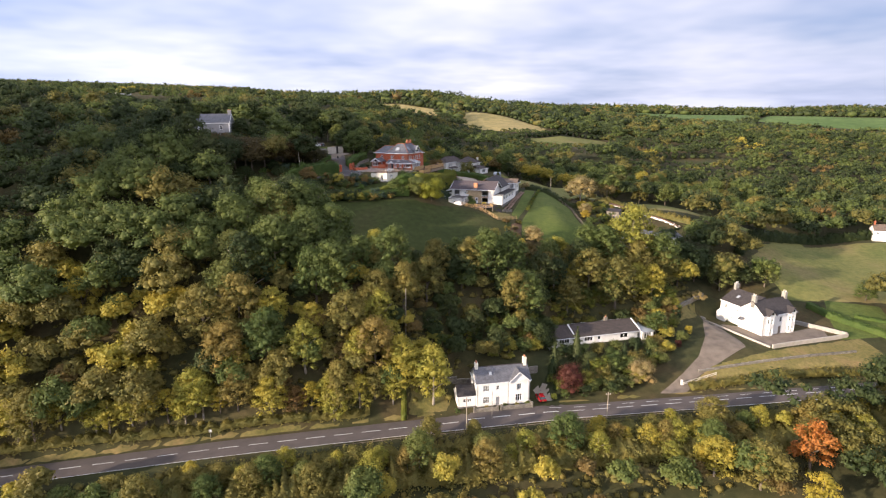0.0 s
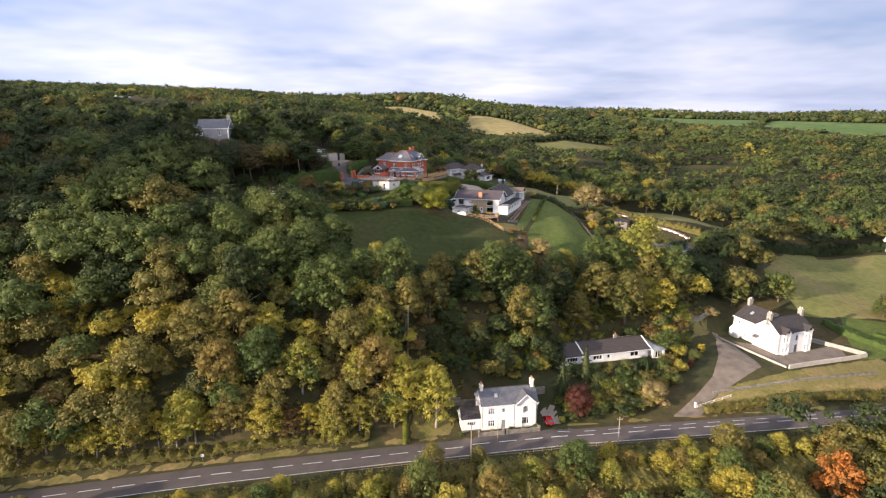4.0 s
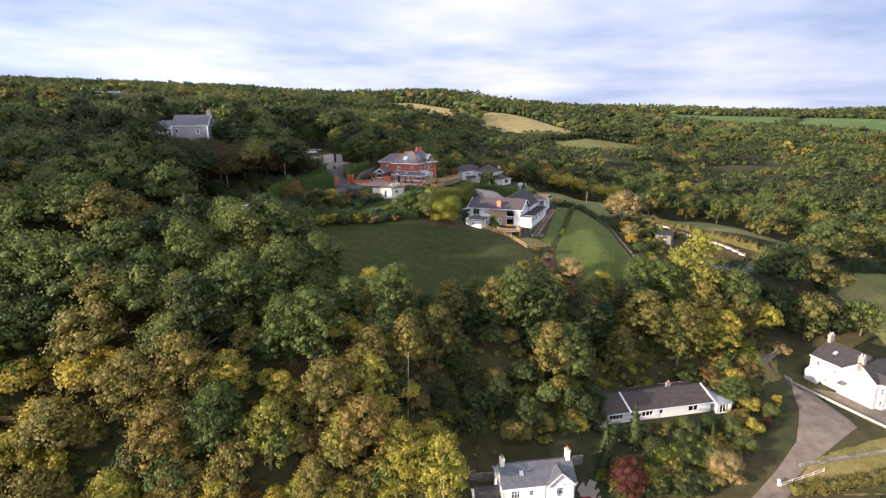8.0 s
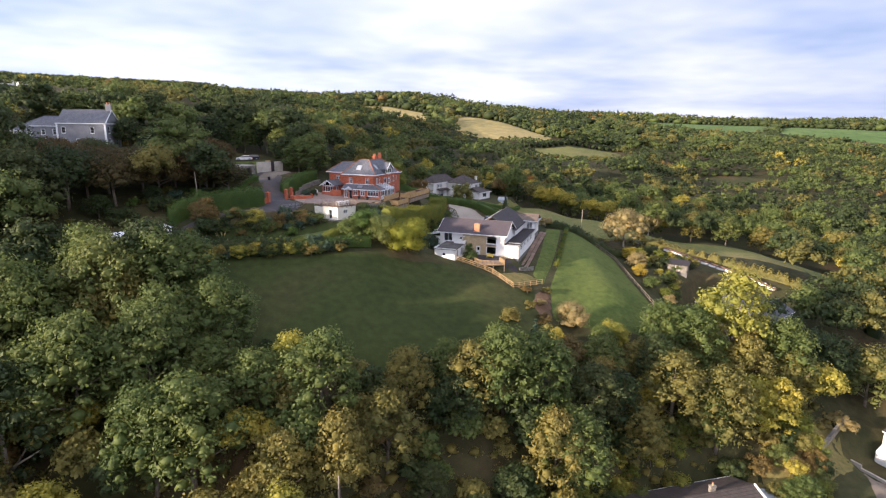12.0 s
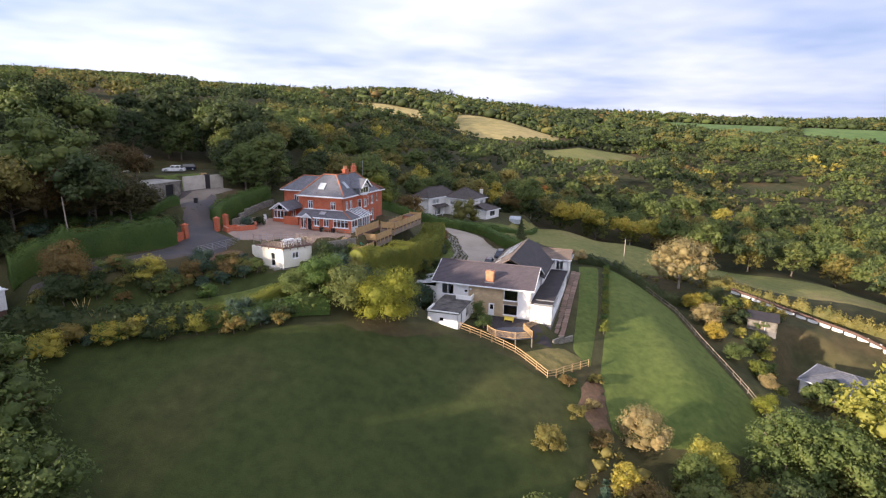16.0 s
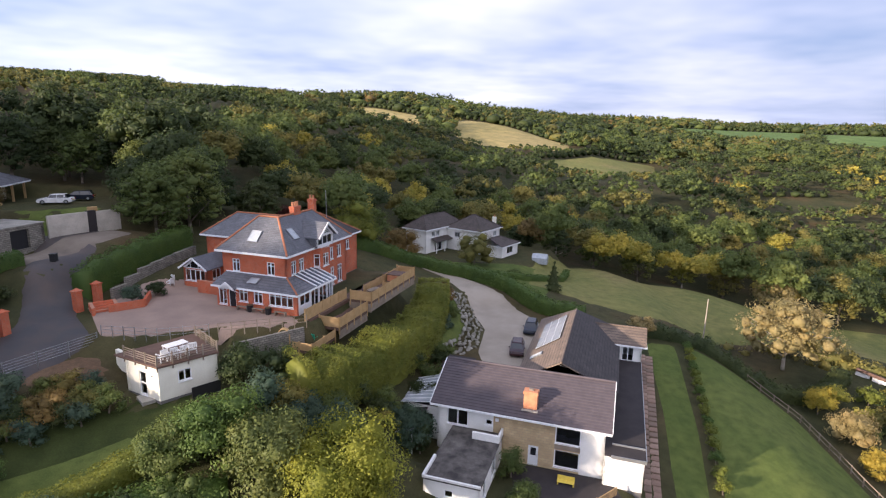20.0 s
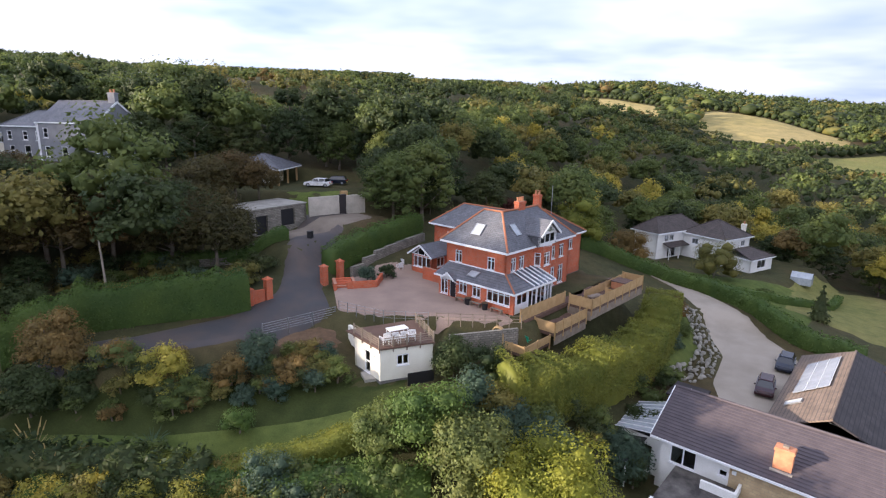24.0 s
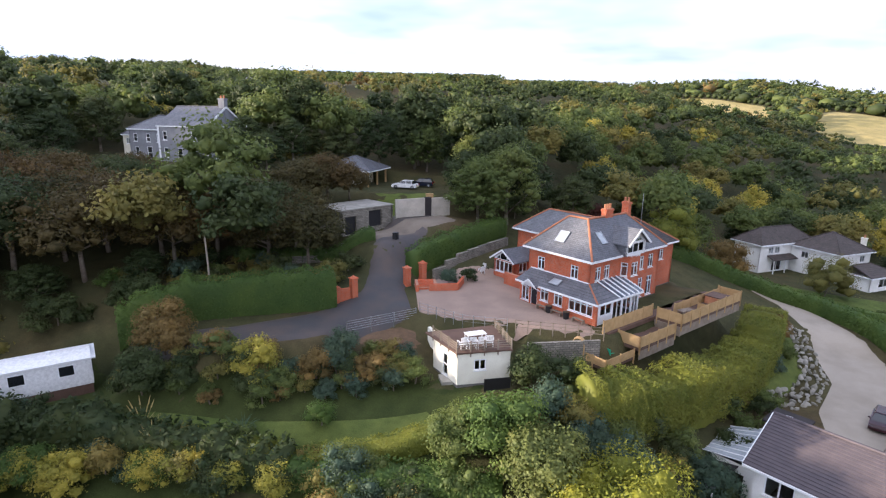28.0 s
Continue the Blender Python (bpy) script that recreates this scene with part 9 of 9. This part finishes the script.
STAND = (  # kind, x, y, scale, height factor: the trees round the upper houses
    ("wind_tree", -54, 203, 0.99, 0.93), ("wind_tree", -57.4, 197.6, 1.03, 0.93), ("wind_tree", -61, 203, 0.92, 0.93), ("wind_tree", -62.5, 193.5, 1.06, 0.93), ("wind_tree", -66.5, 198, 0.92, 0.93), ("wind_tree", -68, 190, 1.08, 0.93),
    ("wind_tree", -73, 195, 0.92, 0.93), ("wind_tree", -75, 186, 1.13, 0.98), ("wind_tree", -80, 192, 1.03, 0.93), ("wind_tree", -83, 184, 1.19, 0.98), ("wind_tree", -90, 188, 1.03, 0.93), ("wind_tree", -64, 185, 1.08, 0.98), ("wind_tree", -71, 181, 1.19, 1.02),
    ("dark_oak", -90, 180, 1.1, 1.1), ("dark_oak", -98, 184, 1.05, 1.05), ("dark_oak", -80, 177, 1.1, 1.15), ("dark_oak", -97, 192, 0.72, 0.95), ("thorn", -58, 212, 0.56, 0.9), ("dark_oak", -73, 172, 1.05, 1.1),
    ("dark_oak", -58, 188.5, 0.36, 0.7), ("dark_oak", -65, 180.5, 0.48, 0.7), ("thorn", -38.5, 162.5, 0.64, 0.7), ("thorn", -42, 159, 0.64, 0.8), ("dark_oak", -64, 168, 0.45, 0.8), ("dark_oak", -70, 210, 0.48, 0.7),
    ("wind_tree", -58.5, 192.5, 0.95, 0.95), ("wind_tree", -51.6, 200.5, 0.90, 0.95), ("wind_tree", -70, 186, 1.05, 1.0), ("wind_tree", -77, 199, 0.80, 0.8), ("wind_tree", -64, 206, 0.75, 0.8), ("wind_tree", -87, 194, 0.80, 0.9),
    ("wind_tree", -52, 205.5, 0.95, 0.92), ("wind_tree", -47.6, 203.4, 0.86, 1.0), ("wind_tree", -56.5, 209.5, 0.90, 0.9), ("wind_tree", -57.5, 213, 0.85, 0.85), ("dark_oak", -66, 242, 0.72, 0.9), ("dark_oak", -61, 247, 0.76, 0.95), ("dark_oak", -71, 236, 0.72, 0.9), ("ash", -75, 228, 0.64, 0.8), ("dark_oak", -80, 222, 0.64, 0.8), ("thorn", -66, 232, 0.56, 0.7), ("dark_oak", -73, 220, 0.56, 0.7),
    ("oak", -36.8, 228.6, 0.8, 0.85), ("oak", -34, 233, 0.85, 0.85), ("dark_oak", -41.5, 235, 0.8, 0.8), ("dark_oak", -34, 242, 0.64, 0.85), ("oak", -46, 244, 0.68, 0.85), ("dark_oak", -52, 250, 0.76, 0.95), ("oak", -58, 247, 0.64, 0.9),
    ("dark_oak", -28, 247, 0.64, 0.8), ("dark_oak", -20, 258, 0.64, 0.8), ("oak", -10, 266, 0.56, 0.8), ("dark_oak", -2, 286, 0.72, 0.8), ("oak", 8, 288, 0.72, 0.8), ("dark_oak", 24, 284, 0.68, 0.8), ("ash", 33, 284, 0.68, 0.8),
    ("oak", 43, 285, 0.72, 0.85), ("oak", 54, 284, 0.72, 0.8), ("lime_tree", 64, 281, 0.72, 0.9), ("beech", 74, 280, 0.72, 0.9), ("oak", 84, 276, 0.68, 0.9), ("beech", 96, 270, 0.68, 0.9), ("oak", 108, 268, 0.76, 0.9), ("beech", 120, 266, 0.72, 0.9),
    ("oak", 46.5, 169, 0.60, 0.8), ("oak", 54, 168, 0.68, 0.85), ("lime_tree", 60, 168, 0.64, 0.8), ("lime_tree", 49, 164, 0.72, 0.9), ("lime_tree", 40, 161, 0.68, 0.9), ("beech", 40, 166, 0.56, 0.9), ("oak", 32, 164, 0.68, 0.9),
    ("lime_tree", -10, 119.5, 0.88, 1.0), ("lime_tree", -5, 123, 0.80, 1.0), ("beech", -16, 120, 0.88, 1.0), ("maple", -84, 121, 1.08, 1.2), ("lime_tree", -25, 113, 0.64, 0.9),
    ("lime_tree", 56, 100, 0.9, 0.8), ("beech", 64, 97, 0.88, 0.75), ("lime_tree", 90, 106, 0.80, 0.8), ("beech", 92, 98, 0.84, 0.7), ("beech", 101, 101, 0.76, 0.7), ("maple", 72, 91, 0.88, 1.0), ("lime_tree", 48, 103, 0.56, 0.7), ("lime_tree", 108, 100, 0.9, 0.9),
    ("oak", 138, 172, 0.56, 0.7), ("oak", 108, 178, 0.64, 0.8), ("dark_oak", 100, 178, 0.68, 0.9), ("oak", 92, 176, 0.72, 0.9), ("dark_oak", 84, 178, 0.72, 0.9), ("oak", 76, 172, 0.68, 0.85), ("beech", 68, 168, 0.64, 0.9),
    ("lime_tree", 61, 174, 1.42, 1.0), ("oak", 70, 172, 1.05, 0.95), ("oak", 51, 171, 0.95, 0.9), ("dark_oak", 79, 176, 1.0, 0.95), ("beech", 44, 160, 1.0, 0.9), ("ash", 33, 157, 0.85, 0.9), ("beech", 52, 159, 1.0, 1.0),
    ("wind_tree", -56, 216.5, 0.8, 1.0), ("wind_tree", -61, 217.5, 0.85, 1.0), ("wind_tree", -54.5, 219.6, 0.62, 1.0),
    ("dark_oak", -113, 214, 0.75, 0.9), ("dark_oak", -117, 206, 0.8, 0.9), ("dark_oak", -108, 230, 0.7, 0.9), ("oak", -121, 217, 0.8, 0.9), ("dark_oak", -107, 203, 0.62, 0.85), ("oak", -98, 238, 0.6, 0.8), ("dark_oak", -88, 240, 0.62, 0.8), ("dark_oak", -78, 234, 0.6, 0.8),
    ("dark_oak", 27.5, 141.5, 0.55, 0.9), ("ash", 25.5, 136.5, 0.5, 0.85), ("oak", 60.5, 147.5, 0.5, 0.8),
    ("dark_oak", 5, 147, 0.72, 1.0), ("oak", -38, 158, 0.9, 0.9), ("dark_oak", -45, 160, 0.95, 0.9), ("oak", -30, 150, 0.8, 0.95), ("beech", -47, 152, 1.05, 0.95),
)
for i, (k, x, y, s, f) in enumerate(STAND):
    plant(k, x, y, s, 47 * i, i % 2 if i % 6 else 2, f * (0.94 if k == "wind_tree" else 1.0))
orange = tree("bright orange autumn tree below the road", "orange", 91, 9.0, 3.4, 30, 2000, 0.42)
orange.matrix_world = at(76, 100.5) @ Matrix.Diagonal((1.35, 1.35, 1.25, 1))
plant_far = copy_thing(orange, at(44, 322) @ Matrix.Diagonal((0.9, 0.9, 0.9, 1)))
tagged(plant_far, "orange autumn tree in the far wood")

# ---- around the lower houses ----
sheet("farm_track", ((53, 124.6), (61, 130.6), (68, 137), (74, 147), (79, 160)), ((60.5, 124.8), (64.8, 129.5), (73.6, 134.9), (83.6, 141.0), (83.5, 158)), M["track"], "grey gravel track climbing to the large white house", "track", 0.1)
sheet("farm_yard", ((88, 142), (96, 143), (110, 146)), ((84, 160), (100, 152), (114, 157)), M["track"], "bare gravel yard before the large white house", "yard", 0.12)
sheet("rough_bank_lower", ((61, 126.6), (84, 130.4), (120, 133.5)), ((70, 133.4), (89, 139.6), (119, 148)), M["rough"], "sunlit rough grass bank above the road", "bank", 0.1, 1.2, 0.2)
sheet("cottage_lawn", ((-8, 115.4), (1.5, 117.4)), ((-9, 121), (1.0, 124.5)), M["rough"], "small dry lawn beside the cottage", "lawn", 0.1)
sheet("cottage_drive", ((22.2, 120.4), (22.4, 128)), ((27.0, 121.4), (26.0, 128)), M["concrete"], "short concrete drive beside the cottage", "drive", 0.1)
sheet("farm_garden", ((112, 146), (118, 160), (124, 172)), ((132, 148), (136, 158), (140, 168)), M["lawn"], "green lawn beyond the farm wall", "lawn", 0.1)
sheet("bungalow_bank", ((56, 150), (66, 152), (78, 158)), ((56, 156), (66, 162), (80, 170)), M["rough"], "brown bracken bank behind the track", "bank", 0.1, 1.5, 0.4)
free_wall("farm_wall", "long low weathered stone wall before the house", (90.0, 140.6), (115.7, 148.0), 1.1, 0.45, M["courtrender"])
free_wall("farm_wall", "pale rendered garden wall along the track", (89.6, 141.0), (80.5, 163.6), 0.5, 0.35, M["courtrender"])
free_wall("farm_wall", "stone wall at the end of the farm yard", (115.8, 148.4), (106.8, 160), 1.2, 0.4, M["greywall"])
free_wall("bank_wall", "broken rubble stone wall on the bank", (66, 131.4), (112, 139.4), 0.6, 0.5, M["stone"])
free_wall("rear_bank_wall", "rough rubble stone wall above the track", (70, 158.5), (84, 170.5), 1.4, 0.5, M["stone"])
free_wall("cottage_side_wall", "dark stone wall behind the cottage", (-1.0, 124.6), (24, 130.0), 1.4, 0.4, M["stone"])
rail_fence("gate_fence", "white post and low rail at the track mouth", ((60.6, 127.6), (70, 130.4)), 2.4, 0.9, 2, M["cream"])
rail_fence("roadside_fence", "weathered post and rail fence along the lower side of the road", tuple(map(tuple, beside(-4.4)[44:68:3])), 2.0, 0.9, 2, M["oldwood"], post=0.08)
gp = thing("gate_post", at(60.2, 127.8, 0), "white painted gate post", "post")
part("post_shaft", box(-0.2, 0.2, -0.2, 0.2, -0.3, 1.2, bevel=0.03), M["render"], gp)
part("post_cap", box(-0.26, 0.26, -0.26, 0.26, 1.2, 1.32, bevel=0.03), M["render"], gp)
hedge("farm_hedge", "long clipped green hedge beside the farm lawn", "hedge", ((116, 167), (120, 158), (127, 146), (131, 140)), 2.0, 1.8, 31, 0.35, 16)
hedge("farm_hedge", "low green hedge across the farm lawn", "hedge", ((126, 160), (140, 152)), 1.2, 1.0, 32, 0.35, 16)
hedge("bank_scrub", "sunlit scrub along the road bank", "olive", ((62, 126.6), (84, 130.2), (112, 132.2)), 2.2, 1.3, 33, 0.4, 14, ragged=0.5)
hedge("bank_scrub", "tangled sunlit scrub at the foot of the wood", "olive", tuple(tuple(q) for q in beside(6.2) if -108 < q[0] < -13)[::2], 2.6, 1.3, 37, 0.36, 18, ragged=0.6)
hedge("lower_scrub", "dense olive green scrub below the road", "olive", tuple(tuple(q) for q in beside(-13.0) if -60 < q[0] < 112)[::2], 8.0, 2.4, 38, 0.5, 10, ragged=0.8)
hedge("verge_scrub", "low green scrub on the verge", "olive", tuple(map(tuple, beside(-8.0)[36:80:4])), 4.0, 1.6, 34, 0.5, 9, ragged=0.6)
hedge("cottage_hedge", "clipped hedge round the cottage lawn", "goldhedge", ((-9.2, 113.6), (-9.6, 121.6), (-1, 124.6)), 1.2, 1.6, 35, 0.3, 18)
hedge("far_lane_hedge", "dark hedge across the pasture", "dark", ((108, 196), (120, 212), (150, 232), (190, 242)), 3.0, 3.0, 36, 0.7, 6, ragged=0.6)
for k, (x, y) in enumerate(((3.2, 116.6), (10.2, 117.2), (14.6, 118.2), (17.4, 118.6), (20.0, 119.4))):
    bush("front_shrub", "small shrub in the cottage front garden", "olive" if k % 2 else "green", x, y, 1.6, 1.2, 600 + k, 200, 0.25, lobes=5, group="front garden shrubs")


def low_house():
    P = thing("low_house", pose(66.0, 199.8, 22.25, 0, 0, -52), "low white house with grey hipped roof below the lawn", "house")
    block(P, [(0, 0), (11, 0), (11, 9), (0, 9)], 0, 2.5, M["render"], {0: [(1.2, 0.9, 1.4, 1.2, dict(cols=2)), (5.0, 0.9, 1.4, 1.2, dict(cols=2)), (8.2, 0.9, 1.4, 1.2, dict(cols=2))], 3: [(2, 0.9, 1.4, 1.2, dict(cols=2))]})
    hip_roof(P, 0, 11, 0, 9, 2.55, 1.7, 0.3, M["slate"], None, "x")
    block(P, [(11.1, -2), (18, -2), (18, 9), (11.1, 9)], 0, 3.0, M["render"], {0: [(2, 0.9, 1.6, 1.3, dict(cols=2))]}, {0: 2.0, 2: 2.0})
    hip_roof(P, 11.1, 18, -2, 9, 3.0, 2.1, 0.3, M["slate"], None, "y", hip0=False, hip1=False)
    S = thing("garden_shed", pose(63.5, 213.0, hz(64.5, 213.5), 0, 0, -30), "dark roofed stone shed among shrubs", "shed")
    block(S, [(0, 0), (5, 0), (5, 3.5), (0, 3.5)], 0, 2.0, M["stone"], {0: [(2.0, 0.1, 1.0, 1.8, dict(door=M["oldwood"]))]})
    part("roof", slab([(-0.3, -0.3, 2.1), (5.3, -0.3, 2.1), (5.3, 3.8, 2.7), (-0.3, 3.8, 2.7)], 0.12), M["felt"], S)
    a, b = Vector((70.0, 231.5)), Vector((92, 210.5))
    n = 14
    d = (b - a) / n
    L = thing("lane_wall", pose(a.x, a.y, 0), "white painted wall panels with dark coping along the lane", "wall")
    for k in range(n):
        p, q = a + d * k, a + d * (k + 0.86)
        z = hz(p.x, p.y)
        part("wall_panel", bar((p.x - a.x, p.y - a.y, z + 0.25), (q.x - a.x, q.y - a.y, z + 0.25), 0.25, 0.85), M["render"], L)
        q2 = a + d * (k + 1)
        part("coping", bar((p.x - a.x, p.y - a.y, z + 0.92), (q2.x - a.x, q2.y - a.y, hz(q2.x, q2.y) + 0.92), 0.4, 0.5), M["deck"], L)
    F = thing("far_cottage", at(190, 239, -20), "distant white gabled house at the pasture edge", "house")
    block(F, [(0, 0), (9, 0), (9, 6), (0, 6)], 0, 4.6, M["render"], {0: [(1, 2.9, 1, 1.2, dict(cols=2)), (6, 2.9, 1, 1.2, dict(cols=2))]}, {1: 2.4, 3: 2.4})
    hip_roof(F, 0, 9, 0, 6, 4.6, 2.5, 0.25, M["brownroof"], None, "x", hip0=False, hip1=False)
    chimney(F, 0.5, 3, 6.2, 8.4, 0.7, 0.9, M["brick"], 1)
    G = thing("greenhouse", at(25.6, 266.5, -20), "small aluminium greenhouse in the villa garden", "greenhouse")
    for s in (-1, 1):
        part("glass_side", box(-1.6, 1.6, s * 1.1 - 0.02, s * 1.1 + 0.02, 0, 1.3), M["panel"], G)
        part("glass_roof", slab([(-1.6, s * 1.15, 1.3), (1.6, s * 1.15, 1.3), (1.6, 0, 2.1), (-1.6, 0, 2.1)], 0.03), M["panel"], G)
        part("glass_end", box(s * 1.6 - 0.02, s * 1.6 + 0.02, -1.1, 1.1, 0, 1.4), M["panel"], G)
    for k in range(5):
        part("glazing_bar", bar((-1.6 + 0.8 * k, -1.18, 1.32), (-1.6 + 0.8 * k, 0, 2.14), 0.05), M["metal"], G)


low_house()

# caravans and barns on the skyline
for k in range(6):
    x, y = -290 + k * 17.0, 384 - (k % 3) * 4 - k * 2.5
    c = thing("holiday_caravan", at(x, y, 38 + 9 * (k % 3), hz(x, y) + 0.4), "distant white caravan on the hilltop", "caravan", "hilltop caravans")
    part("shell", box(-4.5, 4.5, -1.5, 1.5, 0.5, 3.2, bevel=0.2), M["plastic"], c)
    part("window_band", box(-3.5, 3.5, -1.54, -1.5, 1.6, 2.4), M["carglass"], c)
    part("blocks", box(-4.2, 4.2, -1.3, 1.3, -1.0, 0.5), M["greywall"], c)


def cottage_greenery():
    """Shrubs and small trees crowding the gardens round the bungalow and the low house."""
    rg = np.random.default_rng(51)
    kinds = (("green", "leafy green garden shrub"), ("dark", "dark evergreen garden shrub"), ("olive", "olive green garden shrub"), ("lime", "yellowing leafy garden shrub"), ("goldhedge", "golden green garden shrub"))
    plots = (([(27, 122), (47, 125), (58, 135), (56, 140), (44, 131), (34, 130), (27, 128)], 44, (3.0, 5.6)), ([(52, 144), (66, 150), (76, 162), (68, 168), (58, 156), (58, 150)], 26, (3.0, 5.4)), ([(57, 190), (64, 192), (62, 200), (60, 212), (68, 216), (78, 214), (70, 224), (58, 222)], 26, (2.4, 4.6)), ([(28, 148), (42, 153), (40, 160), (26, 156)], 10, (3.0, 5.0)), ([(-2, 127.6), (24, 133), (28, 148), (12, 151), (-6, 141)], 36, (2.6, 4.8)), ([(20, 136), (29, 137), (28, 148), (56, 156), (54, 162), (20, 152)], 40, (3.4, 6.4)))
    k = 0
    for poly, n, wid in plots:
        q = np.array(poly, float)
        c = 0
        while c < n:
            x, y = rg.uniform(q[:, 0].min(), q[:, 0].max()), rg.uniform(q[:, 1].min(), q[:, 1].max())
            if not inside(poly, np.array(x), np.array(y)):
                continue
            mat, lab = kinds[rg.integers(5)]
            w = rg.uniform(*wid)
            bush("garden_shrub", lab, mat, x, y, w, w * rg.uniform(0.65, 0.95), 1500 + k, int(120 * w), 0.34, lobes=9, group="garden shrubs")
            c += 1; k += 1


cottage_greenery()
